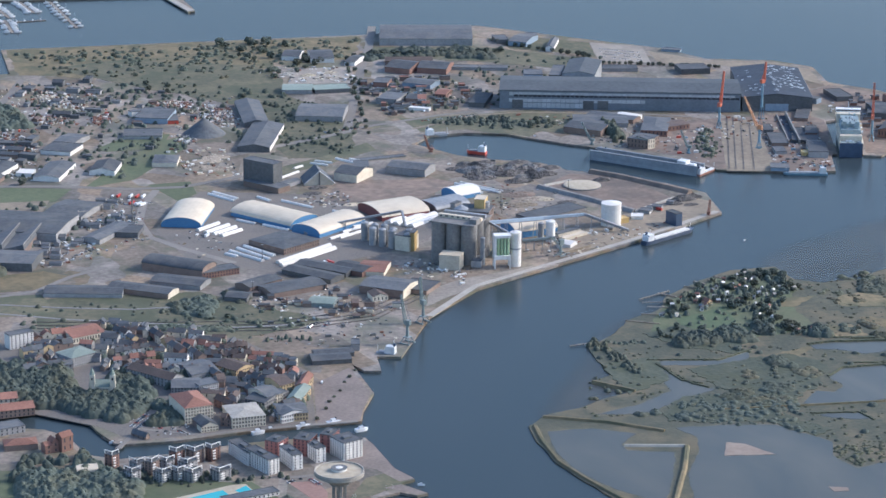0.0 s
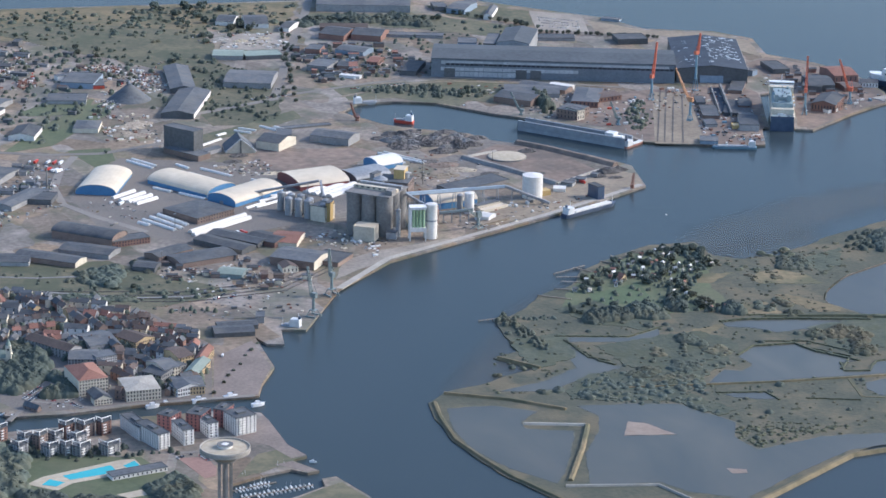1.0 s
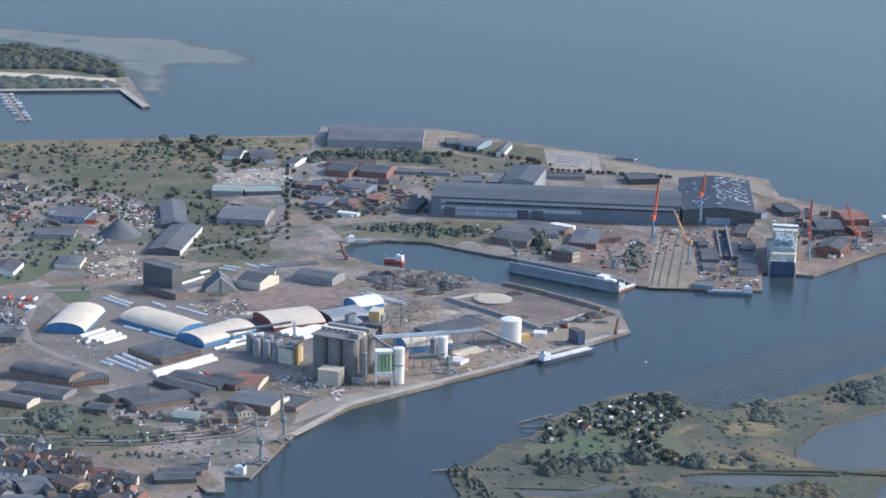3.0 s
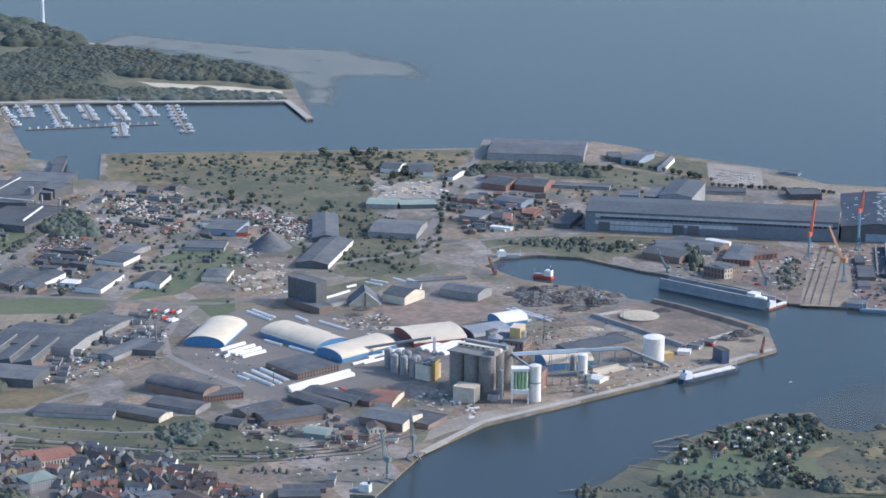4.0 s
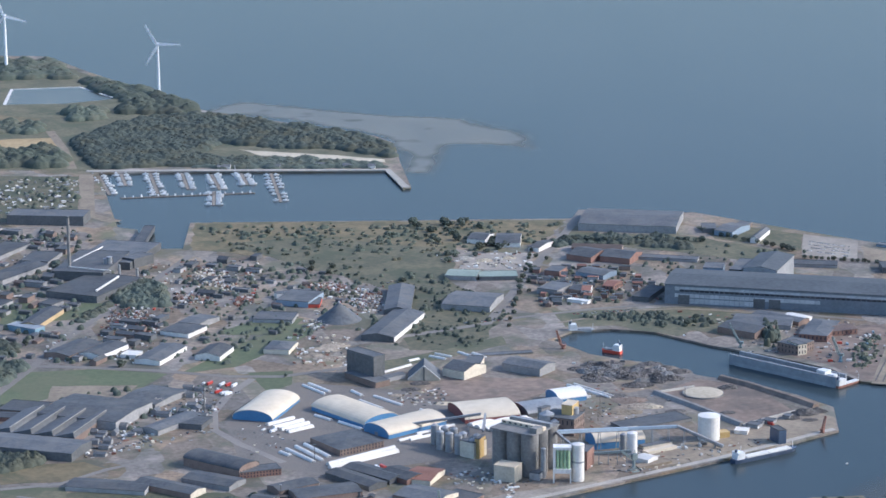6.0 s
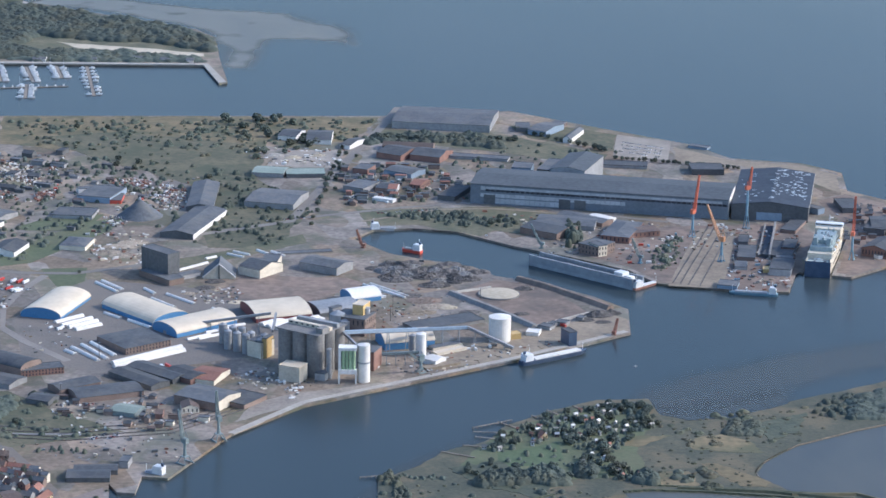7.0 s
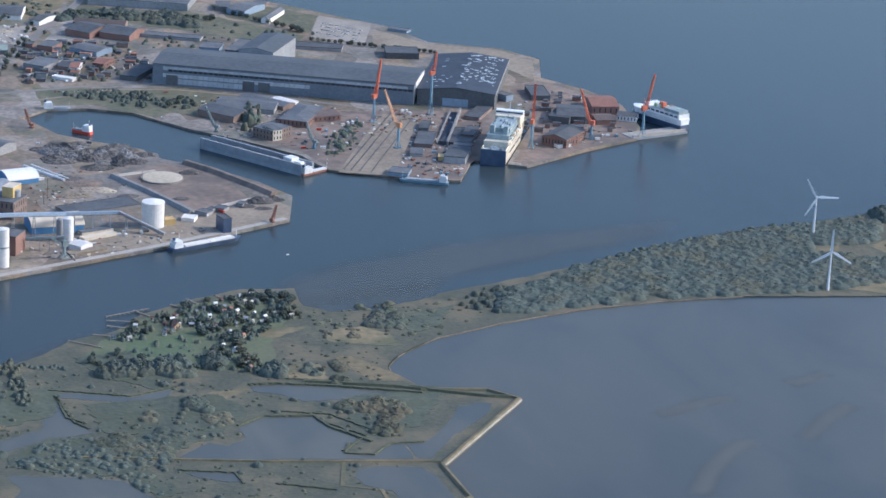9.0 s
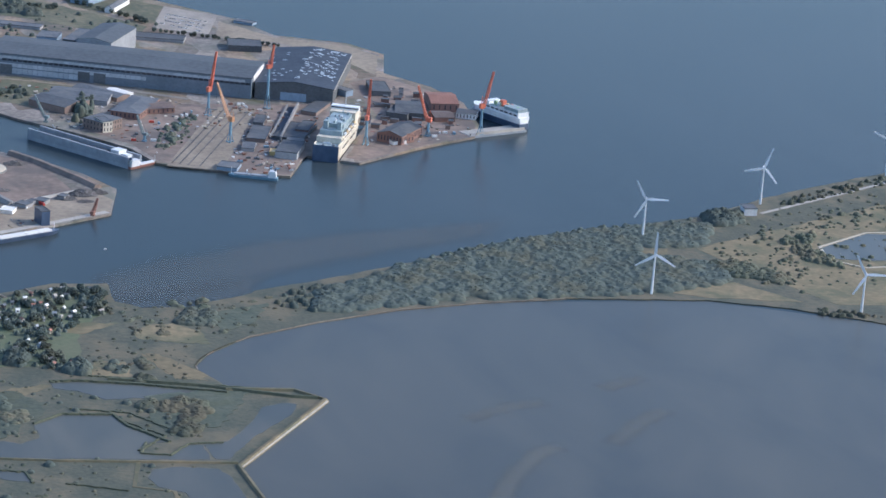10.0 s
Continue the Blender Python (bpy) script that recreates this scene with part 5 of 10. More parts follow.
wood([(-268.7, 261.6), (-253.0, 293.9), (-250.2, 289.8), (-266.0, 254.1)], 40, 113, PALM, "street hedge and bushes", r=1.3, h=1.6)
wood([(-322.8, 209.4), (-306.2, 224.2), (-295.1, 208.2), (-300.8, 192.9), (-322.6, 191.2)], 90, 114, PALM, "dark trees by the main road", r=1.6, h=2.6)
wood([(11.8, 220.9), (23.8, 234.0), (31.0, 225.2), (25.1, 205.8), (13.7, 205.1)], 40, 115, PALM, "bushes on the basin bank", r=1.2, h=1.8)
wood([(68.5, 180.0), (75.4, 201.1), (82.0, 202.7), (73.6, 160.5), (65.0, 153.0)], 40, 116, PALM, "tall trees by the dock", r=1.5, h=4.2)
wood([(100.0, 130.4), (116.0, 164.9), (128.1, 174.5), (119.5, 143.7), (101.3, 109.5), (97.7, 113.7)], 60, 117, PALM2, "scrub beside the slipway", r=1.2, h=1.4)
# shore and pasture bushes
trees([(-196.6, 468.6), (-60.4, 456.7), (13.3, 451.6), (-14.0, 395.5), (-56.5, 395.6), (-142.2, 381.2), (-184.5, 409.6)], 70, 66, (2, 4, 4), LAND, 1.2, 2.0)
trees([(-73.6, 458.9), (-46.0, 462.2), (-25.6, 461.8), (-43.4, 415.6), (-68.2, 404.9)], 26, 67, (0, 1, 3), LAND, 1.3, 2.0)
trees([(-64.0, 389.6), (-37.0, 414.5), (-20.3, 396.7), (-68.3, 321.1)], 22, 68, (0, 1, 3), LAND, 1.2, 2.0)
trees([(-155.5, 376.4), (-101.2, 353.5), (-70.3, 308.3), (-124.5, 317.2)], 22, 69, (1, 2, 4), LAND, 1.2, 2.0)
trees([(-49.6, 266.3), (-31.6, 324.4), (-0.6, 428.4), (2.1, 399.2), (-30.0, 286.4)], 18, 70, (1, 2), LAND, 1.1)
tree_line((8.5, 400.3), (86.3, 387.3), 22, 71, (0, 1), LAND, 1.0)
tree_line((90.9, 412.5), (136.2, 348.5), 14, 72, (0, 1), LAND, 1.0)
tree_line((130.9, 338.9), (195.2, 306.6), 22, 73, (1,), LAND, 0.85, 0.3)
trees([(18.7, 201.2), (39.5, 224.4), (61.5, 219.1), (35.3, 199.3)], 18, 74, (2, 3, 4), LAND, 1.0)
trees([(70.5, 190.6), (82.0, 206.0), (77.4, 168.6), (67.3, 159.1)], 6, 75, (0, 1), LAND, 1.2, 0.8)
trees([(103.2, 145.3), (124.3, 164.1), (115.0, 123.9), (101.0, 110.5)], 9, 76, (2, 4), LAND, 1.0)
tree_line((-12.2, 387.9), (-54.5, 208.1), 14, 77, (1, 2), LAND, 1.0)
trees([(-177.9, 147.1), (-169.6, 148.8), (-170.6, 138.8), (-177.4, 137.9)], 3, 78, (1,), LAND, 0.8, 1.0)
trees([(-224.1, -141.9), (-215.2, -133.8), (-198.6, -149.6), (-209.7, -174.2), (-225.8, -176.0)], 8, 79, (1, 2), LAND, 0.8)
tree_line((-206.6, -208.2), (-172.2, -150.4), 8, 80, (4, 2), LAND, 0.8)
trees([(-220.5, -67.1), (-198.3, -65.7), (-201.1, -77.0), (-230.9, -70.5)], 12, 81, (2, 4), LAND, 0.9)
trees([(-331.5, 241.8), (-294.7, 247.2), (-289.9, 191.2), (-322.7, 196.5)], 12, 82, (0, 1), LAND, 1.0)
trees([(-249.6, 168.9), (-245.5, 168.3), (-245.9, 161.1), (-249.9, 161.7)], 1, 83, (0,), LAND, 1.0)

# ---- storage port: arched halls, tubes, silos ----
def H(a, b, c, h, wall, top, label, **k):
    return house(a, b, depth(a, b, c), h, wall, top, label, **k)


H((-199.9, 72.1), (-182.7, 64.1), (-166.8, 95.1), 1.3, BLUEWALL, CREAMROOF, "blue arched storage hall with a cream curved roof", roof="arch", rh=3.6, along="y", category="storage hall", name="storage_hall")
H((-163.7, 80.8), (-143.4, 48.5), (-128.1, 61.1), 1.9, BLUEWALL, CREAMROOF, "long blue storage hall with a cream curved roof", roof="arch", rh=3.0, along="x", category="storage hall", name="storage_hall")
H((-143.6, 45.6), (-134.3, 31.2), (-106.3, 48.7), 1.9, BLUEWALL, CREAMROOF, "blue storage hall with a broad cream curved roof", roof="arch", rh=3.0, along="y", category="storage hall", name="storage_hall", door=True)
H((-102.7, 73.2), (-98.1, 49.3), (-75.6, 68.5), 2.0, MAROON, CREAMROOF, "maroon storage hall with a cream curved roof", roof="arch", rh=3.0, along="y", category="storage hall", name="storage_hall")
H((-55.8, 86.2), (-51.9, 74.3), (-39.3, 82.5), 2.0, BLUEWALL, WHITE, "blue hall with a white curved roof", roof="arch", rh=2.8, along="y", category="storage hall", name="storage_hall")
H((-49.9, 17.8), (-48.0, 2.8), (-27.2, 15.1), 3.0, BLUEWALL, CREAMROOF, "blue hall with a cream curved roof by the silos", roof="arch", rh=2.8, along="y", category="storage hall", name="storage_hall")
H((-74.2, 69.1), (-69.1, 54.1), (-54.4, 72.9), 2.0, DARKSHEET, GREYSHEET, "unfinished hall with bare dark ribs", roof="arch", rh=2.4, along="y", category="storage hall", name="storage_hall")


def tube(a, b, w, h, label="long white plastic-covered store"):
    """A long half-round white cover, with rounded ends and hoops."""
    m, l = site(a, b)
    t = thing("storage_tube", m, label, "store", "white covered stores")
    n = 10
    arc = [(w / 2 * math.cos(math.pi * i / n), h * math.sin(math.pi * i / n)) for i in range(n + 1)]
    part("cover", swap(extrude(arc, 0, l)), WHITE, t)
    for k in range(1, max(2, int(l / 4))):
        y = l * k / max(2, int(l / 4))
        o = [(x * 1.02, z * 1.03) for x, z in arc]
        part("hoop", swap(extrude(o, y - 0.08, y + 0.08)), WHITEWALL, t)
    part("end_flap", swap(extrude([(x * 0.7, z * 0.7) for x, z in arc], l, l + 0.25)), GREYSHEET, t)


for a, b in (((-179.5, 22.5), (-169.5, 2.8)), ((-175.2, 25.9), (-165.7, 4.5)), ((-171.1, 28.5), (-162.2, 9.0)), ((-182.5, 18.7), (-178.7, 12.9))):
    tube(a, b, 2.0, 1.1)
tube((-163.6, -7.2), (-132.6, 12.4), 2.6, 1.6)
tube((-163.9, -2.5), (-133.4, 17.4), 2.6, 1.6)
for a, b in (((-185.3, 59.9), (-172.8, 69.2)), ((-182.7, 55.2), (-169.0, 65.0)), ((-179.8, 51.4), (-166.8, 60.4)), ((-177.0, 47.6), (-165.5, 55.0))):
    tube(a, b, 2.4, 1.3)
for a, b in (((-164.2, 122.1), (-155.6, 105.6)), ((-161.3, 124.5), (-153.0, 109.1)), ((-142.8, 109.4), (-138.9, 100.7)), ((-133.4, 99.1), (-122.5, 82.2)), ((-140.7, 92.8), (-131.9, 77.6)), ((-163.0, 72.4), (-156.6, 63.4)), ((-153.3, 60.4), (-144.4, 47.8)),
             ((-130.3, 28.0), (-119.5, 34.6)), ((-125.3, 28.5), (-110.6, 36.9)), ((-121.5, 37.2), (-110.3, 42.8)), ((-114.1, 43.9), (-103.3, 47.8)), ((-115.1, 73.8), (-111.1, 68.4))):
    tube(a, b, 1.8, 0.95)
for a, b in (((-96.4, 45.7), (-75.3, 61.1)), ((-93.9, 42.0), (-72.9, 57.3)), ((-90.7, 39.0), (-70.1, 54.4)), ((-88.2, 36.3), (-68.5, 50.8))):
    tube(a, b, 4.2, 1.5)
tube((-42.5, 104.3), (-26.9, 80.8), 1.6, 0.9)
tube((-39.1, 105.6), (-24.9, 82.3), 1.2, 0.8)
for a, b in (((-124.9, 138.4), (-110.4, 150.1)), ((-110.6, 157.1), (-105.3, 160.3)), ((-99.6, 164.5), (-92.6, 157.8)), ((-96.2, 168.3), (-89.2, 161.5)), ((-84.7, 169.7), (-78.1, 158.3)), ((-78.1, 166.6), (-73.1, 158.1))):
    tube(a, b, 1.6, 0.9)

# old brick store and tall dark elevator
H((-168.7, 29.7), (-157.6, 9.5), (-139.0, 22.9), 2.8, BROWNWALL, DARKROOF, "brown brick store with a dark hipped roof", roof="hip", rh=1.0, storeys=2, bay=1.6, faces="r")
H((-142.2, 138.3), (-131.1, 122.4), (-126.3, 127.6), 12.2, DARKSHEET, GREYROOF, "tall dark windowless elevator building", roof="flat", category="elevator", name="elevator")
H((-143.8, 132.5), (-131.3, 112.6), (-125.6, 119.5), 2.6, BROWNWALL, GREYROOF, "low brown annex of the elevator", roof="flat")
H((-132.8, 117.3), (-115.6, 127.8), (-114.5, 134.2), 2.0, GREYWALL, GREYROOF, "sloping covered conveyor house", roof="gable", rh=0.6)
pitched = house((-114.9, 123.2), (-100.2, 121.1), 15.0, 0.8, CREAMWALL, GREYROOF, "steep pitched store with an open pale gable", roof="gable", rh=6.2, along="y", category="storage hall")
m, l = site((-114.9, 123.2), (-100.2, 121.1))
for x in (-0.2, l + 0.2):
    part("gable_edge", beam((x, -0.35, 0.9), (l / 2, -0.35, 7.25), 0.5, 0.35), WHITEWALL, pitched, "pale edge board of the gable")
part("gable_post", beam((l / 2, -0.3, 0), (l / 2, -0.3, 6.8), 0.6), DARKSHEET, pitched)
H((-97.8, 129.4), (-88.8, 120.0), (-77.8, 132.7), 4.0, CREAMWALL, DARKROOF, "concrete store with a dark pitched roof", roof="gable", rh=2.2, along="x")
H((-87.1, 130.8), (-79.8, 128.7), (-74.9, 141.0), 5.5, CREAMWALL, GREYROOF, "tall narrow concrete bay", roof="flat")
H((-68.6, 134.6), (-52.8, 120.8), (-42.5, 130.5), 3.6, GREYWALL, GREYROOF, "long grey shed with a pale gable", roof="gable", rh=1.3, along="x", door=False)
H((-75.3, 159.9), (-49.3, 161.9), (-47.9, 166.3), 0.6, CONCRETE, GREYROOF, "long low conveyor on the quay", roof="flat", category="conveyor", name="conveyor")


def silo(x, y, r, h, mat, label, cone=0.6, rings=0, group="", name="silo", roofmat=None):
    t = thing(name, pose(x, y, LAND), label, "silo", group)
    part("shell", cyl(0, 0, 0, h, r, n=28), mat, t, smooth=False)
    part("roof", cyl(0, 0, h + 0.01, h + 0.15, r * 1.03, r * 1.02, 28, cone), roofmat or mat, t)
    for k in range(rings):
        z = h * (k + 1) / (rings + 1)
        part("band", cyl(0, 0, z - 0.1, z + 0.1, r * 1.015, n=28), GREYSHEET, t)
    part("ladder", beam((r + 0.1, 0, 0), (r + 0.1, 0, h), 0.2, 0.1), STEEL, t)
    return t


def silo_at(p, r, h, mat, label, **k):
    return silo(p[0], p[1], r, h, mat, label, **k)


silo_at((3.5, 11.7), 4.75, 10.6, WHITE, "large white steel storage tank", cone=0.7)
t = silo_at((-63.1, -37.8), 2.6, 15.6, WHITE, "slender white silo with a grey band", cone=0.7)
part("band", cyl(0, 0, 8.0, 8.7, 2.64, n=28), GREYSHEET, t)
silo_at((-76.7, -32.2), 1.1, 12.5, SILOSTEEL, "slim pale steel silo", cone=0.6)
silo_at((-33.8, -5.5), 2.2, 9.5, WHITEWALL, "white silo beside the crane", cone=0.8)
silo_at((-36.8, -0.9), 1.4, 7.5, SILOSTEEL, "grey steel silo beside others", cone=0.8)

# the grain elevator: concrete cells in two rows with a gallery on top
ga, gb = Vector((*(-94.1, -21.4), 0)), Vector((*(-79.8, -34.7), 0))
ux = (gb - ga).normalized()
uy = Vector((-ux.y, ux.x, 0))
grain = thing("grain_elevator", Matrix.Translation((ga.x, ga.y, LAND)) @ Matrix.Rotation(math.atan2(ux.y, ux.x), 4, "Z"), "weathered concrete grain elevator with round cells and a roof gallery", "grain elevator")
CELL = 3.7
for i in range(3):
    for k in range(3):
        part("cell", cyl(i * CELL * 1.95 - 1.0, k * CELL * 1.95 + CELL, 0, 18.0, CELL, n=28), DARKCONC, grain)
part("deck", box(-4.6, 0.4, 18.0, 17.2, 21.2, 18.5), DARKCONC, grain)
part("gallery", box(-4.0, 8.5, 18.5, 17.0, 10.6, 20.0), CREAMROOF, grain, "pale gallery along the roof")
part("gallery", box(-4.0, 14.5, 18.5, 16.5, 16.5, 20.0), GREYSHEET, grain)
part("headhouse", box(13.5, 3.5, 18.5, 17.0, 8.0, 20.6), DARKCONC, grain)
for i in range(7):
    pane(grain, -2.5 + i * 2.8, 8.5, 19.3, 1.3, 0.1, 0.6)
H((-97.6, -32.8), (-89.7, -38.0), (-86.3, -31.2), 6.6, CREAMWALL, CREAMROOF, "windowless beige block", roof="flat")
H((-82.9, -34.1), (-79.0, -36.3), (-76.3, -27.8), 3.0, GREYWALL, GREYROOF, "small grey building at the foot of the cells", roof="flat")
# green-panelled silo block on legs
fa, fb = (-74.0, -40.2), (-66.6, -41.6)
m, l = site(fa, fb)
feed = thing("silo_block", m, "white framed block with pale green silo panels", "silo block")
part("frame", join(box(0, 0, 4.2, l, 5.0, 6.0), box(0, 0, 14.2, l, 5.0, 15.4), box(0, 0.4, 6.0, 1.0, 5, 14.2)), WHITEWALL, feed)
for i in range(4):
    part("green_cell", cyl(1.9 + i * (l - 1.6) / 4, 1.4, 6.0, 14.2, (l - 2.0) / 8.6, n=14), PALEGREEN, feed)
for x in (0.3, l - 0.3):
    for y in (0.3, 4.7):
        part("leg", box(x - 0.3, y - 0.3, 0, x + 0.3, y + 0.3, 4.2), WHITEWALL, feed)
part("back_panel", box(0.3, 2.6, 6.0, l, 4.9, 14.2), GREYSHEET, feed)
H((-64.0, -21.7), (-57.0, -25.3), (-52.3, -16.2), 8.0, BRICK, GREYROOF, "reddish block behind the white silo", roof="flat")
# cluster of steel silos
rnd = random.Random(5)
for k, p in enumerate(((-114.0, 13.6), (-110.5, 9.8), (-107.1, 6.0), (-115.3, 22.0), (-111.3, 18.8), (-107.7, 15.7), (-104.2, 12.6), (-101.5, 0.2), (-99.2, 4.5))):
    silo_at(p, 1.7, 7.6 + rnd.uniform(-0.6, 0.8), SILOSTEEL, "grey corrugated steel silo", cone=0.9, rings=2, group="cluster of steel silos")
H((-106.9, 2.8), (-101.7, -2.9), (-98.2, 5.9), 7.0, CREAMWALL, GREYROOF, "narrow beige works building", roof="flat")
H((-101.1, -1.5), (-99.4, -2.6), (-97.4, 4.1), 8.6, YELLOW, GREYROOF, "narrow yellow lift tower", roof="flat")
# yellow plant with tanks
H((-66.5, 30.9), (-53.8, 23.5), (-49.3, 36.1), 7.5, BROWNWALL, GREYROOF, "brown-grey plant building", roof="flat", storeys=2, bay=2.0)
H((-57.8, 32.6), (-53.5, 30.1), (-51.0, 38.1), 12.0, YELLOW, CREAMROOF, "tall yellow sheet-clad plant tower", roof="flat")
silo_at((-64.4, 32.2), 3.3, 8.2, SILOSTEEL, "dull grey domed steel silo", cone=1.8)
silo_at((-61.5, 28.3), 2.2, 6.0, SILOSTEEL, "small grey steel silo", cone=1.2)
silo_at((-51.7, 33.2), 1.8, 10.2, SILOSTEEL, "grey steel silo by the yellow tower", cone=0.5)
H((-67.3, 39.5), (-65.8, 37.5), (-63.6, 43.9), 9.0, GREYWALL, GREYROOF, "grey lift shaft", roof="flat")


def gallery(p, q, w, h, mat, label, legs=3, ground=LAND, name="conveyor_bridge"):
    """A covered conveyor on trestles from p to q (x, y, z)."""
    t = thing(name, Matrix.Translation((p[0], p[1], ground)), label, "conveyor")
    a, b = Vector((0, 0, p[2])), Vector((q[0] - p[0], q[1] - p[1], q[2]))
    part("gallery", beam(a, b, w, h), mat, t)
    part("walkway", beam(a - Vector((0, 0, h * 0.6)), b - Vector((0, 0, h * 0.6)), w * 1.3, 0.12), STEEL, t)
    side = Vector((-(b - a).y, (b - a).x, 0)).normalized()
    for k in range(legs):
        c = a.lerp(b, (k + 0.5) / legs)
        for s in (-1, 1):
            part("leg", beam((c + side * s * w * 0.9) * Vector((1, 1, 0)), c + side * s * w * 0.35 - Vector((0, 0, h * 0.5)), 0.22), GREYSHEET, t)
    return t


def at(p, z):
    return (p[0], p[1], z)


gallery(at((-79.0, -18.9), 15.5), at((-34.1, 4.2), 8.5), 1.5, 1.4, BLUEGREY, "long pale blue-grey conveyor bridge", 5)
gallery(at((-34.1, 4.2), 8.5), at((-11.2, 9.3), 7.0), 1.2, 1.2, BLUEGREY, "pale blue-grey conveyor bridge on trestles", 3)
gallery(at((-11.2, 9.3), 7.2), at((6.4, -3.5), 1.2), 1.1, 1.0, GREYSHEET, "grey sloping conveyor to the tank", 3)
gallery(at((-65.4, -37.4), 15.0), at((-69.9, -16.7), 16.0), 0.8, 0.8, GREYSHEET, "short grey conveyor over the silos", 1)
gallery(at((-52.5, -17.7), 5.0), at((-36.9, -19.1), 5.8), 1.0, 1.0, CRANEGREY, "grey-green conveyor along the quay", 4)
gallery(at((-124.0, 41.7), 3.4), at((-93.1, 35.9), 8.5), 0.9, 0.9, GREYSHEET, "grey sloping conveyor on trestles", 3)
gallery(at((-93.4, 27.7), 3.0), at((-90.0, 43.7), 6.0), 0.9, 0.9, GREYSHEET, "short grey conveyor beside the silos", 1)
H((-34.8, -17.1), (-30.3, -22.0), (-26.2, -15.8), 2.2, WHITEWALL, WHITE, "small white quay shed", roof="gable", rh=0.8)
H((-27.3, -7.7), (-13.2, -0.5), (-12.7, 3.9), 1.0, CREAMWALL, CREAMROOF, "long low cream store", roof="flat")
H((-27.5, 0.5), (-13.7, 6.5), (-13.6, 10.6), 1.0, CREAMWALL, GREYROOF, "long low cream store", roof="flat")
H((-35.0, -27.2), (-19.6, -20.3), (-19.6, -15.6), 0.7, DIRT, DIRT, "low stack of pale timber", roof="flat", category="stack", name="timber_stack")
H((-30.1, 25.6), (2.0, 38.5), (2.2, 52.4), 1.4, DARKCONC, DARKROOF, "long low dark bunker", roof="flat")
H((8.6, 11.7), (13.2, 12.7), (14.6, 17.6), 2.2, YELLOW, YELLOW, "small yellow plant house", roof="flat")
H((16.2, 17.4), (21.4, 15.1), (23.2, 20.7), 1.4, WHITEWALL, WHITE, "white site cabin", roof="flat", category="cabin", name="cabin")
for a, b, c in (((23.7, 26.6), (28.0, 22.8), (29.9, 27.6)), ((32.0, 30.8), (36.1, 27.9), (38.0, 32.8)), ((28.6, 29.4), (30.7, 27.5), (32.7, 31.6)), ((42.7, 36.6), (45.4, 34.6), (46.7, 38.8))):
    H(a, b, c, 1.5, GREYWALL, GREYROOF, "grey site cabin", roof="flat", category="cabin", name="cabin", group="site cabins")
H((31.5, -0.8), (35.1, 0.2), (38.8, 9.2), 6.0, SHIPBLUE, DARKROOF, "dark bulk hopper on the quay", roof="flat", category="hopper", name="hopper")
# round sand-topped pad and its bund
px, py = (16.6, 81.2)
pad = thing("round_store", pose(px, py, LAND), "round pad of pale sand with a concrete rim", "store")
part("rim", cyl(0, 0, 0, 0.7, 9.6, n=48), DARKCONC, pad)
part("sand", cyl(0, 0, 0.7, 0.9, 9.2, 8.8, 48, 0.25), SAND, pad)
berm("embankment", [(-4.9, 85.6), (9.3, 57.9), (22.5, 28.4)], 5.0, 1.6, DARKCONC, "weathered concrete bund", z=LAND)
berm("embankment", [(22.5, 28.4), (51.2, 46.2)], 2.5, 1.0, CONCRETE, "pale concrete bund wall", z=LAND)
berm("embankment", [(-4.9, 85.6), (15.0, 92.6)], 2.0, 0.9, CONCRETE, "pale concrete bund wall", z=LAND)
berm("embankment", [(30.3, 104.9), (41.0, 90.7), (56.6, 63.4), (62.1, 52.1)], 5.5, 1.8, COALGROUND, "grassy bund along the basin", z=LAND)


def heap(p, r, h, mat, label, seed=1, name="heap", squash=0.6, turn=0.0):
    """A loose pile with an uneven top and scattered pieces."""
    rnd = np.random.RandomState(seed)
    n = 26
    v, f = [], []
    for i in range(n + 1):
        for k in range(n + 1):
            u, w = 2 * i / n - 1, 2 * k / n - 1
            e = max(0.0, 1 - (u * u + w * w) ** 0.5)
            z = h * e ** 0.7 * (0.75 + 0.5 * noise.noise((u * 3 + seed, w * 3, 0.5))) + (0.12 * h * rnd.uniform(-1, 1) if e > 0 else 0)
            v.append((u * r, w * r * squash, max(z, 0) - (0.3 if e <= 0 else 0)))
    f = [(i * (n + 1) + k, (i + 1) * (n + 1) + k, (i + 1) * (n + 1) + k + 1, i * (n + 1) + k + 1) for i in range(n) for k in range(n)]
    bits = []
    for _ in range(60):
        a, d = rnd.uniform(0, 6.28), r * rnd.uniform(0.05, 1) ** 0.6
        s = rnd.uniform(0.15, 0.5) * (h / 3 + 0.4)
        x, y = d * math.cos(a), d * math.sin(a) * squash
        z = h * max(0, 1 - d / r) ** 0.7 * 0.8
        bits.append(moved(box(-s, -s * 0.4, -s * 0.3, s, s * 0.4, s * 0.3), x, y, z, rnd.uniform(0, 3)))
    return single(name, join((v, f), *bits), mat, label, "heap", kind="stuff", m=pose(p[0], p[1], LAND, 0, 0, turn))


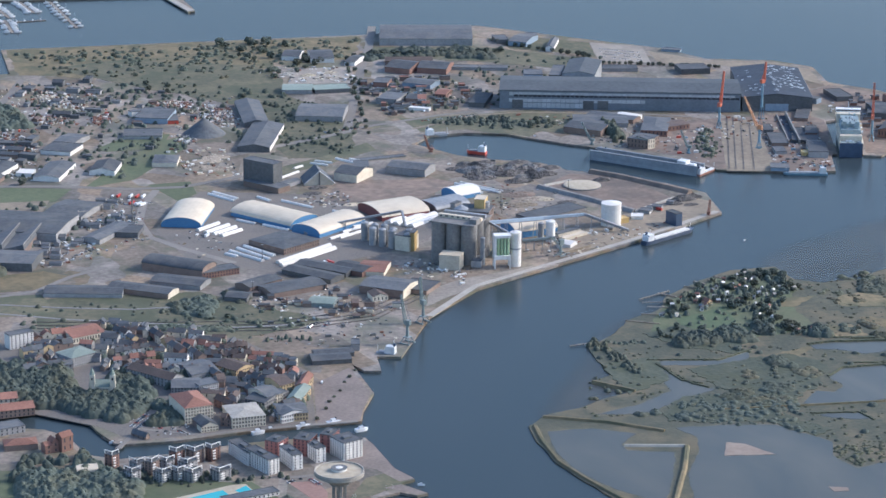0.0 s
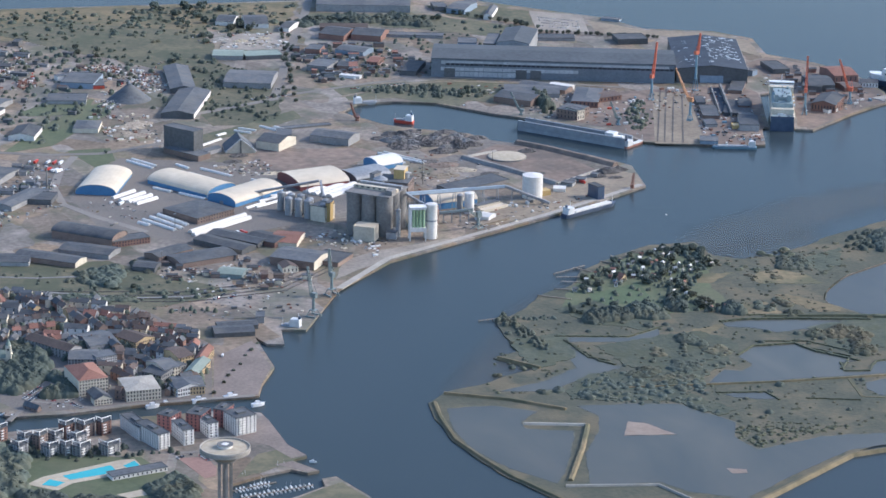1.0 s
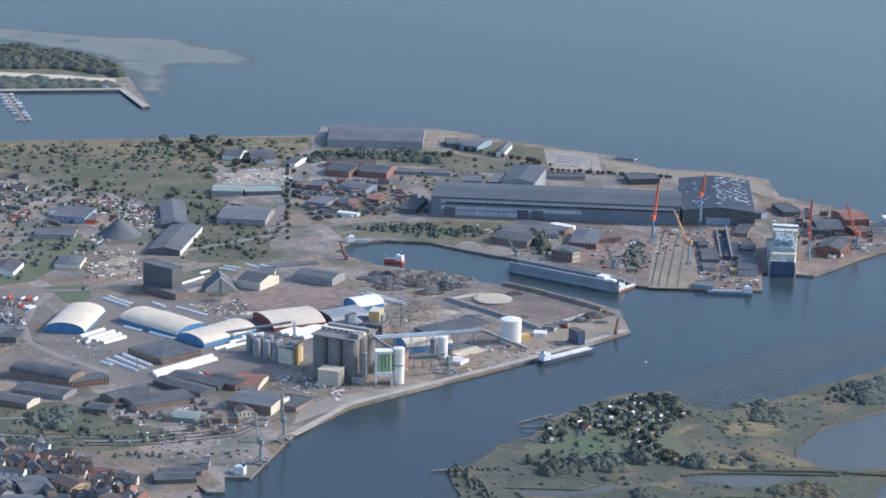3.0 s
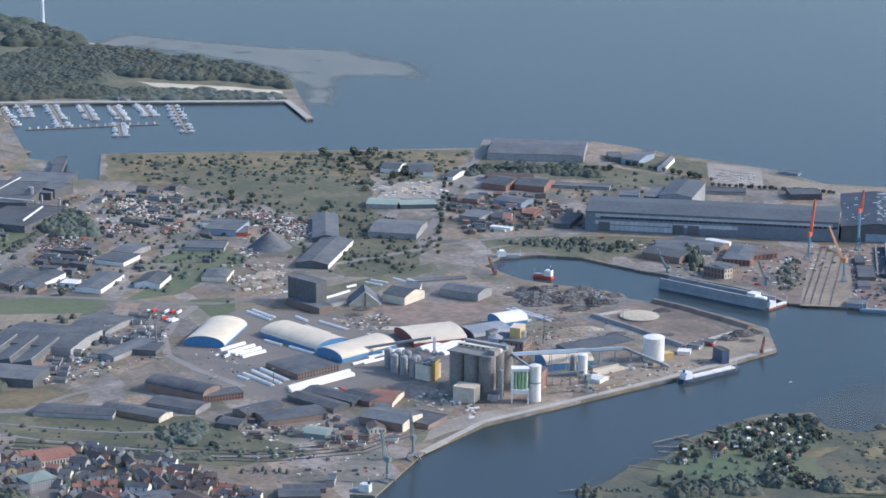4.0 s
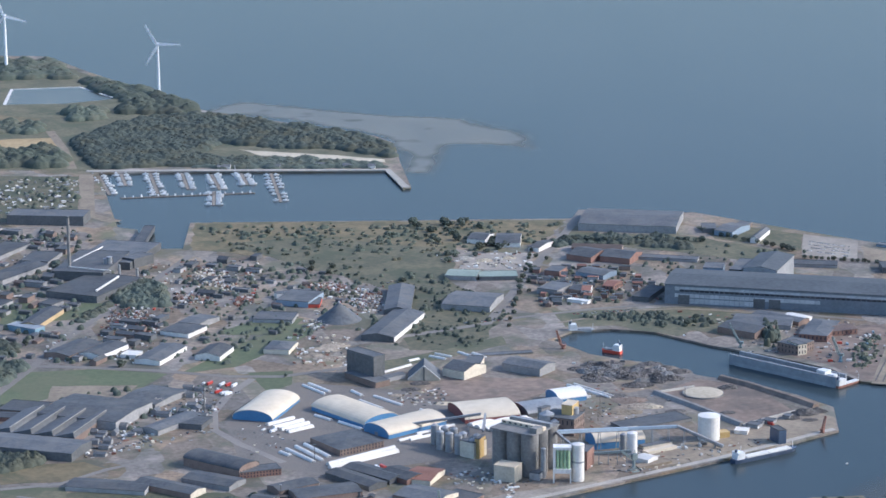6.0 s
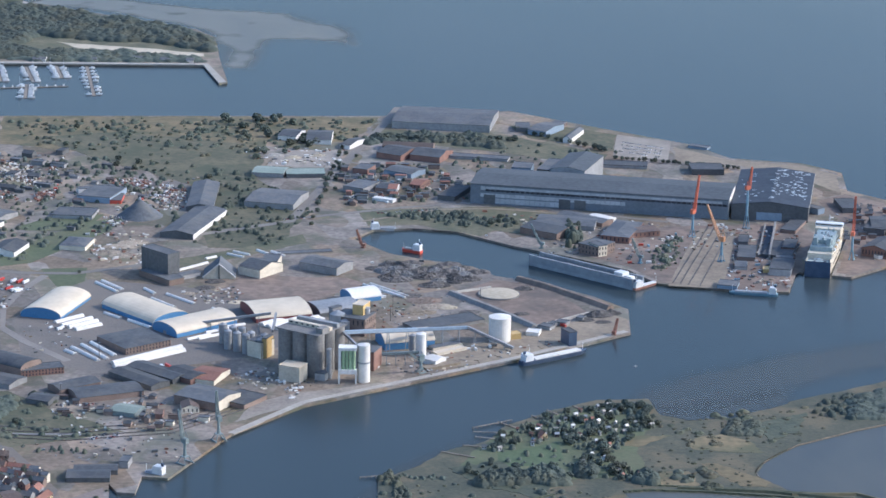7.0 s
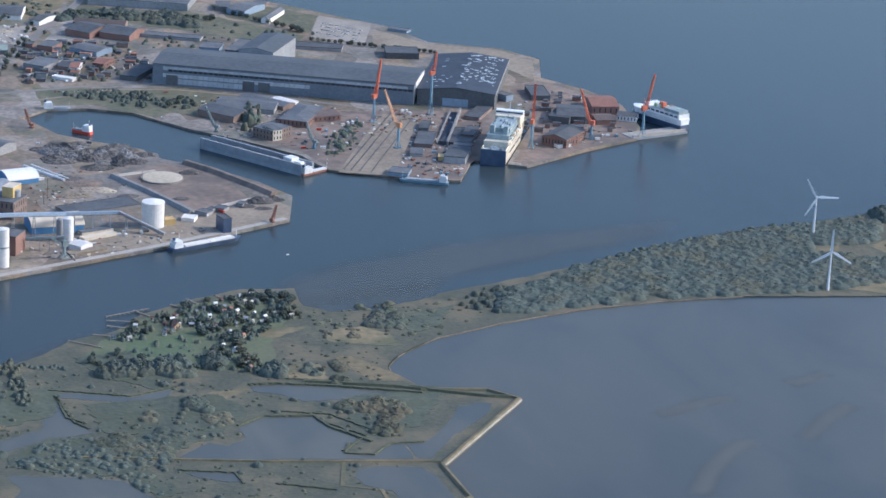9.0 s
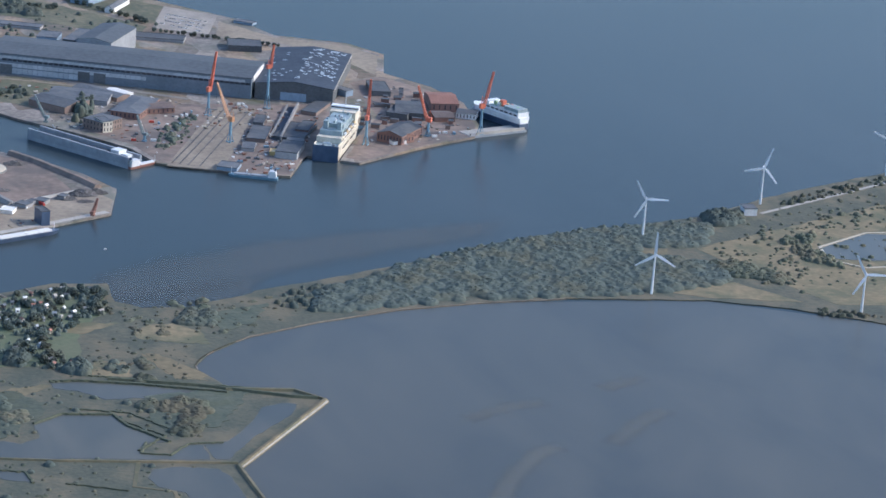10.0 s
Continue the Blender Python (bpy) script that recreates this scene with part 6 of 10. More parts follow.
for k, (p, r, h) in enumerate((((-20.1, 122.9), 9, 2.6), ((-10.7, 114.1), 9, 3.0), ((0.5, 119.6), 8, 2.6), ((6.9, 108.0), 7, 2.4), ((-25.7, 110.7), 8, 2.2), ((-10.2, 99.7), 8, 2.0), ((14.1, 119.4), 6, 1.8), ((-15.3, 137.6), 7, 2.0), ((2.9, 135.0), 6, 1.5), ((-32.2, 131.5), 6, 1.6))):
    heap(p, r, h, STEEL, "dark heap of scrap metal", 100 + k)
for k, (p, r, h) in enumerate((((54.7, 43.2), 7, 3.0), ((60.6, 45.2), 5, 2.4), ((47.4, 36.2), 4, 1.6), ((54.3, 32.8), 4, 1.0))):
    heap(p, r, h, STEEL, "dark scrap heap near the quay end", 120 + k)
for k, (p, r, h, mt) in enumerate((((-18.9, 75.6), 9, 1.2, COALGROUND), ((-25.4, 84.3), 7, 1.0, STEEL), ((-15.2, 65.8), 8, 1.0, RUBBLE), ((-24.1, 57.1), 8, 1.3, DIRT), ((-10.4, 63.1), 5, 1.0, SAND), ((-1.9, 54.9), 5, 1.3, STEEL), ((20.7, 49.3), 4, 1.2, STEEL), ((30.2, 89.0), 5, 2.0, STEEL))):
    heap(p, r, h, mt, "low heap of loose material", 130 + k)
for k in range(22):
    rnd = random.Random(700 + k)
    u, w = rnd.random(), rnd.random()
    a, b = Vector((-26.8, 142.2)).lerp(Vector((17.2, 121.9)), u), Vector((-33.6, 116.2)).lerp(Vector((7.2, 92.8)), u)
    p = a.lerp(b, w)
    heap(p[:], rnd.uniform(4, 8), rnd.uniform(1.4, 3.0), rnd.choice((STEEL, STEEL, STEEL, DARKCONC)), "jagged dark heap of mixed scrap", 170 + k, turn=rnd.uniform(0, 180))

# ---- shipyard ----
a, b = (34.3, 250.1), (158.1, 201.3)
m, l = site(a, b)
d = depth(a, b, (170.5, 234.6))
hall = thing("assembly_hall", m, "very long grey-blue shipyard hall with rows of windows", "hall")
r = part("roof", gable_roof(l, d, 10.32, 1.6, "x", 0.3, 0.3), HALLROOF, hall)
part("wall", gable_wall(l, d, 10.3, 1.55, "x"), HALLWALL, hall)
part("white_gable_panel", box(l + 0.01, d * 0.15, 3.0, l + 0.12, d * 0.9, 10.3), WHITEWALL, hall, "white panel on the gable end")
for k in range(int(l / 2.6)):
    if 0.05 < k * 2.6 / l < 0.99:
        pane(hall, 1.3 + k * 2.6, 0, 7.4, 2.3, 0.12, 1.2, "window", None)
BAND = mesh("band", box(-0.5, -0.5, -0.5, 0.5, 0.5, 0.5), PANEL)
for z in (5.2, 8.8):
    for k in range(int(l / 2.6)):
        if k * 2.6 / l < (0.97 if z > 8 else 0.6) and k > 1:
            pane(hall, 1.3 + k * 2.6, 0, z - 0.4, 2.45, 0.1, 1.9, "wall_panel", BAND)
for k in range(int(l / 2.6)):
    if k * 2.6 / l < 0.36 and k > 3:
        pane(hall, 1.3 + k * 2.6, 0, 2.0, 2.45, 0.1, 2.6, "wall_panel", BAND)
for x in (10.0, l * 0.37, l * 0.43):
    pane(hall, x, 0, 2.6, 6.0, 0.14, 5.0, "door", mesh("door_leaf", box(-0.5, -0.5, -0.5, 0.5, 0.5, 0.5), DARKSHEET))
H((63.6, 289.6), (73.5, 286.3), (76.6, 299.4), 8.6, BLUEGREY, GREYROOF, "blue-grey hall wing", roof="flat", category="hall")
H((75.9, 282.5), (81.9, 279.5), (89.4, 305.5), 9.0, DARKSHEET, GREYROOF, "dark recessed wing of the long hall", roof="flat", category="hall")
H((82.4, 278.2), (98.9, 269.5), (112.5, 305.9), 10.4, GREYSHEET, HALLROOF, "grey hall with a pale gable", roof="gable", rh=1.6, along="y", category="hall")
H((115.8, 320.6), (143.5, 312.4), (146.6, 323.1), 1.6, GREYWALL, DARKROOF, "long low grey shed", roof="flat")
H((164.6, 297.3), (182.0, 294.8), (186.5, 309.4), 3.0, DARKSHEET, DARKROOF, "dark store beside the trees", roof="flat")

# dark hall whose glazed roof is patched
a, b = (160.5, 204.0), (197.0, 191.0)
m, l = site(a, b)
d = depth(a, b, (224.0, 262.0))
old = thing("building_hall", m, "dark shipbuilding hall with a patched glazed roof", "hall")
part("wall", gable_wall(l, d, 7.6, 2.2, "y"), DARKSHEET, old)
r = part("roof", gable_roof(l, d, 7.62, 2.2, "y", 0.3, 0.25), GLAZED, old)
part("door", box(l * 0.33, -0.12, 0.2, l * 0.66, 0.0, 4.2), BLUEGREY, old, "pale blue-grey sliding door")
part("eaves_trim", beam((l + 0.4, 0, 7.4), (l + 0.4, d, 7.4), 0.3, 0.5), CONCRETE, old)
SKY = mesh("skylight", box(-0.5, -0.5, -0.5, 0.5, 0.5, 0.5), PALEGLASS)
rnd = random.Random(9)
for k in range(110):
    u, v = (rnd.uniform(0.5, 0.96), rnd.uniform(0.25, 0.97)) if k < 74 else (rnd.uniform(0.04, 0.96), rnd.uniform(0.05, 0.97))
    x, y = l * u, d * v
    z = 7.93 + 2.2 * (1 - abs(x - l / 2) / (l / 2))
    ob = new("skylight", SKY)
    ob.parent = r
    ob.matrix_basis = Matrix.Translation((x, y, z)) @ Matrix.Rotation(math.atan2(2.2, l / 2) * (-1 if x < l / 2 else 1), 4, "Y") @ Matrix.Diagonal((rnd.uniform(0.5, 2.6), rnd.uniform(0.4, 1.5), 0.06, 1))
for k in range(16):
    ob = new("eaves_light", SKY)
    ob.parent = r
    ob.matrix_basis = Matrix.Translation((l + 0.36, d * (k + 0.5) / 16, 7.0)) @ Matrix.Diagonal((0.16, d / 16 * 0.55, 0.7, 1))

# brick and timber workshops
H((47.9, 187.3), (63.1, 172.0), (71.9, 190.5), 3.2, BROWNWALL, DARKROOF, "brown brick workshop with a dark roof", roof="gable", rh=1.4, along="x")
H((57.5, 197.3), (85.3, 187.1), (93.2, 204.9), 2.2, GREYWALL, GREYROOF, "long grey workshop", roof="gable", rh=1.0, along="x")
H((72.2, 214.7), (91.1, 194.1), (94.7, 204.9), 2.0, BROWNWALL, GREYROOF, "long shed with a grey roof", roof="gable", rh=0.9, along="x")
H((86.9, 208.9), (94.4, 199.4), (97.9, 207.9), 2.0, WHITEWALL, WHITE, "white-roofed shed", roof="gable", rh=0.7, along="x")
H((84.3, 168.0), (97.0, 161.5), (118.0, 186.2), 3.2, BRICK, GREYROOF, "low red brick workshop", roof="hip", rh=1.2, storeys=1, bay=2.0)
H((100.0, 171.8), (116.2, 175.5), (118.4, 188.4), 2.4, BRICK, BROWNROOF, "long red brick range", roof="gable", rh=1.0, along="x", storeys=1, bay=2.2)
H((68.6, 148.7), (76.7, 139.7), (83.9, 152.3), 4.6, BROWNWALL, GREYROOF, "square workshop block", roof="flat", storeys=2, bay=1.8)
H((76.7, 139.7), (81.3, 141.3), (84.7, 152.2), 5.2, CREAMWALL, GREYROOF, "cream gable block", roof="flat", storeys=2, bay=1.6)
H((204.4, 127.4), (214.4, 119.3), (227.0, 138.6), 4.2, BRICK, DARKROOF, "brick store with a dark roof", roof="gable", rh=1.8, along="y", storeys=1)
H((214.8, 122.3), (222.0, 125.6), (228.3, 138.5), 3.2, BRICK, REDROOF, "red brick gabled house", roof="gable", rh=1.2, along="y", storeys=1)
H((210.6, 119.7), (217.5, 122.0), (219.6, 126.9), 1.8, WHITEWALL, GREYROOF, "white quay hut", roof="flat")
H((222.3, 165.7), (235.8, 162.2), (244.8, 183.3), 3.6, DARKSHEET, DARKROOF, "dark workshop", roof="gable", rh=1.2, along="x")
H((244.4, 180.1), (258.2, 178.9), (267.8, 200.5), 4.0, BRICK, REDROOF, "broad red brick hall", roof="gable", rh=1.6, along="x", storeys=1, bay=2.5)
H((241.2, 160.7), (251.5, 160.8), (257.0, 173.3), 2.2, BRICK, BROWNROOF, "low red brick building", roof="gable", rh=0.9, along="x")
H((253.8, 168.2), (262.8, 164.1), (267.4, 172.4), 2.6, WHITEWALL, DARKROOF, "white-trimmed building with a dark roof", roof="gable", rh=1.0, along="x", storeys=1)
H((177.7, 174.1), (184.2, 170.3), (192.6, 192.6), 1.6, BROWNWALL, DARKROOF, "brick workshop by the dry dock", roof="flat")
H((155.2, 130.1), (167.5, 123.8), (177.7, 150.6), 1.4, DARKSHEET, DARKROOF, "dark low workshop", roof="flat")
H((149.7, 98.8), (159.1, 95.0), (167.0, 113.8), 3.2, GREYWALL, DARKROOF, "grey dockside store", roof="flat")
H((148.0, 102.9), (153.2, 101.4), (155.2, 107.1), 1.6, YELLOW, YELLOW, "yellow container store", roof="flat", category="container", name="container")
H((119.3, 80.0), (127.7, 76.3), (131.4, 85.3), 1.6, BLUEGREY, GREYROOF, "blue-grey quay shed", roof="flat")
H((207.1, 206.0), (211.5, 209.0), (218.8, 228.1), 3.0, BLUEGREY, GREYROOF, "blue-grey shed", roof="flat")

# halls and works inland
H((20.7, 426.9), (74.7, 409.2), (89.7, 448.6), 4.2, GREYSHEET, GREYROOF, "large grey warehouse with rooflights", roof="gable", rh=1.6, along="x", category="warehouse", name="warehouse")
H((1.1, 355.3), (12.9, 344.6), (19.7, 367.6), 3.2, BRICK, DARKROOF, "brick hall with a lit gable", roof="gable", rh=2.0, along="x")
H((18.4, 347.7), (33.4, 338.3), (39.5, 357.5), 3.2, BRICK, DARKROOF, "brick hall with a dark roof", roof="gable", rh=2.0, along="x")
H((7.0, 372.4), (34.0, 364.8), (36.9, 376.0), 2.6, BROWNWALL, BROWNROOF, "long brown hall", roof="gable", rh=1.3, along="x")
H((36.0, 351.3), (71.1, 337.6), (72.5, 345.4), 1.4, GREYWALL, GREYROOF, "long conveyor-like shed", roof="flat")
H((-71.5, 319.0), (-55.4, 313.6), (-52.8, 328.3), 2.4, GREYWALL, GREENROOF, "long shed with a pale green roof", roof="gable", rh=0.9, along="x")
H((-53.6, 313.3), (-33.0, 311.9), (-31.0, 324.3), 2.2, DARKSHEET, GREENROOF, "long open shed with a green roof", roof="flat")
H((-82.1, 254.7), (-58.2, 244.6), (-48.8, 272.1), 3.0, GREYWALL, GREYROOF, "wide grey warehouse with a white gable", roof="gable", rh=1.4, along="x")
H((-47.8, 403.9), (-38.2, 399.3), (-33.3, 416.9), 2.6, WHITEWALL, DARKROOF, "dark-roofed shed with a white gable", roof="gable", rh=1.4, along="x")
H((-33.4, 391.5), (-19.6, 388.8), (-14.3, 413.2), 2.6, WHITEWALL, DARKROOF, "dark-roofed shed with a cream gable", roof="gable", rh=1.6, along="x")
H((-16.0, 379.9), (-10.9, 376.1), (-5.2, 397.2), 2.2, WHITEWALL, DARKROOF, "small dark-roofed shed with a white gable", roof="gable", rh=1.2, along="x")
H((-27.7, 281.0), (-18.1, 273.8), (-12.8, 292.1), 3.0, GREYWALL, GREYROOF, "grey industrial unit", roof="flat")
H((-17.0, 321.2), (-9.7, 317.0), (-6.2, 329.6), 2.6, BRICK, GREYROOF, "red brick unit", roof="flat")
H((-0.7, 316.3), (12.2, 304.5), (16.5, 319.7), 2.6, BLUEGREY, GREYROOF, "blue-grey industrial unit", roof="gable", rh=0.9, along="x")
H((7.8, 283.7), (13.1, 280.2), (17.9, 293.2), 2.4, BRICK, REDROOF, "red house", roof="gable", rh=1.2, along="x", storeys=1)
H((-5.0, 275.5), (-0.5, 274.1), (2.9, 285.6), 2.2, WHITEWALL, REDROOF, "white house with a red roof", roof="gable", rh=1.2, along="x", storeys=1)
H((-11.0, 279.3), (-5.0, 275.5), (-2.0, 289.0), 2.2, BROWNWALL, DARKROOF, "brown house", roof="gable", rh=1.2, along="x")
H((18.6, 257.9), (26.6, 253.3), (33.7, 280.0), 2.4, DARKSHEET, DARKROOF, "dark storage shed", roof="flat")
H((-15.1, 261.1), (-5.6, 254.2), (-4.7, 258.7), 1.3, WHITEWALL, WHITE, "long white trailer", roof="flat", category="trailer", name="trailer")
H((95.7, 403.0), (104.7, 395.7), (114.8, 417.4), 3.0, BLUEGREY, GREYROOF, "blue-grey shore building", roof="gable", rh=1.2, along="x")
H((90.4, 409.7), (98.3, 408.4), (102.6, 422.5), 2.4, DARKSHEET, GREYROOF, "dark shore shed", roof="flat")
H((111.5, 380.4), (115.6, 378.2), (124.0, 404.2), 2.6, WHITEWALL, GREYROOF, "white shed with a grey roof", roof="gable", rh=1.2, along="y")
H((107.9, 412.6), (114.4, 408.7), (119.0, 425.7), 2.2, BROWNWALL, GREYROOF, "brown shore house", roof="flat", storeys=1)
H((179.3, 360.8), (188.3, 353.7), (190.2, 359.1), 1.2, BLUEGREY, GREYROOF, "low blue-grey jetty shed", roof="flat")


# ---- cranes ----
def slew_crane(p, leg, cab, jib, tilt, turn, low, high, label, gantry=2.2):
    """A rail crane: portal, tower, machinery house, lattice jib and back stay."""
    t = thing("harbour_crane", pose(p[0], p[1], LAND, 0, 0, turn), label, "crane", "shipyard cranes")
    g2 = gantry / 2
    for x in (-g2, g2):
        for y in (-g2, g2):
            part("leg", beam((x, y, 0), (x * 0.45, y * 0.45, leg * 0.35), 0.28), low, t)
    for s in (-1, 1):
        part("bogie", box(-g2 - 0.3, s * g2 - 0.25, 0, g2 + 0.3, s * g2 + 0.25, 0.5), low, t)
    part("tower", join(cyl(0, 0, leg * 0.33, leg, 0.7, 0.55, 10), box(-g2 * 0.6, -g2 * 0.6, leg * 0.33, g2 * 0.6, g2 * 0.6, leg * 0.33 + 0.3)), low, t)
    hs = part("machinery_house", box(-1.4, -0.8, leg, 1.0, 0.8, leg + cab), high, t)
    part("cab_window", box(1.0, -0.5, leg + 0.3, 1.06, 0.5, leg + cab * 0.7), GLASS, hs)
    mast = (-0.4, 0, leg + cab + jib * 0.22)
    for s in (-0.5, 0.5):
        part("mast", beam((-1.2 if s < 0 else 0.5, s, leg + cab), mast, 0.18), high, t)
    ja, jb = Vector((0.9, 0, leg + 0.6)), Vector((0.9 + jib * math.cos(radians(tilt)), 0, leg + 0.6 + jib * math.sin(radians(tilt))))
    chord, up = [], Vector((-math.sin(radians(tilt)), 0, math.cos(radians(tilt))))
    for s in (-1, 1):
        for k in (-1, 1):
            chord.append(beam(ja + Vector((0, 0.55 * s, 0)) + up * 0.4 * k, jb + Vector((0, 0.3 * s, 0)) + up * 0.2 * k, 0.3))
    n = max(5, int(jib / 1.3))
    for i in range(n):
        q0, q1 = ja.lerp(jb, i / n), ja.lerp(jb, (i + 1) / n)
        w = 0.45 - 0.33 * i / n
        chord.append(beam(q0 + Vector((0, -w, 0)), q1 + Vector((0, w, 0)), 0.16))
        chord.append(beam(q0 - up * w * 0.7, q1 + up * w * 0.7, 0.16))
    part("jib", join(*chord), high, t, "lattice jib")
    part("stay", beam(mast, jb, 0.07), STEEL, t)
    part("hoist_rope", beam(jb, (jb.x, jb.y, max(1.0, jb.z - jib * 0.45)), 0.05), STEEL, t)
    return t


slew_crane((131.5, 170.9), 12.0, 2.2, 18.5, 80, 40, CRANEBLUE, CRANERED, "tall rail crane with a blue tower and a raised red jib")
slew_crane((133.7, 125.1), 10.0, 2.4, 18.0, 62, 130, CRANEBLUE, CRANEYELLOW, "rail crane with a blue tower and a faded yellow jib")
slew_crane((162.9, 184.2), 20.0, 2.0, 11.0, 84, 20, CRANEBLUE, CRANERED, "slender tall blue tower crane with a red top")
slew_crane((197.4, 120.9), 12.0, 2.2, 18.5, 86, 60, CRANEBLUE, CRANERED, "rail crane with a blue tower and an upright red jib")
slew_crane((231.4, 136.1), 7.0, 2.2, 17.0, 70, 140, CRANEBLUE, CRANERED, "rail crane with a blue base and a leaning red jib")
slew_crane((258.2, 138.8), 13.0, 2.4, 17.5, 76, 20, CRANEBLUE, CRANERED, "pier-end rail crane with a pale tower and red jib")
slew_crane((-144.0, -128.5), 8.0, 2.0, 12.0, 80, 130, CRANEGREY, CRANEGREY, "old grey quay crane with a raised jib", 4.4)
slew_crane((-129.0, -104.2), 8.0, 2.0, 11.0, 84, 110, CRANEGREY, CRANEGREY, "old grey-green quay crane", 4.4)
slew_crane((52.7, 158.3), 2.0, 1.2, 10.5, 62, 150, CRANEGREY, CRANEGREY, "small dock crane with a pale jib", 1.4)
slew_crane((94.0, 126.0), 3.0, 1.2, 9.0, 66, 140, CRANEBLUE, CRANEGREY, "small dock crane with a thin jib", 1.4)
slew_crane((-37.8, -29.0), 5.0, 2.6, 7.0, 38, 200, CRANEGREY, CRANEGREY, "grey quay unloader with a short jib", 3.0)
slew_crane((54.7, 13.3), 1.0, 1.0, 6.0, 50, 60, RUST, RUST, "rusty scrap grab crane", 1.2)
slew_crane((-33.3, 169.1), 1.2, 1.0, 7.5, 70, 150, RUST, RUST, "small rusty crawler crane", 1.4)


# ---- ships ----
def hull(l, w, h, bow=0.16, stern=0.05, z0=-0.8):
    """A ship's hull, bow towards +x, with a raked stem and rounded stern."""
    n = 16
    sec = []
    for i in range(n + 1):
        u = i / n
        k = 1.0
        if u > 1 - bow:
            k = max(0.02, 1 - ((u - 1 + bow) / bow) ** 2)
        if u < stern:
            k = 0.8 + 0.2 * u / stern
        sec.append((u * l, k * w / 2))
    v, f = [], []
    for x, y in sec:
        rake = 0.04 * l * max(0, (x / l - 1 + bow) / bow)
        v += [(x - rake, -y * 0.8, z0), (x, -y, h), (x, y, h), (x - rake, y * 0.8, z0)]
    for i in range(n):
        for k in range(3):
            f.append((4 * i + k, 4 * (i + 1) + k, 4 * (i + 1) + k + 1, 4 * i + k + 1))
    f += [(3, 2, 1, 0), tuple(4 * n + k for k in range(4))]
    return v, f


def coaster(a, b, w, h, label, colour, bridge=0.12, covers=3, cover=WHITE, name="cargo_ship"):
    m, l = site(a, b, 0)
    t = thing(name, m, label, "ship")
    part("hull", hull(l, w, h), colour, t)
    br = part("bridge", join(box(l * 0.03, -w * 0.4, h, l * (0.03 + bridge), w * 0.4, h + 2.0), box(l * 0.04, -w * 0.46, h + 2.0, l * (0.03 + bridge * 0.9), w * 0.46, h + 3.0)), SHIPWHITE, t, "white deckhouse")
    part("bridge_window", box(l * (0.03 + bridge * 0.9), -w * 0.42, h + 2.2, l * (0.03 + bridge * 0.9) + 0.06, w * 0.42, h + 2.7), GLASS, br)
    part("funnel", box(l * 0.035, -0.4, h + 3.0, l * 0.035 + 0.9, 0.4, h + 4.2), SHIPBLUE, br)
    part("mast", beam((l * 0.12, 0, h + 3), (l * 0.12, 0, h + 5.5), 0.12), SHIPWHITE, t)
    part("foremast", beam((l * 0.93, 0, h), (l * 0.93, 0, h + 3.0), 0.12), SHIPWHITE, t)
    x0, x1 = l * (0.06 + bridge), l * 0.88
    for k in range(covers):
        c0, c1 = x0 + (x1 - x0) * k / covers + 0.2, x0 + (x1 - x0) * (k + 1) / covers - 0.2
        part("hatch_cover", box(c0, -w * 0.36, h - 0.1, c1, w * 0.36, h + 0.55), cover, t)
    return t


coaster((6.3, -21.7), (38.2, -6.3), 4.6, 1.7, "small coaster with a dark blue hull and white hatch covers", SHIPBLUE, covers=2)
coaster((-6.4, 158.5), (-14.7, 165.4), 3.6, 1.5, "red and white tug beside the scrap quay", SHIPRED, bridge=0.35, covers=1, cover=GREYSHEET, name="tugboat")
coaster((-24.6, 203.8), (-11.2, 203.9), 3.6, 1.2, "grey fishing vessel moored in the basin", SHIPGREY, bridge=0.3, covers=1, cover=GREYSHEET, name="fishing_vessel")
coaster((144.6, 66.9), (123.4, 74.6), 3.6, 1.2, "low blue work barge at the slipway", CRANEBLUE, bridge=0.15, covers=2, cover=GREYSHEET, name="barge")
coaster((-152.6, -140.1), (-159.4, -135.0), 3.4, 1.2, "grey harbour launch at the quay", SHIPGREY, bridge=0.5, covers=1, cover=GREYSHEET, name="launch")

# floating dock
a, b = (41.1, 132.7), (80.1, 84.6)
m, l = site(a, b, 0)
dock = thing("floating_dock", m, "long grey floating dock with high side walls", "dock")
part("pontoon", box(0, 0, -0.6, l, 9.0, 1.6), SHIPGREY, dock)
part("dock_floor", box(0.2, 1.2, 1.6, l - 0.2, 7.8, 1.75), STEEL, dock, "rusty dark dock floor")
part("side_wall", box(0, 0, 1.6, l, 1.2, 5.0), SHIPGREY, dock)
part("side_wall", box(0, 7.8, 1.6, l, 9.0, 5.0), SHIPGREY, dock)
part("deck_gear", join(*[box(l * u, 2.5, 1.6, l * u + 3.0, 6.5, 1.6 + hh) for u, hh in ((0.1, 1.2), (0.3, 2.2), (0.5, 1.0), (0.66, 2.0))]), DARKSHEET, dock)
part("deckhouse", box(l * 0.8, 2.0, 1.6, l * 0.88, 7.0, 6.2), SHIPWHITE, dock)
part("deckhouse", box(l * 0.88, 3.0, 1.6, l * 0.95, 6.0, 5.0), SHIPWHITE, dock)
part("walkway", box(0, 0.1, 5.0, l, 1.1, 5.15), GREYSHEET, dock)
coaster((80.6, 84.5), (94.7, 94.4), 3.0, 1.0, "rusty brown work boat", RUST, bridge=0.3, covers=1, cover=SHIPWHITE, name="work_boat")

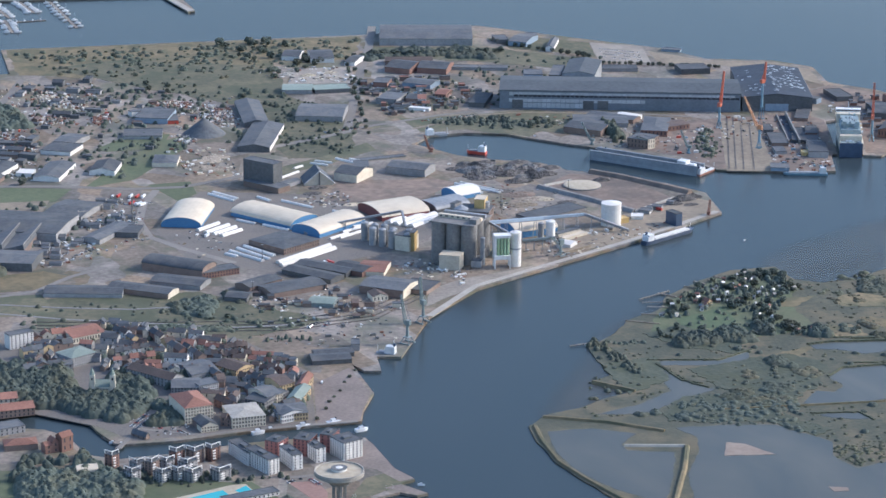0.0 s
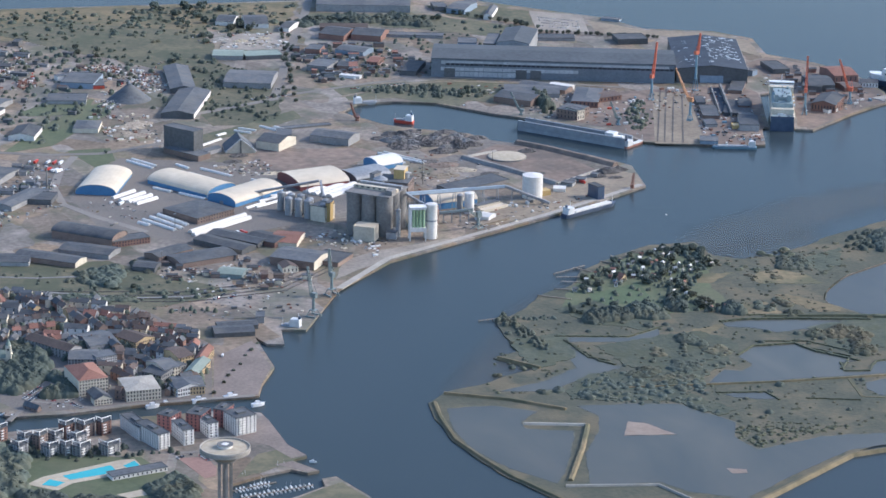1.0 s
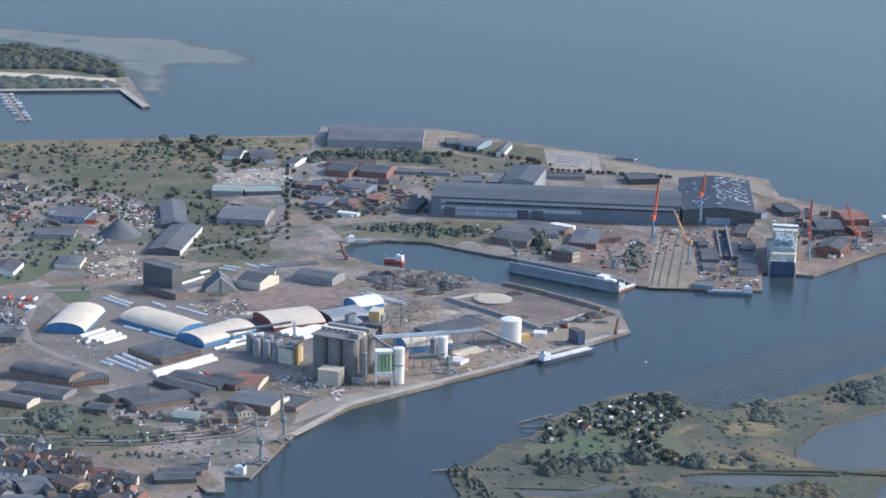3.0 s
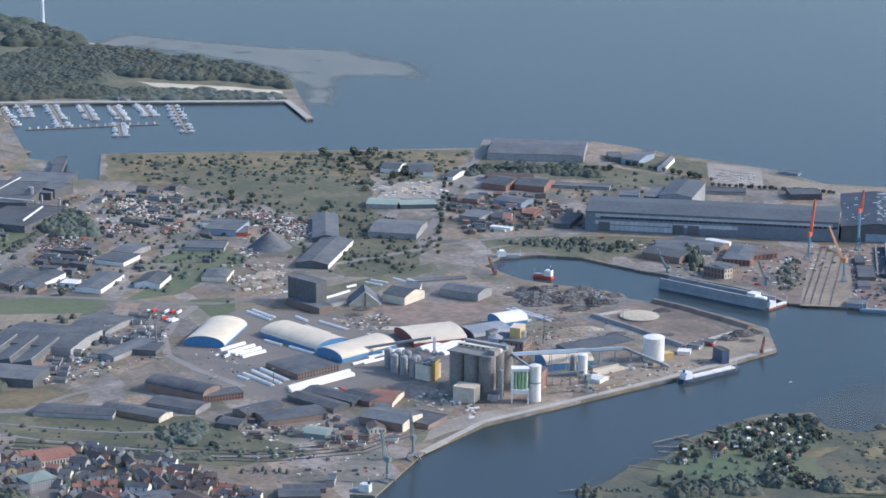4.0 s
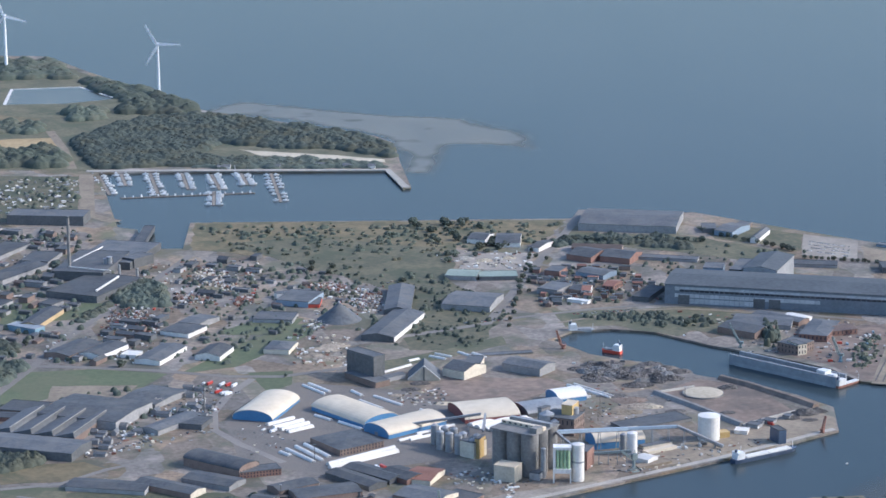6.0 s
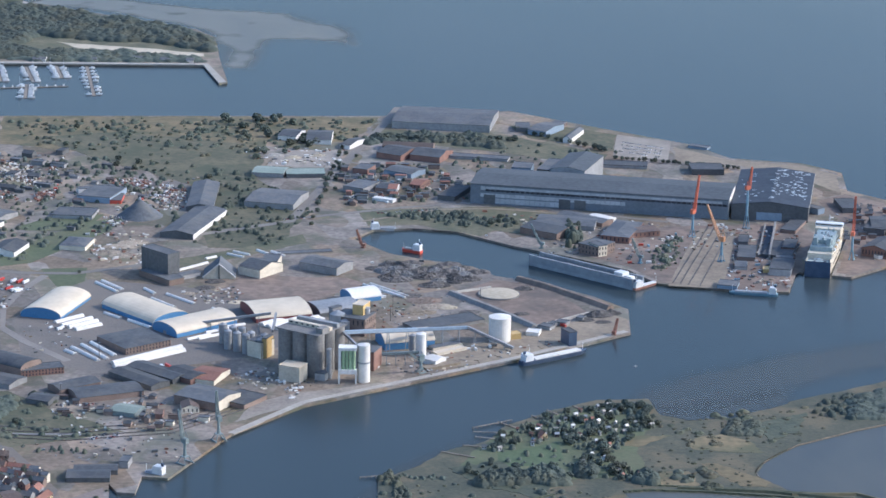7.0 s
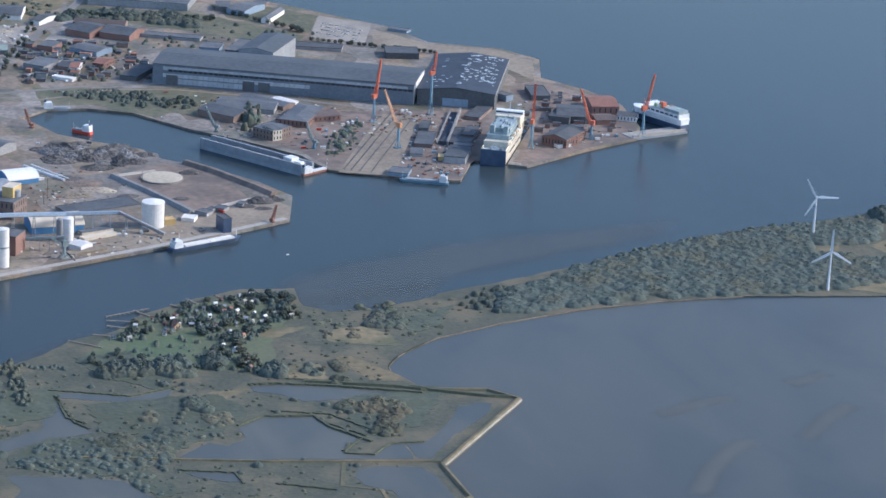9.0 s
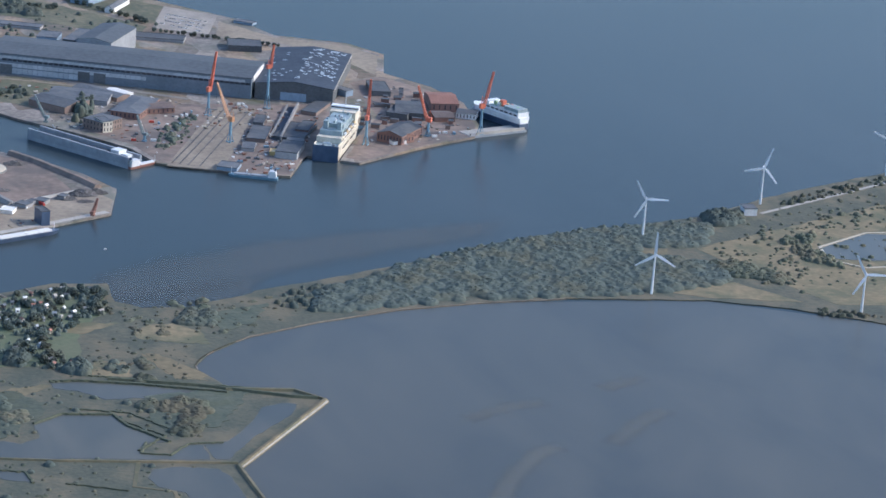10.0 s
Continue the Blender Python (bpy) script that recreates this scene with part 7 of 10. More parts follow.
# ferry in the dry dock: dark stern towards the channel, white upper works behind
a, b = Vector((*(172.6, 96.2), 0)), Vector((*(206.4, 171.0), 0))
way = (b - a).normalized()
fm = Matrix.Translation((a.x, a.y, 0)) @ Matrix.Rotation(math.atan2(way.y, way.x), 4, "Z")
fl = 58.0
ferry = thing("ferry", fm, "ferry in dry dock with dark stern and cream sides", "ship")
part("hull", hull(fl, 13.0, 7.0, 0.25, 0.02), CREAMWALL, ferry)
part("stern_door", box(-0.25, -6.0, -0.3, 0.0, 6.0, 7.6), SHIPBLUE, ferry, "dark blue stern door")
part("deck", box(0.4, -5.4, 7.0, fl * 0.78, 5.4, 7.15), FERRYDECK, ferry)
part("upper_deck", box(6.0, -5.8, 7.15, fl * 0.8, 5.8, 10.0), CREAMWALL, ferry)
part("upper_deck", box(10.0, -5.2, 10.0, fl * 0.82, 5.2, 12.2), FERRYDECK, ferry)
part("top_deck", box(16.0, -4.6, 12.2, fl * 0.7, 4.6, 14.0), FERRYDECK, ferry)
part("bow_house", box(fl * 0.62, -6.1, 10.0, fl * 0.82, 6.1, 14.6), CREAMWALL, ferry)
part("bow_rim", moved(join(*[beam((6.4 * math.cos(a), 6.4 * math.sin(a), 0.9), (6.4 * math.cos(a + 0.27), 6.4 * math.sin(a + 0.27), 0.9), 0.4, 1.8) for a in [-1.57 + 0.262 * k for k in range(12)]]), fl * 0.82, 0, 10.0), CREAMROOF, ferry)
part("fore_deck", moved(cyl(0, 0, 0, 3.0, 6.3, n=24), fl * 0.82, 0, 7.2), DIRT, ferry, "tan round fore deck")
br = part("bridge", box(fl * 0.70, -6.6, 14.6, fl * 0.76, 6.6, 16.2), SHIPWHITE, ferry)
part("bridge_window", box(fl * 0.70 - 0.06, -6.4, 15.1, fl * 0.70, 6.4, 15.7), GLASS, br)
for s in (-1, 1):
    part("funnel", box(12, s * 3.2 - 1.0, 12.2, 15.5, s * 3.2 + 1.0, 16.0), FERRYDECK, ferry)
    part("rail", box(0.5, s * 5.6 - 0.1, 7.15, 6.0, s * 5.6 + 0.1, 8.2), CREAMWALL, ferry)
rnd = random.Random(44)
for row_z, y in ((8.4, -5.8), (5.4, -6.5), (11.0, -5.2)):
    for k in range(12):
        if rnd.random() < 0.75:
            pane(ferry, 8 + k * 2.9, y, row_z, 2.0, 0.1, 0.7)
for k in range(6):
    part("lifeboat", box(12 + k * 4.2, -6.5, 10.1, 15.0 + k * 4.2, -5.7, 11.0), OCHREWALL if k % 2 else SHIPWHITE, ferry)
for k in range(26):
    x, y, s = rnd.uniform(11, fl * 0.62), rnd.uniform(-4.2, 4.2), rnd.uniform(0.3, 1.1)
    base = 14.0 if x > 16 else 12.2
    part("deck_gear", box(x, y, base, x + s * 1.6, y + s, base + rnd.uniform(0.3, 1.4)), rnd.choice((GREYSHEET, SHIPWHITE, FERRYDECK, CRANEBLUE)), ferry)
for k in range(8):
    x, y = rnd.uniform(1.0, 5.5), rnd.uniform(-4.5, 4.0)
    part("deck_gear", box(x, y, 7.15, x + rnd.uniform(0.5, 1.4), y + rnd.uniform(0.5, 1.6), 7.15 + rnd.uniform(0.3, 1.0)), rnd.choice((GREYSHEET, SHIPWHITE, DARKSHEET)), ferry)
part("mast", beam((fl * 0.73, 0, 16.2), (fl * 0.73, 0, 20.0), 0.25), SHIPWHITE, ferry)

# white ship and pontoon at the pier end
a, b = (283.6, 150.8), (266.8, 183.0)
m, l = site(a, b, 0)
ship = thing("passenger_ship", m, "white passenger ship with a dark lower hull lying at the pier", "ship")
part("hull", hull(l, 8.0, 3.0), SHIPBLUE, ship)
part("upper_hull", moved(hull(l * 0.99, 8.1, 3.0, z0=0.0), 0, 0, 3.0), SHIPWHITE, ship)
part("deckhouse", box(1.0, -3.6, 6.0, l * 0.7, 3.6, 8.2), SHIPWHITE, ship)
part("deck", box(1.2, -3.5, 8.2, l * 0.7, 3.5, 8.3), FERRYDECK, ship)
part("upper_deck", box(1.6, -3.2, 8.3, l * 0.32, 3.2, 9.8), FERRYDECK, ship)
br = part("bridge", box(l * 0.6, -3.8, 8.2, l * 0.68, 3.8, 9.8), SHIPWHITE, ship)
part("bridge_window", box(l * 0.68, -3.6, 8.8, l * 0.68 + 0.06, 3.6, 9.4), GLASS, br)
part("funnel", box(l * 0.4, -1.2, 8.2, l * 0.46, 1.2, 11.2), CRANERED, ship)
for k in range(7):
    part("window", box(2 + k * 3.2, 3.6, 6.6, 4.2 + k * 3.2, 3.66, 7.4), GLASS, ship)
    part("lifeboat", box(3 + k * 3.0, -4.0, 8.2, 5.0 + k * 3.0, -3.2, 8.9), SHIPWHITE if k % 2 else OCHREWALL, ship)
rnd = random.Random(61)
for k in range(16):
    x, y = rnd.uniform(2, l * 0.68), rnd.uniform(-2.8, 2.0)
    part("deck_gear", box(x, y, 8.3, x + rnd.uniform(0.5, 1.6), y + rnd.uniform(0.4, 1.2), 8.3 + rnd.uniform(0.4, 2.0)), rnd.choice((GREYSHEET, SHIPWHITE, CRANERED, PALEGREEN)), ship)
a, b = (252.0, 134.8), (283.8, 146.5)
m, l = site(a, b, 0)
pon = thing("pontoon", m, "low pale pontoon moored at the pier", "pontoon")
part("hull", box(0, 0, -0.5, l, 10.0, 1.1), SHIPGREY, pon)
part("deck", box(0.3, 0.3, 1.1, l - 0.3, 9.7, 1.25), CONCRETE, pon)
part("wall", box(4.0, 0.4, 1.25, l - 1, 0.9, 2.4), CONCRETE, pon)
for x in (0.6, l - 0.8):
    part("bollard", cyl(x, 0.6, 1.25, 2.2, 0.25, n=8), STEEL, pon)

# gear, plates and sheds crowding the shipyard quays
for a, b, c, h, w, r in (((141.7, 126.3), (150.1, 123.5), (159.2, 145.1), 1.6, BROWNWALL, DARKROOF), ((136.2, 109.9), (141.8, 108.4), (146.2, 118.9), 1.4, GREYWALL, GREYROOF), ((167.5, 139.1), (173.2, 136.5), (179.8, 152.5), 2.2, BRICK, DARKROOF),
                       ((150.0, 153.3), (154.6, 151.8), (160.3, 165.1), 1.6, DARKSHEET, DARKROOF), ((157.0, 113.8), (164.5, 111.1), (168.8, 122.7), 2.4, DARKSHEET, GREYROOF), ((218.0, 166.0), (227.3, 160.9), (235.4, 179.8), 3.4, DARKSHEET, DARKROOF), ((220.8, 208.2), (230.5, 207.3), (238.7, 227.6), 2.4, DARKSHEET, DARKROOF)):
    H(a, b, c, h, w, r, "low dark dockside workshop building", roof="flat", category="workshop", name="workshop")

# ---- the works and yards inland ----
H((-284.5, 311.6), (-258.0, 294.8), (-240.6, 339.0), 3.4, DARKSHEET, DARKROOF, "large dark flat-roofed power station", roof="flat", category="power station", name="power_station")
H((-281.5, 349.7), (-254.2, 341.2), (-239.9, 390.3), 5.0, DARKSHEET, DARKROOF, "dark boiler house", roof="flat")
H((-269.7, 378.7), (-239.3, 366.8), (-228.4, 416.9), 4.0, DARKSHEET, GREYROOF, "grey plant hall", roof="flat")
H((-243.6, 377.1), (-237.0, 370.5), (-233.6, 389.3), 5.0, DARKSHEET, GREYROOF, "small dark plant block", roof="flat")
cx, cy = (-272.1, 357.4)
st = thing("chimney_stack", pose(cx, cy, LAND), "tall slim grey concrete chimney", "chimney")
part("shaft", cyl(0, 0, 0, 32.5, 1.0, 0.75, 20), DARKCONC, st)
part("cap", cyl(0, 0, 32.5, 33.3, 0.85, 0.85, 20), DARKSHEET, st)
cx, cy = (-212.1, 78.2)
st = thing("chimney_stack", pose(cx, cy, LAND), "thin dark works chimney", "chimney")
part("shaft", cyl(0, 0, 0, 12.0, 0.45, 0.35, 12), DARKCONC, st)
part("cap", cyl(0, 0, 12.0, 12.4, 0.42, 0.42, 12), STEEL, st)
cx, cy = (-136.0, 242.3)
st = thing("conical_store", pose(cx, cy, LAND), "grey conical storage dome with a lamp-shaped cap", "store")
part("cone", cyl(0, 0, 0.0, 8.6, 11.5, 0.6, 36), GREYROOF, st)
part("cap", cyl(0, 0, 8.6, 9.6, 0.8, 0.5, 12, 0.4), GREYSHEET, st)
# Low dark block laid over the dark band along the inlet's quay.
H((-237.1, 415.5), (-231.1, 414.5), (-233.2, 465.5), 3.0, DARKSHEET, DARKROOF, "dark pump house beside the water inlet", roof="flat")
# pipes and sloping galleries of the power station
for pa, pb, za, zb, w in (((-272.2, 354.8), (-250.2, 341.9), 6.0, 6.0, 0.5), ((-258.2, 306.0), (-246.0, 334.6), 4.0, 4.5, 0.8), ((-301.5, 311.8), (-286.2, 316.9), 1.2, 1.2, 0.6), ((-269.9, 370.5), (-253.6, 403.9), 5.2, 5.2, 0.5)):
    gallery((pa[0], pa[1], za), (pb[0], pb[1], zb), w, w, WHITEWALL, "white pipe bridge of the power station", 2)
for q, rr, hh in (((-250.4, 361.9), 1.6, 9.0), ((-252.5, 362.2), 1.2, 8.0), ((-245.3, 350.3), 0.7, 7.0), ((-235.8, 348.8), 0.8, 5.0)):
    silo_at(q, rr, hh, SILOSTEEL, "grey steel vessel of the power station", cone=0.4)
H((-273.8, -20.9), (-241.7, -32.1), (-238.2, -20.4), 1.8, GREYWALL, DARKROOF, "long low dark-roofed range by the lane", roof="gable", rh=0.8, along="x")
# saw-tooth works
a, b = (-306.6, 59.4), (-269.9, 43.2)
m, l = site(a, b)
d = depth(a, b, (-252.4, 75.5))
saw = thing("works", m, "works with a grey saw-tooth roof", "factory")
part("wall", box(0, 0, 0, l, d, 3.0), BROWNWALL, saw)
for k in range(4):
    y = 0.0
    x0, x1 = l * k / 4, l * (k + 1) / 4
    sec = [(x0, 3.01), (x1, 3.01), (x1 - 0.6, 5.4)]
    part("roof_bay", extrude(sec, 0, d), GREYROOF, saw)
    part("rooflight", box(x1 - 0.35, 0.6, 3.4, x1 - 0.25, d - 0.6, 4.9), DARKSHEET, saw)
    part("ridge_cap", beam((x1 - 0.6, 0, 5.45), (x1 - 0.6, d, 5.45), 0.4, 0.14), CONCRETE, saw)
H((-315.2, 39.4), (-271.2, 18.3), (-270.0, 39.8), 3.6, DARKSHEET, GREYROOF, "long dark range before the works", roof="gable", rh=1.0, along="x")
H((-286.4, 80.9), (-251.8, 61.2), (-240.1, 93.7), 4.0, GREYWALL, DARKROOF, "broad dark-roofed works hall", roof="gable", rh=1.0, along="x")
H((-304.0, 94.7), (-286.3, 87.3), (-278.3, 101.7), 2.4, BROWNWALL, DARKROOF, "dark-roofed works", roof="flat")
H((-314.1, 87.2), (-296.5, 82.5), (-295.1, 91.4), 1.8, BRICK, DARKROOF, "long low brick shed", roof="gable", rh=0.8)
H((-335.2, 72.7), (-326.0, 69.4), (-319.2, 89.8), 2.4, BRICK, DARKROOF, "dark-roofed shed with a red brick side", roof="gable", rh=1.2, along="y")
H((-352.0, 20.5), (-324.2, 6.5), (-313.5, 36.6), 2.2, BRICK, DARKROOF, "long brick range", roof="gable", rh=1.0)
H((-212.3, 175.5), (-200.4, 170.4), (-192.3, 188.2), 2.4, WHITEWALL, DARKROOF, "white-sided hall with a dark roof", roof="gable", rh=1.6, along="y")
H((-241.2, 172.8), (-229.3, 166.7), (-215.7, 194.2), 2.2, WHITEWALL, GREYROOF, "grey-roofed hall with a long white side", roof="gable", rh=0.9, along="y")
H((-178.7, 181.7), (-166.6, 177.6), (-162.0, 194.2), 2.2, CREAMWALL, GREYROOF, "pale hipped house", roof="hip", rh=1.2)
H((-165.9, 276.0), (-149.7, 268.5), (-145.0, 292.4), 3.0, BLUEGREY, GREYROOF, "blue-grey hall with a white fascia", roof="flat")
H((-149.7, 268.5), (-143.9, 267.5), (-140.8, 281.8), 1.8, SHIPRED, GREYROOF, "bright red annex", roof="flat")
H((-164.4, 290.6), (-145.3, 295.0), (-144.2, 299.9), 2.6, WHITEWALL, GREYROOF, "white fascia range", roof="flat")
H((-180.1, 242.4), (-160.4, 236.9), (-155.9, 252.6), 1.8, GREYWALL, GREYROOF, "low grey range", roof="flat")
H((-217.8, 240.4), (-208.3, 233.1), (-202.5, 253.1), 2.2, GREYWALL, GREYROOF, "low grey-roofed hall", roof="gable", rh=0.9)
H((-227.3, 224.9), (-213.7, 215.9), (-206.8, 232.9), 2.2, WHITEWALL, DARKROOF, "low white-fronted hall", roof="flat")
H((-303.3, 246.3), (-289.2, 234.9), (-288.0, 243.8), 2.6, CRANEBLUE, SHIPGREY, "bright blue-sided shed", roof="flat")
H((-297.6, 247.7), (-287.7, 243.8), (-278.4, 277.4), 2.4, OCHREWALL, DARKROOF, "dark-roofed hall with an ochre wall", roof="gable", rh=1.4, along="y")
H((-321.0, 349.6), (-308.9, 341.1), (-296.4, 385.8), 2.6, GREYWALL, DARKROOF, "dark-roofed works hall", roof="gable", rh=1.0, along="y")
H((-335.8, 326.3), (-320.8, 317.5), (-319.5, 346.7), 3.2, DARKSHEET, DARKROOF, "dark works hall", roof="flat")
H((-317.7, 292.3), (-308.3, 287.1), (-306.5, 302.7), 2.0, GREYWALL, DARKROOF, "dark shed", roof="flat")
H((-288.4, 291.2), (-281.2, 286.3), (-279.5, 298.3), 2.0, GREYWALL, DARKROOF, "dark shed", roof="flat")
H((-333.4, 270.9), (-325.6, 263.8), (-323.4, 281.2), 2.0, GREYWALL, DARKROOF, "dark shed", roof="gable", rh=1.0)
H((-356.9, 245.9), (-337.0, 231.4), (-334.5, 253.7), 2.8, BRICK, DARKROOF, "dark brick range", roof="gable", rh=1.2)
H((-284.4, 190.3), (-272.3, 182.0), (-263.1, 210.6), 2.4, BROWNWALL, DARKROOF, "dark-roofed brick hall", roof="gable", rh=1.0, along="y")
H((-267.5, 187.6), (-257.3, 180.6), (-248.1, 203.8), 2.4, WHITEWALL, DARKROOF, "dark-roofed hall with a white edge", roof="gable", rh=1.0, along="y")
H((-247.5, 184.3), (-240.3, 181.0), (-238.8, 189.3), 1.6, WHITEWALL, WHITE, "white-roofed shed", roof="flat")
H((-249.8, 104.6), (-233.7, 92.7), (-225.5, 119.9), 2.2, GREYWALL, GREYROOF, "wide grey hall", roof="gable", rh=0.9)
H((-240.7, 57.6), (-233.6, 51.2), (-222.3, 81.6), 2.2, GREYWALL, GREYROOF, "grey shed with a pale edge", roof="gable", rh=0.9, along="y")
H((-233.2, 100.1), (-229.4, 99.5), (-227.8, 108.7), 2.6, CREAMWALL, CREAMROOF, "small cream block", roof="flat")
H((-226.6, 62.5), (-214.4, 57.0), (-212.1, 70.9), 2.2, DARKSHEET, DARKROOF, "dark shed with rails of pipes", roof="flat")
H((-376.0, 441.5), (-347.0, 429.4), (-331.7, 471.3), 3.4, WHITEWALL, GREYROOF, "long white-gabled hall", roof="gable", rh=1.0, along="y")
H((-368.6, 411.7), (-340.0, 395.8), (-324.9, 440.3), 2.8, WHITEWALL, DARKROOF, "dark-roofed hall", roof="gable", rh=1.0, along="y")
H((-327.7, 404.9), (-313.5, 397.0), (-302.4, 436.5), 2.2, GREYWALL, DARKROOF, "dark-roofed hall", roof="flat")
H((-308.8, 493.7), (-264.1, 483.1), (-261.9, 501.6), 5.5, DARKSHEET, GREYROOF, "long dark range behind the marina", roof="flat")
H((-342.4, 358.4), (-327.1, 348.0), (-324.2, 370.0), 2.2, GREYWALL, DARKROOF, "dark shed with a white edge", roof="flat")
H((-299.5, 389.1), (-284.0, 383.8), (-280.4, 408.4), 2.2, GREYWALL, DARKROOF, "dark shed", roof="flat")
H((-112.5, 248.7), (-99.0, 246.5), (-84.9, 297.3), 2.4, DARKSHEET, GREYROOF, "long dark shed with a worn grey roof", roof="gable", rh=1.6, along="y")
shed = H((-129.2, 199.5), (-113.7, 192.6), (-98.1, 242.7), 2.6, DARKSHEET, GREYROOF, "long dark-fronted shed with a white long side", roof="gable", rh=1.6, along="y")
m, l = site((-129.2, 199.5), (-113.7, 192.6))
d = depth((-129.2, 199.5), (-113.7, 192.6), (-98.1, 242.7))
# White face colours in the sunlight on the right-hand long side.
part("side_cladding", box(l + 0.02, 0.4, 0.2, l + 0.14, d - 0.4, 2.5), WHITEWALL, shed, "white face of the sunlit long side")
def gabled(a, b, c, h, rh, wall, top, end, label, **k):
    """A gabled shed along x, its sunlit far end coloured paler than its sides."""
    t = H(a, b, c, h, wall, top, label, roof="gable", rh=rh, along="x", **k)
    part("gable_face", moved(gable_wall(0.12, depth(a, b, c) - 0.1, h, rh, "x"), (Vector(b) - Vector(a)).length + 0.03, 0.05), end, t, "sunlit gable wall in a paler colour")
    return t


# rooms by the railway
H((-224.3, 5.8), (-202.1, -15.6), (-189.5, -10.2), 3.6, BROWNWALL, DARKROOF, "large brick works with a dark curved roof and pale gable", roof="arch", rh=2.0, along="x", storeys=1, bay=2.0, faces="r")
H((-201.7, -15.7), (-184.3, -12.3), (-183.6, -3.9), 2.6, BRICK, GREYROOF, "brick annex with rows of windows", roof="flat", storeys=2, bay=1.3, faces="fr")
# Brown walls hold the long sides' shade, cream gables the sunlight.
gabled((-246.0, -20.9), (-223.4, -40.0), (-215.9, -32.9), 2.2, 1.0, BROWNWALL, DARKROOF, CREAMWALL, "long dark-roofed shed with a cream gable", storeys=1, bay=1.2, faces="r")
H((-226.2, -17.4), (-207.1, -31.8), (-196.0, -24.6), 2.0, GREYWALL, DARKROOF, "long dark shed", roof="gable", rh=0.9, along="x")
H((-166.4, -18.2), (-150.4, -40.4), (-144.4, -31.8), 2.0, DARKSHEET, DARKROOF, "long dark goods shed", roof="gable", rh=0.9, along="x")
H((-158.7, -11.5), (-141.1, -32.6), (-135.2, -23.9), 2.0, DARKSHEET, DARKROOF, "long dark goods shed", roof="gable", rh=0.9, along="x")
gabled((-180.4, -52.7), (-153.7, -46.2), (-152.1, -31.7), 2.2, 0.9, BROWNWALL, DARKROOF, CREAMWALL, "low dark range with a cream gable")
gabled((-187.2, -41.4), (-170.2, -32.4), (-169.2, -20.9), 2.2, 1.0, BROWNWALL, DARKROOF, CREAMWALL, "cream-gabled workshops")
H((-144.7, -21.6), (-134.0, -34.3), (-127.3, -22.3), 2.2, BRICK, DARKROOF, "brick goods shed", roof="gable", rh=1.0, along="x")
H((-135.6, -30.6), (-124.6, -36.5), (-115.7, -21.6), 2.0, CREAMWALL, REDROOF, "row of red-roofed houses with cream fronts", roof="gable", rh=1.0, along="x")
gabled((-142.5, -57.0), (-126.8, -70.3), (-116.8, -56.6), 3.6, 1.2, BROWNWALL, GREYROOF, CREAMWALL, "grey-roofed hall with a brown-cream gable")
H((-140.4, -70.3), (-133.6, -70.3), (-131.1, -62.1), 2.2, CREAMWALL, BROWNROOF, "cream gabled house", roof="gable", rh=1.2, along="y", storeys=1)
H((-125.5, -59.4), (-115.5, -68.3), (-105.9, -55.9), 1.8, BROWNWALL, DARKROOF, "dark quay shed", roof="flat")
H((-168.9, -68.1), (-159.3, -73.6), (-155.5, -64.3), 1.8, CRANEGREY, GREENROOF, "green-roofed shed", roof="gable", rh=0.8, along="x")
H((-200.8, -49.4), (-192.3, -54.6), (-189.3, -45.8), 1.8, DARKSHEET, DARKROOF, "dark railway shed", roof="gable", rh=0.8, along="x")
H((-151.4, -75.5), (-148.6, -76.1), (-146.5, -70.4), 2.0, BRICK, BROWNROOF, "small brick house", roof="gable", rh=1.0)
H((-189.0, -143.9), (-173.1, -145.8), (-170.4, -136.3), 1.7, DARKSHEET, DARKROOF, "long low dark roofed quay shed", roof="gable", rh=0.7, along="x")
H((-185.8, -136.8), (-169.7, -138.0), (-168.2, -131.0), 1.7, DARKSHEET, DARKROOF, "long low dark roofed quay shed", roof="gable", rh=0.7, along="x")
H((-168.8, -130.8), (-165.5, -131.8), (-162.4, -125.2), 2.6, GREYWALL, GREYROOF, "small grey quay house", roof="flat")

# ---- old town ----
H((-253.9, -195.1), (-242.7, -194.0), (-239.3, -175.3), 6.2, CREAMWALL, REDROOF, "cream five-storey block with a red tiled roof", roof="hip", rh=2.2, storeys=5, bay=1.1)
H((-238.3, -205.6), (-225.4, -205.7), (-222.3, -190.4), 4.2, CREAMWALL, CONCRETE, "cream three-storey block with a pale mansard roof", roof="hip", rh=0.9, storeys=3, bay=1.1)
H((-250.5, -206.3), (-243.8, -205.8), (-242.7, -199.8), 2.2, CREAMWALL, DARKROOF, "cream gabled house with a dark roof", roof="gable", rh=1.6, along="y", storeys=2, bay=1.0)
H((-251.6, -197.1), (-250.2, -205.1), (-245.6, -196.3), 2.6, BROWNWALL, DARKROOF, "brown house", roof="gable", rh=1.4, along="x")
H((-240.8, -164.7), (-232.6, -163.1), (-231.4, -155.2), 3.6, WHITEWALL, GREYROOF, "white banded block", roof="flat", storeys=4, bay=0.9)
H((-251.2, -161.6), (-240.8, -164.7), (-238.5, -153.0), 3.0, GREYWALL, GREYROOF, "grey block", roof="gable", rh=1.2, storeys=3, bay=1.2)
H((-219.8, -204.2), (-208.6, -205.0), (-205.6, -192.2), 3.0, OCHREWALL, GREYROOF, "ochre house row by the canal", roof="gable", rh=1.2, storeys=2, bay=1.1)
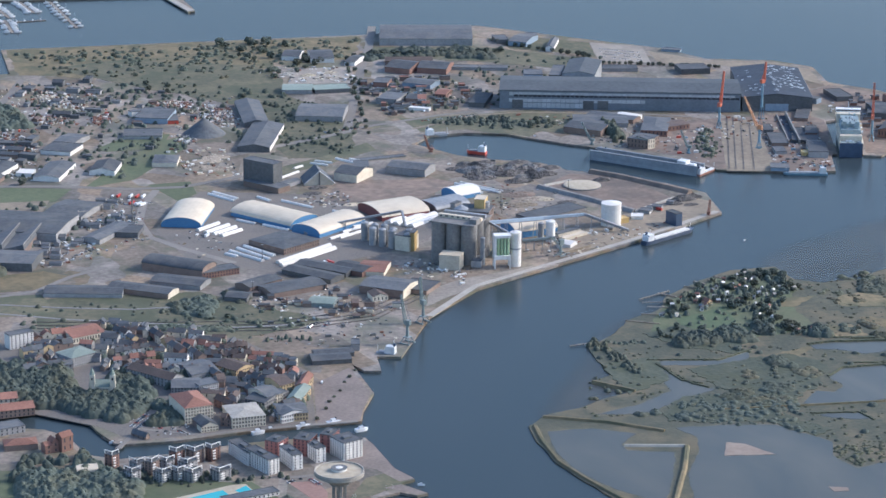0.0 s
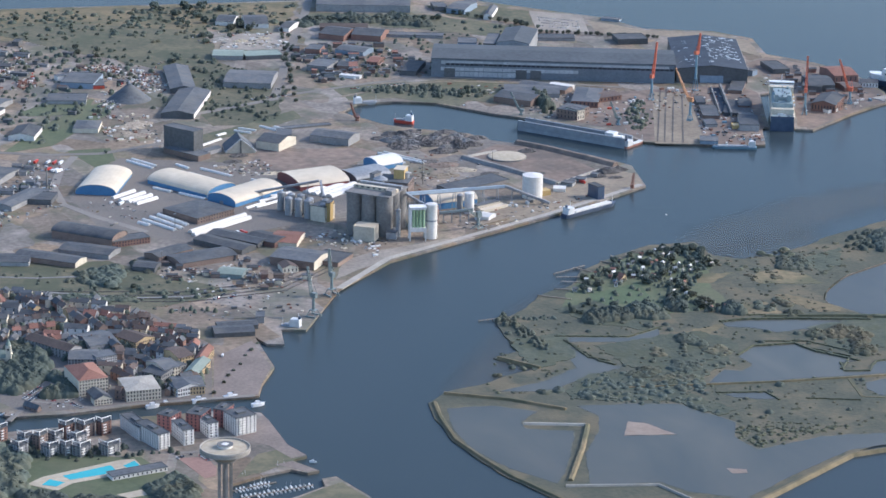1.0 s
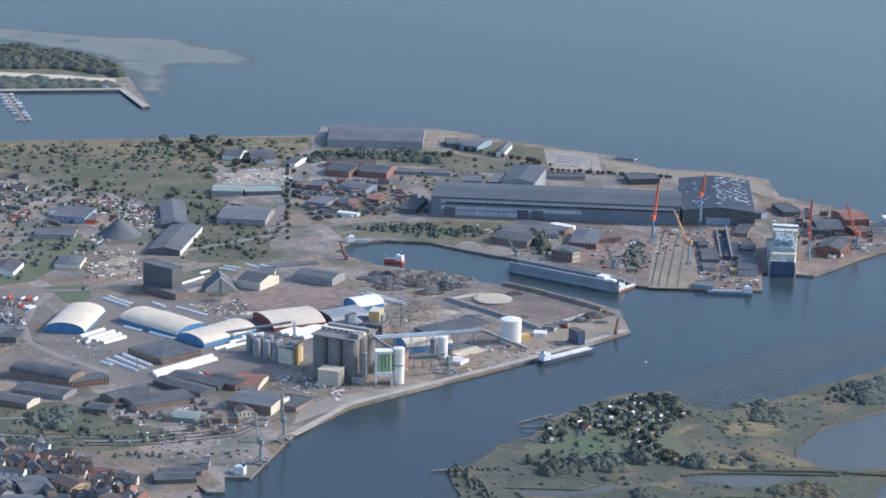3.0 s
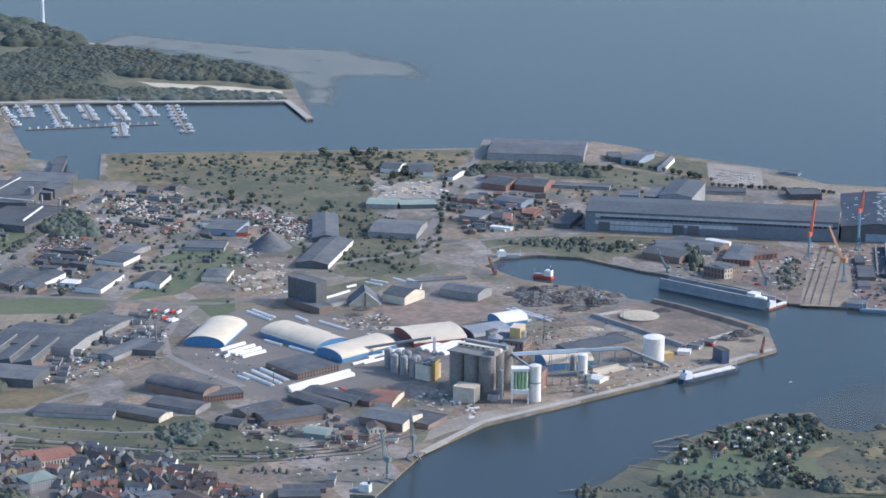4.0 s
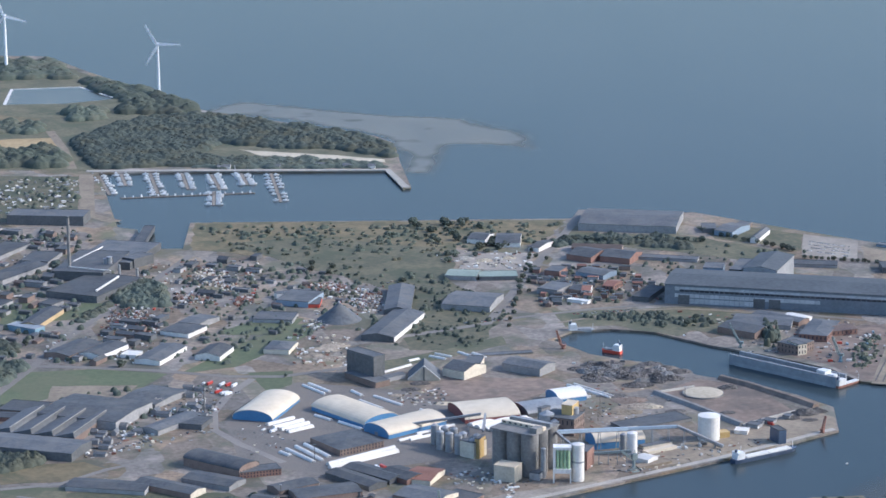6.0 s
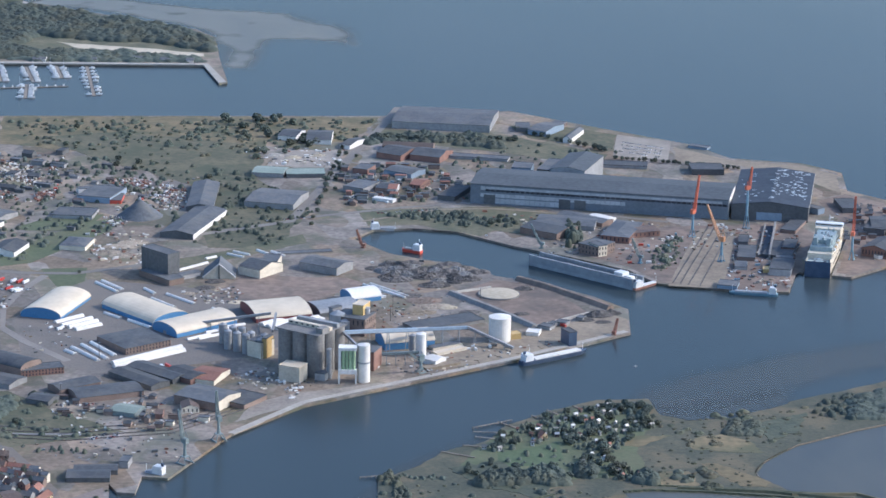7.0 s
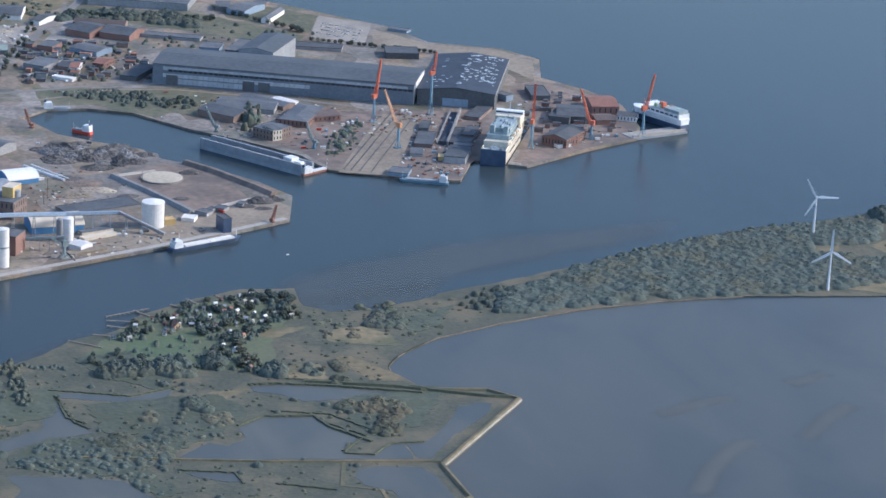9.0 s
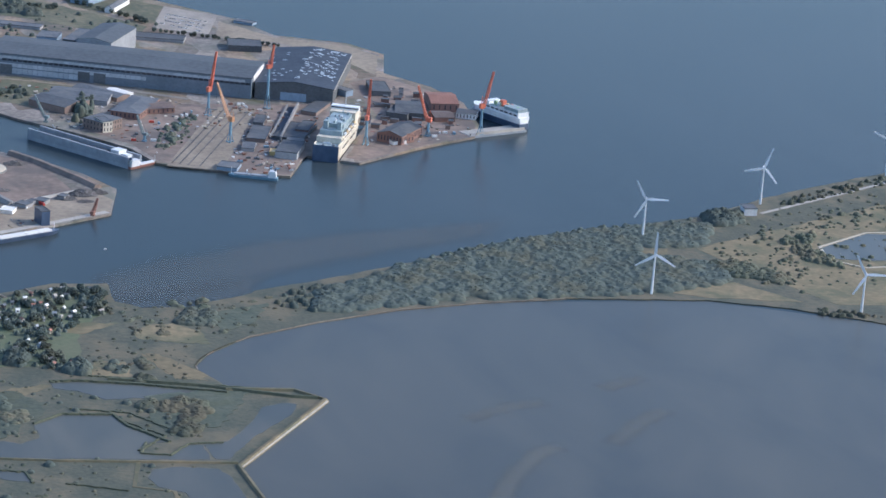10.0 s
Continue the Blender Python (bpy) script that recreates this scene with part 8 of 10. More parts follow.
H((-219.4, -186.0), (-212.6, -183.4), (-209.2, -168.8), 4.0, CREAMWALL, GREYROOF, "cream house with a grey roof", roof="gable", rh=1.4, storeys=3, bay=1.1)
H((-210.7, -173.8), (-204.5, -171.6), (-202.4, -157.0), 3.6, OCHREWALL, BROWNROOF, "ochre house", roof="gable", rh=1.4, storeys=3, bay=1.1)
H((-207.5, -191.0), (-199.3, -177.3), (-197.9, -163.9), 3.2, OCHREWALL, GREENROOF, "ochre house with a green copper roof", roof="gable", rh=1.3, storeys=3, bay=1.0)
H((-201.4, -176.7), (-194.4, -163.6), (-194.2, -154.5), 3.2, OCHREWALL, REDROOF, "ochre house with a red roof", roof="gable", rh=1.3, storeys=3, bay=1.0)
H((-220.6, -198.8), (-219.1, -205.7), (-210.8, -195.2), 3.2, WHITEWALL, GREYROOF, "white house", roof="gable", rh=1.2, storeys=2, bay=1.0)
H((-227.3, -182.3), (-221.4, -189.4), (-213.8, -172.9), 3.0, GREYWALL, DARKROOF, "grey house", roof="gable", rh=1.2, storeys=2, bay=1.2)
H((-274.6, -88.4), (-260.2, -83.6), (-257.7, -68.0), 2.6, CREAMWALL, REDROOF, "long red-roofed hall with a cream front", roof="gable", rh=1.6, storeys=1, bay=1.2)
H((-281.0, -117.5), (-270.0, -112.2), (-268.4, -99.3), 4.0, GREYWALL, GREENROOF, "tall grey block with a pale green roof", roof="hip", rh=1.2, storeys=4, bay=1.1)
H((-228.4, -140.6), (-222.3, -151.0), (-216.9, -140.5), 3.4, OCHREWALL, BROWNROOF, "ochre corner house", roof="gable", rh=1.4, storeys=3, bay=1.1)

H((-243.4, -133.9), (-240.0, -149.8), (-229.3, -142.5), 3.2, GREYWALL, GREYROOF, "long grey-roofed street block", roof="gable", rh=1.5, along="y", storeys=3, bay=1.8, faces="f")
H((-262.7, -134.5), (-249.5, -153.9), (-246.6, -145.0), 3.4, GREYWALL, BROWNROOF, "long tenement range with a brown roof", roof="gable", rh=1.6, along="x", storeys=3, bay=1.8, faces="f")
H((-300.4, -87.7), (-290.2, -84.9), (-288.6, -79.2), 6.0, WHITEWALL, GREYROOF, "white six-storey slab of flats", roof="flat", storeys=6, bay=1.6)
H((-297.7, -124.1), (-281.7, -123.4), (-280.2, -119.0), 3.4, GREYWALL, GREYROOF, "long grey block with a flat roof", roof="flat", storeys=3, bay=2.2, faces="f")
H((-319.0, -168.1), (-305.6, -167.8), (-303.4, -160.1), 3.0, BROWNWALL, REDROOF, "brown terrace with a red tiled roof", roof="gable", rh=1.6, along="x", storeys=2, bay=1.6, faces="f")
H((-324.6, -187.6), (-312.6, -185.2), (-309.0, -176.6), 2.6, GREYWALL, GREYROOF, "long grey block beside the canal", roof="flat", storeys=2, bay=1.8, faces="f")
H((-323.7, -203.6), (-311.6, -204.7), (-309.5, -197.3), 2.2, BROWNWALL, REDROOF, "low range with an orange tiled roof", roof="hip", rh=1.2)
H((-318.8, -154.8), (-309.7, -155.1), (-308.9, -147.8), 3.0, CREAMWALL, REDROOF, "cream house with a red tiled roof", roof="gable", rh=1.5, along="x", storeys=2, bay=1.6, faces="f")
# church with two towers
a, b = (-281.4, -152.4), (-271.9, -155.3)
m, l = site(a, b)
church = thing("church", m, "pale stone church with twin towers and green copper roofs", "church")
part("nave", gable_wall(l, 6.0, 3.6, 2.0, "x"), CREAMWALL, church)
part("roof", gable_roof(l, 6.0, 3.62, 2.0, "x"), GREENROOF, church)
for x in (0.2, l - 1.9):
    tw = part("tower", box(x, -0.6, 0, x + 2.0, 1.4, 8.6), CREAMWALL, church)
    part("spire", moved(cyl(0, 0, 0, 1.6, 1.1, 0.5, 8, 1.4), x + 1.0, 0.4, 8.6), GREENROOF, tw)
    pane(church, x + 1.0, -0.6, 7.0, 0.6, 0.1, 1.0)
for k in range(4):
    pane(church, 2.6 + k * 1.4, 0, 2.0, 0.6, 0.08, 1.6)

WALLS = (CREAMWALL, BRICK, GREYWALL, OCHREWALL, WHITEWALL, BROWNWALL)
ROOFS = (BROWNROOF, BROWNROOF, DARKROOF, REDROOF, GREYROOF)
WORDS = {CREAMWALL: "cream", BRICK: "red brick", GREYWALL: "grey", OCHREWALL: "ochre", WHITEWALL: "white", BROWNWALL: "brown", BROWNROOF: "brown tiled", DARKROOF: "dark felt", REDROOF: "red tiled", GREYROOF: "grey sheet"}


def row(a, b, n, d, h, seed, walls=WALLS, roofs=ROOFS, gap=0.0, storeys=2, faces="f"):
    """A row of joined or near houses from a to b, each with its own roof and chimney."""
    rnd = random.Random(seed)
    a, b = Vector(a), Vector(b)
    for i in range(n):
        p, q = a.lerp(b, (i + gap / 2) / n), a.lerp(b, (i + 1 - gap / 2) / n)
        w, r = rnd.choice(walls), rnd.choice(roofs)
        house(p[:], q[:], d * rnd.uniform(0.85, 1.15), h * rnd.uniform(0.8, 1.2), w, r, f"{WORDS[w]} town house with a {WORDS[r]} pitched roof", roof="gable", rh=rnd.uniform(1.0, 1.7), along="x" if rnd.random() < 0.8 else "y",
              storeys=storeys, bay=2.4, faces=faces, category="house", name="house", chimney=rnd.random() < 0.7, group="town houses")


DARK = (BROWNROOF, DARKROOF, DARKROOF, GREYROOF)
row((-243.2, -88.7), (-237.6, -119.0), 5, 4.0, 3.0, 1, roofs=(DARKROOF, BROWNROOF), gap=0.05)
row((-235.4, -113.7), (-231.8, -128.0), 3, 3.6, 3.0, 2, roofs=(DARKROOF, BROWNROOF))
row((-228.7, -124.6), (-211.2, -131.4), 7, 4.0, 2.6, 3, roofs=(BROWNROOF, BROWNROOF, DARKROOF), walls=(BRICK, BROWNWALL, CREAMWALL))
row((-218.5, -118.8), (-209.1, -118.7), 4, 3.4, 2.4, 4, roofs=(BROWNROOF,))
row((-228.0, -111.5), (-218.5, -118.8), 4, 3.4, 2.4, 5, roofs=(BROWNROOF, REDROOF))
row((-264.9, -120.9), (-248.0, -121.7), 5, 3.6, 2.8, 6, roofs=(REDROOF, BROWNROOF))
row((-261.6, -110.3), (-247.8, -110.0), 4, 3.6, 2.8, 7, roofs=DARK)
row((-258.2, -99.4), (-248.0, -105.5), 3, 3.2, 2.4, 8, roofs=DARK)
row((-256.6, -80.0), (-251.6, -95.3), 3, 3.4, 2.6, 9, roofs=DARK)
row((-256.3, -133.6), (-245.4, -135.5), 4, 3.4, 2.6, 10, roofs=(REDROOF, GREYROOF))
row((-247.1, -143.4), (-235.6, -144.1), 3, 4.0, 3.6, 11, roofs=(GREYROOF,), walls=(GREYWALL, CREAMWALL), storeys=3)
row((-297.5, -101.7), (-276.2, -97.0), 5, 4.2, 3.2, 12, roofs=DARK)
row((-294.4, -84.0), (-273.9, -82.5), 5, 4.0, 3.2, 13, roofs=(BROWNROOF, REDROOF, GREYROOF))
row((-301.0, -122.2), (-281.2, -121.1), 4, 4.0, 3.4, 14, roofs=(GREYROOF, DARKROOF))
row((-233.4, -142.6), (-231.3, -157.3), 3, 3.6, 3.0, 15, roofs=(GREYROOF, BROWNROOF))
row((-222.8, -155.0), (-215.0, -164.3), 4, 3.4, 3.0, 16, roofs=(GREYROOF, BROWNROOF, DARKROOF))
row((-214.6, -144.8), (-203.9, -152.3), 4, 3.4, 2.6, 17, roofs=(GREYROOF, BROWNROOF))
row((-213.1, -134.4), (-205.4, -140.4), 3, 3.2, 2.4, 18, roofs=(REDROOF, GREYROOF), walls=(WHITEWALL, CREAMWALL))
row((-238.6, -178.8), (-234.3, -188.1), 2, 3.6, 3.2, 19, roofs=(BROWNROOF,), walls=(BRICK, BROWNWALL))
row((-241.8, -201.3), (-238.3, -203.7), 2, 3.6, 3.2, 20, roofs=(BROWNROOF,), walls=(BROWNWALL,))
row((-224.2, -169.7), (-222.4, -180.4), 2, 3.4, 3.0, 21, roofs=(DARKROOF,))
row((-214.9, -194.0), (-208.1, -193.4), 3, 3.2, 3.0, 22, roofs=(GREYROOF, BROWNROOF), storeys=3)
row((-253.3, -171.0), (-249.6, -178.8), 2, 3.0, 2.6, 23, roofs=(REDROOF,))
row((-310.0, -210.9), (-304.6, -209.5), 2, 4.0, 3.6, 24, roofs=(REDROOF,), walls=(BRICK,))
row((-303.9, -211.0), (-299.3, -208.7), 1, 4.0, 5.0, 25, roofs=(REDROOF,), walls=(BRICK,))
row((-275.9, -201.1), (-271.9, -207.3), 1, 2.0, 1.2, 26, roofs=(GREYROOF,))
H((-303.5, -236.5), (-296.2, -237.1), (-295.1, -231.6), 2.0, WHITEWALL, CREAMROOF, "low white boathouse with rounded roof", roof="arch", rh=0.8, along="x")



def free(x, y, r):
    return all((x - a) ** 2 + (y - b) ** 2 > (r + c * 0.8) ** 2 for a, b, c in TAKEN)


def infill(poly, turn, step_x, step_y, seed, size, h, walls=WALLS, roofs=ROOFS, storeys=0, words="house", group="town houses", name="house", chim=0.5, skip=0.12, flat=0.0):
    """Fills the open plots of a quarter with buildings along its own street grid."""
    rnd = random.Random(seed)
    cx, cy = sum(p[0] for p in poly) / len(poly), sum(p[1] for p in poly) / len(poly)
    c, s = math.cos(radians(turn)), math.sin(radians(turn))
    for i in range(-40, 41):
        for k in range(-40, 41):
            u, w = i * step_x + rnd.uniform(-0.3, 0.3), k * step_y + rnd.uniform(-0.3, 0.3)
            x, y = cx + u * c - w * s, cy + u * s + w * c
            l, d = size * rnd.uniform(0.55, 1.45), size * rnd.uniform(0.4, 0.85)
            if rnd.random() < skip or not inside((x, y), poly) or not free(x, y, max(l, d) * 0.5):
                continue
            t = radians(turn + rnd.choice((0, 0, 0, 90)) + rnd.uniform(-5, 5))
            wl, rf = rnd.choice(walls), rnd.choice(roofs)
            house((x - l / 2 * math.cos(t) + d / 2 * math.sin(t), y - l / 2 * math.sin(t) - d / 2 * math.cos(t)), (x + l / 2 * math.cos(t) + d / 2 * math.sin(t), y + l / 2 * math.sin(t) - d / 2 * math.cos(t)), d, h * rnd.uniform(0.75, 1.25), wl, rf,
                  f"{WORDS.get(wl, 'dark')} {words} with a {WORDS.get(rf, 'plain')} roof", roof="flat" if rnd.random() < flat else "gable", rh=d * rnd.uniform(0.22, 0.34), storeys=storeys, bay=3.0, faces="f", category=words.split()[-1], name=name, chimney=rnd.random() < chim, group=group)


# streets stay clear of buildings
for p, q in (((-234.2, 176.9), (-195.6, 266.3)), ((-195.6, 266.3), (-152.6, 327.1)), ((-291.5, 168.4), (-247.1, 293.0)), ((-247.1, 293.0), (-204.5, 398.6)), ((-329.8, 325.3), (-289.0, 479.5))):
    for k in range(26):
        c = Vector(p).lerp(Vector(q), k / 25)
        TAKEN.append((c.x, c.y, 3.4))
infill([(-294.4, -109.9), (-255.1, -72.7), (-208.9, -108.2), (-194.2, -154.5), (-208.1, -201.3), (-223.8, -203.0), (-242.3, -171.0), (-255.3, -139.6), (-273.1, -116.3)], -28, 8.2, 6.6, 1, 6.6, 3.0, storeys=2, words="town house", chim=0.6, walls=(CREAMWALL, GREYWALL, GREYWALL, OCHREWALL, WHITEWALL, BROWNWALL), roofs=(BROWNROOF, DARKROOF, DARKROOF, GREYROOF, REDROOF))
infill([(-364.7, 484.4), (-308.8, 475.1), (-269.6, 460.9), (-281.3, 356.3), (-286.4, 234.5), (-322.7, 196.5), (-356.9, 245.9)], -30, 13, 15, 2, 9.5, 2.4, words="works shed", group="works sheds", name="shed", chim=0.0, flat=0.8, walls=(GREYWALL, DARKSHEET, BROWNWALL), roofs=(DARKROOF, DARKROOF, GREYROOF), skip=0.25)
infill([(-278.1, 227.5), (-221.7, 270.6), (-222.4, 212.9), (-244.0, 173.2), (-284.5, 181.9)], -30, 11, 12, 3, 7.5, 2.1, words="works shed", group="works sheds", name="shed", chim=0.0, flat=0.8, walls=(GREYWALL, BROWNWALL, DARKSHEET), roofs=(DARKROOF, GREYROOF, DARKROOF), skip=0.35)
infill([(-217.9, 386.7), (-167.3, 385.3), (-147.2, 334.1), (-178.3, 263.5), (-218.8, 270.1)], -30, 13, 14, 4, 7.0, 1.9, words="works shed", group="works sheds", name="shed", chim=0.0, flat=0.85, walls=(GREYWALL, DARKSHEET), roofs=(DARKROOF, DARKROOF, GREYROOF), skip=0.62)
infill([(-21.2, 335.3), (32.9, 331.6), (36.7, 261.7), (-31.2, 251.0)], -14, 8.0, 9.0, 5, 4.5, 2.0, words="works shed", group="works sheds", name="shed", chim=0.0, flat=0.8, walls=(GREYWALL, BROWNWALL, BRICK), roofs=(DARKROOF, GREYROOF, REDROOF), skip=0.35)
infill([(-190.1, -44.0), (-134.2, -45.1), (-129.0, -82.4), (-155.2, -91.5), (-192.4, -67.1)], -14, 6.0, 7.0, 7, 3.4, 1.6, words="small shed", group="works sheds", name="shed", chim=0.0, flat=0.8, walls=(DARKSHEET, BROWNWALL, CREAMWALL), roofs=(DARKROOF, GREYROOF, BROWNROOF), skip=0.72)
infill([(199.3, 146.6), (255.2, 141.2), (259.4, 189.9), (231.7, 227.0)], -14, 8.0, 8.0, 8, 3.6, 1.8, words="dock shed", group="works sheds", name="shed", chim=0.0, flat=0.85, walls=(GREYWALL, BRICK, BROWNWALL), roofs=(DARKROOF, GREYROOF), skip=0.5)

# waterside flats: tall brick blocks behind, white blocks with dark side walls before
def flats(a, b, c, h, wall, label, storeys=5, side=None):
    t = house(a, b, depth(a, b, c), h, wall, DARKROOF, label, roof="flat", storeys=storeys, bay=1.5, faces="fr", category="apartment block", name="apartment_block", group="waterside flats")
    m, l = site(a, b)
    d = depth(a, b, c)
    part("stair_head", box(l * 0.4, d * 0.3, h + 0.15, l * 0.65, d * 0.7, h + 0.8), DARKSHEET, t)
    if wall not in (WHITEWALL, REDBRICK):
        part("roof_frame", join(box(0, 0, h + 0.3, 0.2, 0.2, h + 1.5), box(l - 0.2, 0, h + 0.3, l, 0.2, h + 1.5), box(0, 0, h + 1.5, l, 0.25, h + 1.75), box(l - 0.2, d - 0.2, h + 0.3, l, d, h + 1.5), box(l - 0.25, 0.25, h + 1.5, l, d, h + 1.75)), WHITEWALL, t, "white concrete frame on the roof")
    for k in range(1, storeys):
        part("balcony", box(l, d * 0.1, h * k / storeys - 0.05, l + 0.5, d * 0.4, h * k / storeys + 0.3), WHITEWALL, t)
    return t


flats((-211.0, -241.8), (-208.4, -250.5), (-200.5, -248.1), 6.6, WHITEWALL, "tall white apartment block with dark windows", 7)
flats((-220.3, -240.2), (-218.5, -249.7), (-214.8, -248.5), 5.4, WHITEWALL, "white apartment block with dark window bands", 5)
flats((-230.4, -243.1), (-228.7, -254.3), (-224.9, -253.1), 5.6, WHITEWALL, "white apartment block with dark window bands", 5)
flats((-243.2, -241.6), (-238.4, -256.5), (-233.7, -255.7), 5.8, WHITEWALL, "long white apartment block", 6)
flats((-246.3, -230.4), (-243.0, -245.2), (-239.0, -241.7), 5.0, WHITEWALL, "long pale apartment block", 5)
flats((-234.3, -237.1), (-230.5, -241.3), (-227.3, -234.4), 6.2, REDBRICK, "deep red apartment block with a dark flat roof", 5)
flats((-224.2, -239.0), (-219.4, -242.9), (-215.3, -235.7), 6.2, REDBRICK, "deep red apartment block with a dark flat roof", 5)
flats((-213.9, -238.5), (-210.5, -241.4), (-206.4, -234.7), 6.6, REDBRICK, "deep red apartment block with a dark flat roof", 5)
for k, (a, b, c) in enumerate((((-292.2, -230.1), (-290.1, -233.1), (-287.5, -230.3)), ((-280.3, -241.9), (-278.2, -244.3), (-275.8, -239.8)), ((-269.3, -233.6), (-267.3, -236.6), (-264.5, -232.6)), ((-263.2, -234.2), (-260.8, -238.0), (-257.7, -233.6)), ((-255.9, -234.1), (-254.3, -237.0), (-251.5, -233.0)))):
    flats(a, b, c, 5.0, BRICK if k % 2 == 0 else BROWNWALL, "narrow brick tower of flats with a white roof frame", 5)
for k, (a, b, c) in enumerate((((-288.3, -244.1), (-286.3, -248.2), (-282.9, -245.7)), ((-278.6, -248.2), (-276.3, -252.4), (-272.8, -249.4)), ((-272.3, -249.0), (-270.6, -252.4), (-267.9, -249.2)), ((-268.3, -252.0), (-266.0, -255.5), (-262.0, -252.2)), ((-259.0, -253.1), (-256.7, -257.3), (-251.8, -254.1)), ((-284.7, -236.5), (-282.6, -240.1), (-279.8, -236.8)), ((-274.4, -237.9), (-272.1, -241.5), (-269.1, -238.4)), ((-268.0, -241.6), (-265.3, -245.4), (-260.9, -242.0)))):
    flats(a, b, c, 3.6, GREYWALL, "grey-blue apartment block with white balconies", 4)

# water tower: a broad shallow bowl on slender legs
wt = thing("water_tower", pose(-228.5, -311.5, LAND), "concrete water tower with a broad disc-shaped tank on tall legs", "water tower")
part("tank", join(cyl(0, 0, 16.6, 19.4, 3.4, 8.4, 56), cyl(0, 0, 19.4, 20.5, 8.5, 8.5, 56)), CONCRETE, wt)
part("roof", cyl(0, 0, 20.5, 20.6, 8.0, 7.9, 56, 0.5), SAND, wt, "tan roof disc")
part("rim", join(*[beam((8.3 * math.cos(a), 8.3 * math.sin(a), 20.9), (8.3 * math.cos(a + 0.113), 8.3 * math.sin(a + 0.113), 20.8), 0.3, 0.5) for a in [k * 0.1122 for k in range(56)]]), CONCRETE, wt)
part("lantern", cyl(0, 0, 20.6, 21.8, 2.6, 2.5, 28, 0.3), WHITEWALL, wt)
part("lantern_roof", cyl(0, 0, 21.82, 21.95, 2.8, 2.8, 28), GREYROOF, wt)
for k in range(4):
    a = (0.42, 1.45, 3.56, 4.59)[k]
    part("leg", beam((2.5 * math.cos(a), 2.5 * math.sin(a), -0.3), (2.5 * math.cos(a), 2.5 * math.sin(a), 17.2), 0.9, 0.9), DARKCONC, wt)
part("ring_beam", cyl(0, 0, 15.9, 16.6, 3.3, 3.4, 28), DARKCONC, wt)

# open-air pool
patch("pavement", [(-288.6, -274.8), (-279.9, -283.4), (-273.6, -278.3), (-256.1, -274.9), (-246.9, -272.7), (-248.3, -262.1), (-253.6, -261.6), (-274.8, -267.5), (-282.2, -269.6)], SAND, "pale sun deck round the swimming pool", "pool deck", up=0.06)
patch("water", [(-283.8, -276.8), (-279.5, -279.7), (-275.9, -277.0), (-280.2, -272.4)], POOLWATER, "turquoise children's pool", "swimming pool", up=0.1)
patch("water", [(-275.5, -270.6), (-273.7, -275.0), (-256.3, -272.6), (-257.6, -265.5)], POOLWATER, "long turquoise swimming pool", "swimming pool", up=0.1)
patch("water", [(-253.6, -267.3), (-251.3, -271.9), (-247.3, -271.5), (-248.7, -263.7)], POOLWATER, "pale turquoise paddling pool", "swimming pool", up=0.1)
H((-260.0, -279.8), (-239.8, -276.0), (-239.2, -270.6), 1.3, WHITEWALL, GREYROOF, "long low bathhouse with big windows", roof="flat", storeys=1, bay=1.6)
patch("ground", [(-261.3, -292.4), (-258.9, -296.8), (-251.2, -295.5), (-252.3, -290.3)], SAND, "pale sand pit in the lawn", "sand pit", up=0.05)
patch("ground", [(-233.7, -265.5), (-223.8, -266.8), (-222.9, -278.4), (-224.8, -285.1), (-229.2, -286.5)], REDGRAVEL, "red gravel pitch", "pitch", up=0.04)
patch("pavement", [(-193.7, -232.4), (-193.1, -237.5), (-193.2, -263.4), (-189.7, -274.9), (-195.5, -276.6), (-199.7, -262.6), (-209.2, -252.0)], PAVING, "pale paved quay before the flats", "quay", up=0.03)
patch("ground", [(-196.3, -279.2), (-190.0, -289.7), (-193.5, -290.3), (-198.0, -284.9), (-202.9, -280.6)], PAVING, "paved pier head", "pier", up=0.03)
patch("ground", [(-230.1, -311.5), (-207.1, -314.4), (-192.3, -306.1), (-185.1, -302.8), (-180.4, -319.5), (-201.2, -321.5), (-217.0, -320.8)], ROUGHGRASS, "grassy harbour ground", "lawn", up=0.03)
road([(-234.5, -260.6), (-222.3, -261.5), (-210.5, -256.3)], 2.2, ROAD, "grey street by the flats", up=0.06)
road([(-307.0, -227.9), (-294.8, -228.1), (-280.9, -230.0)], 1.6, ROAD, "grey bridge road", up=0.06)


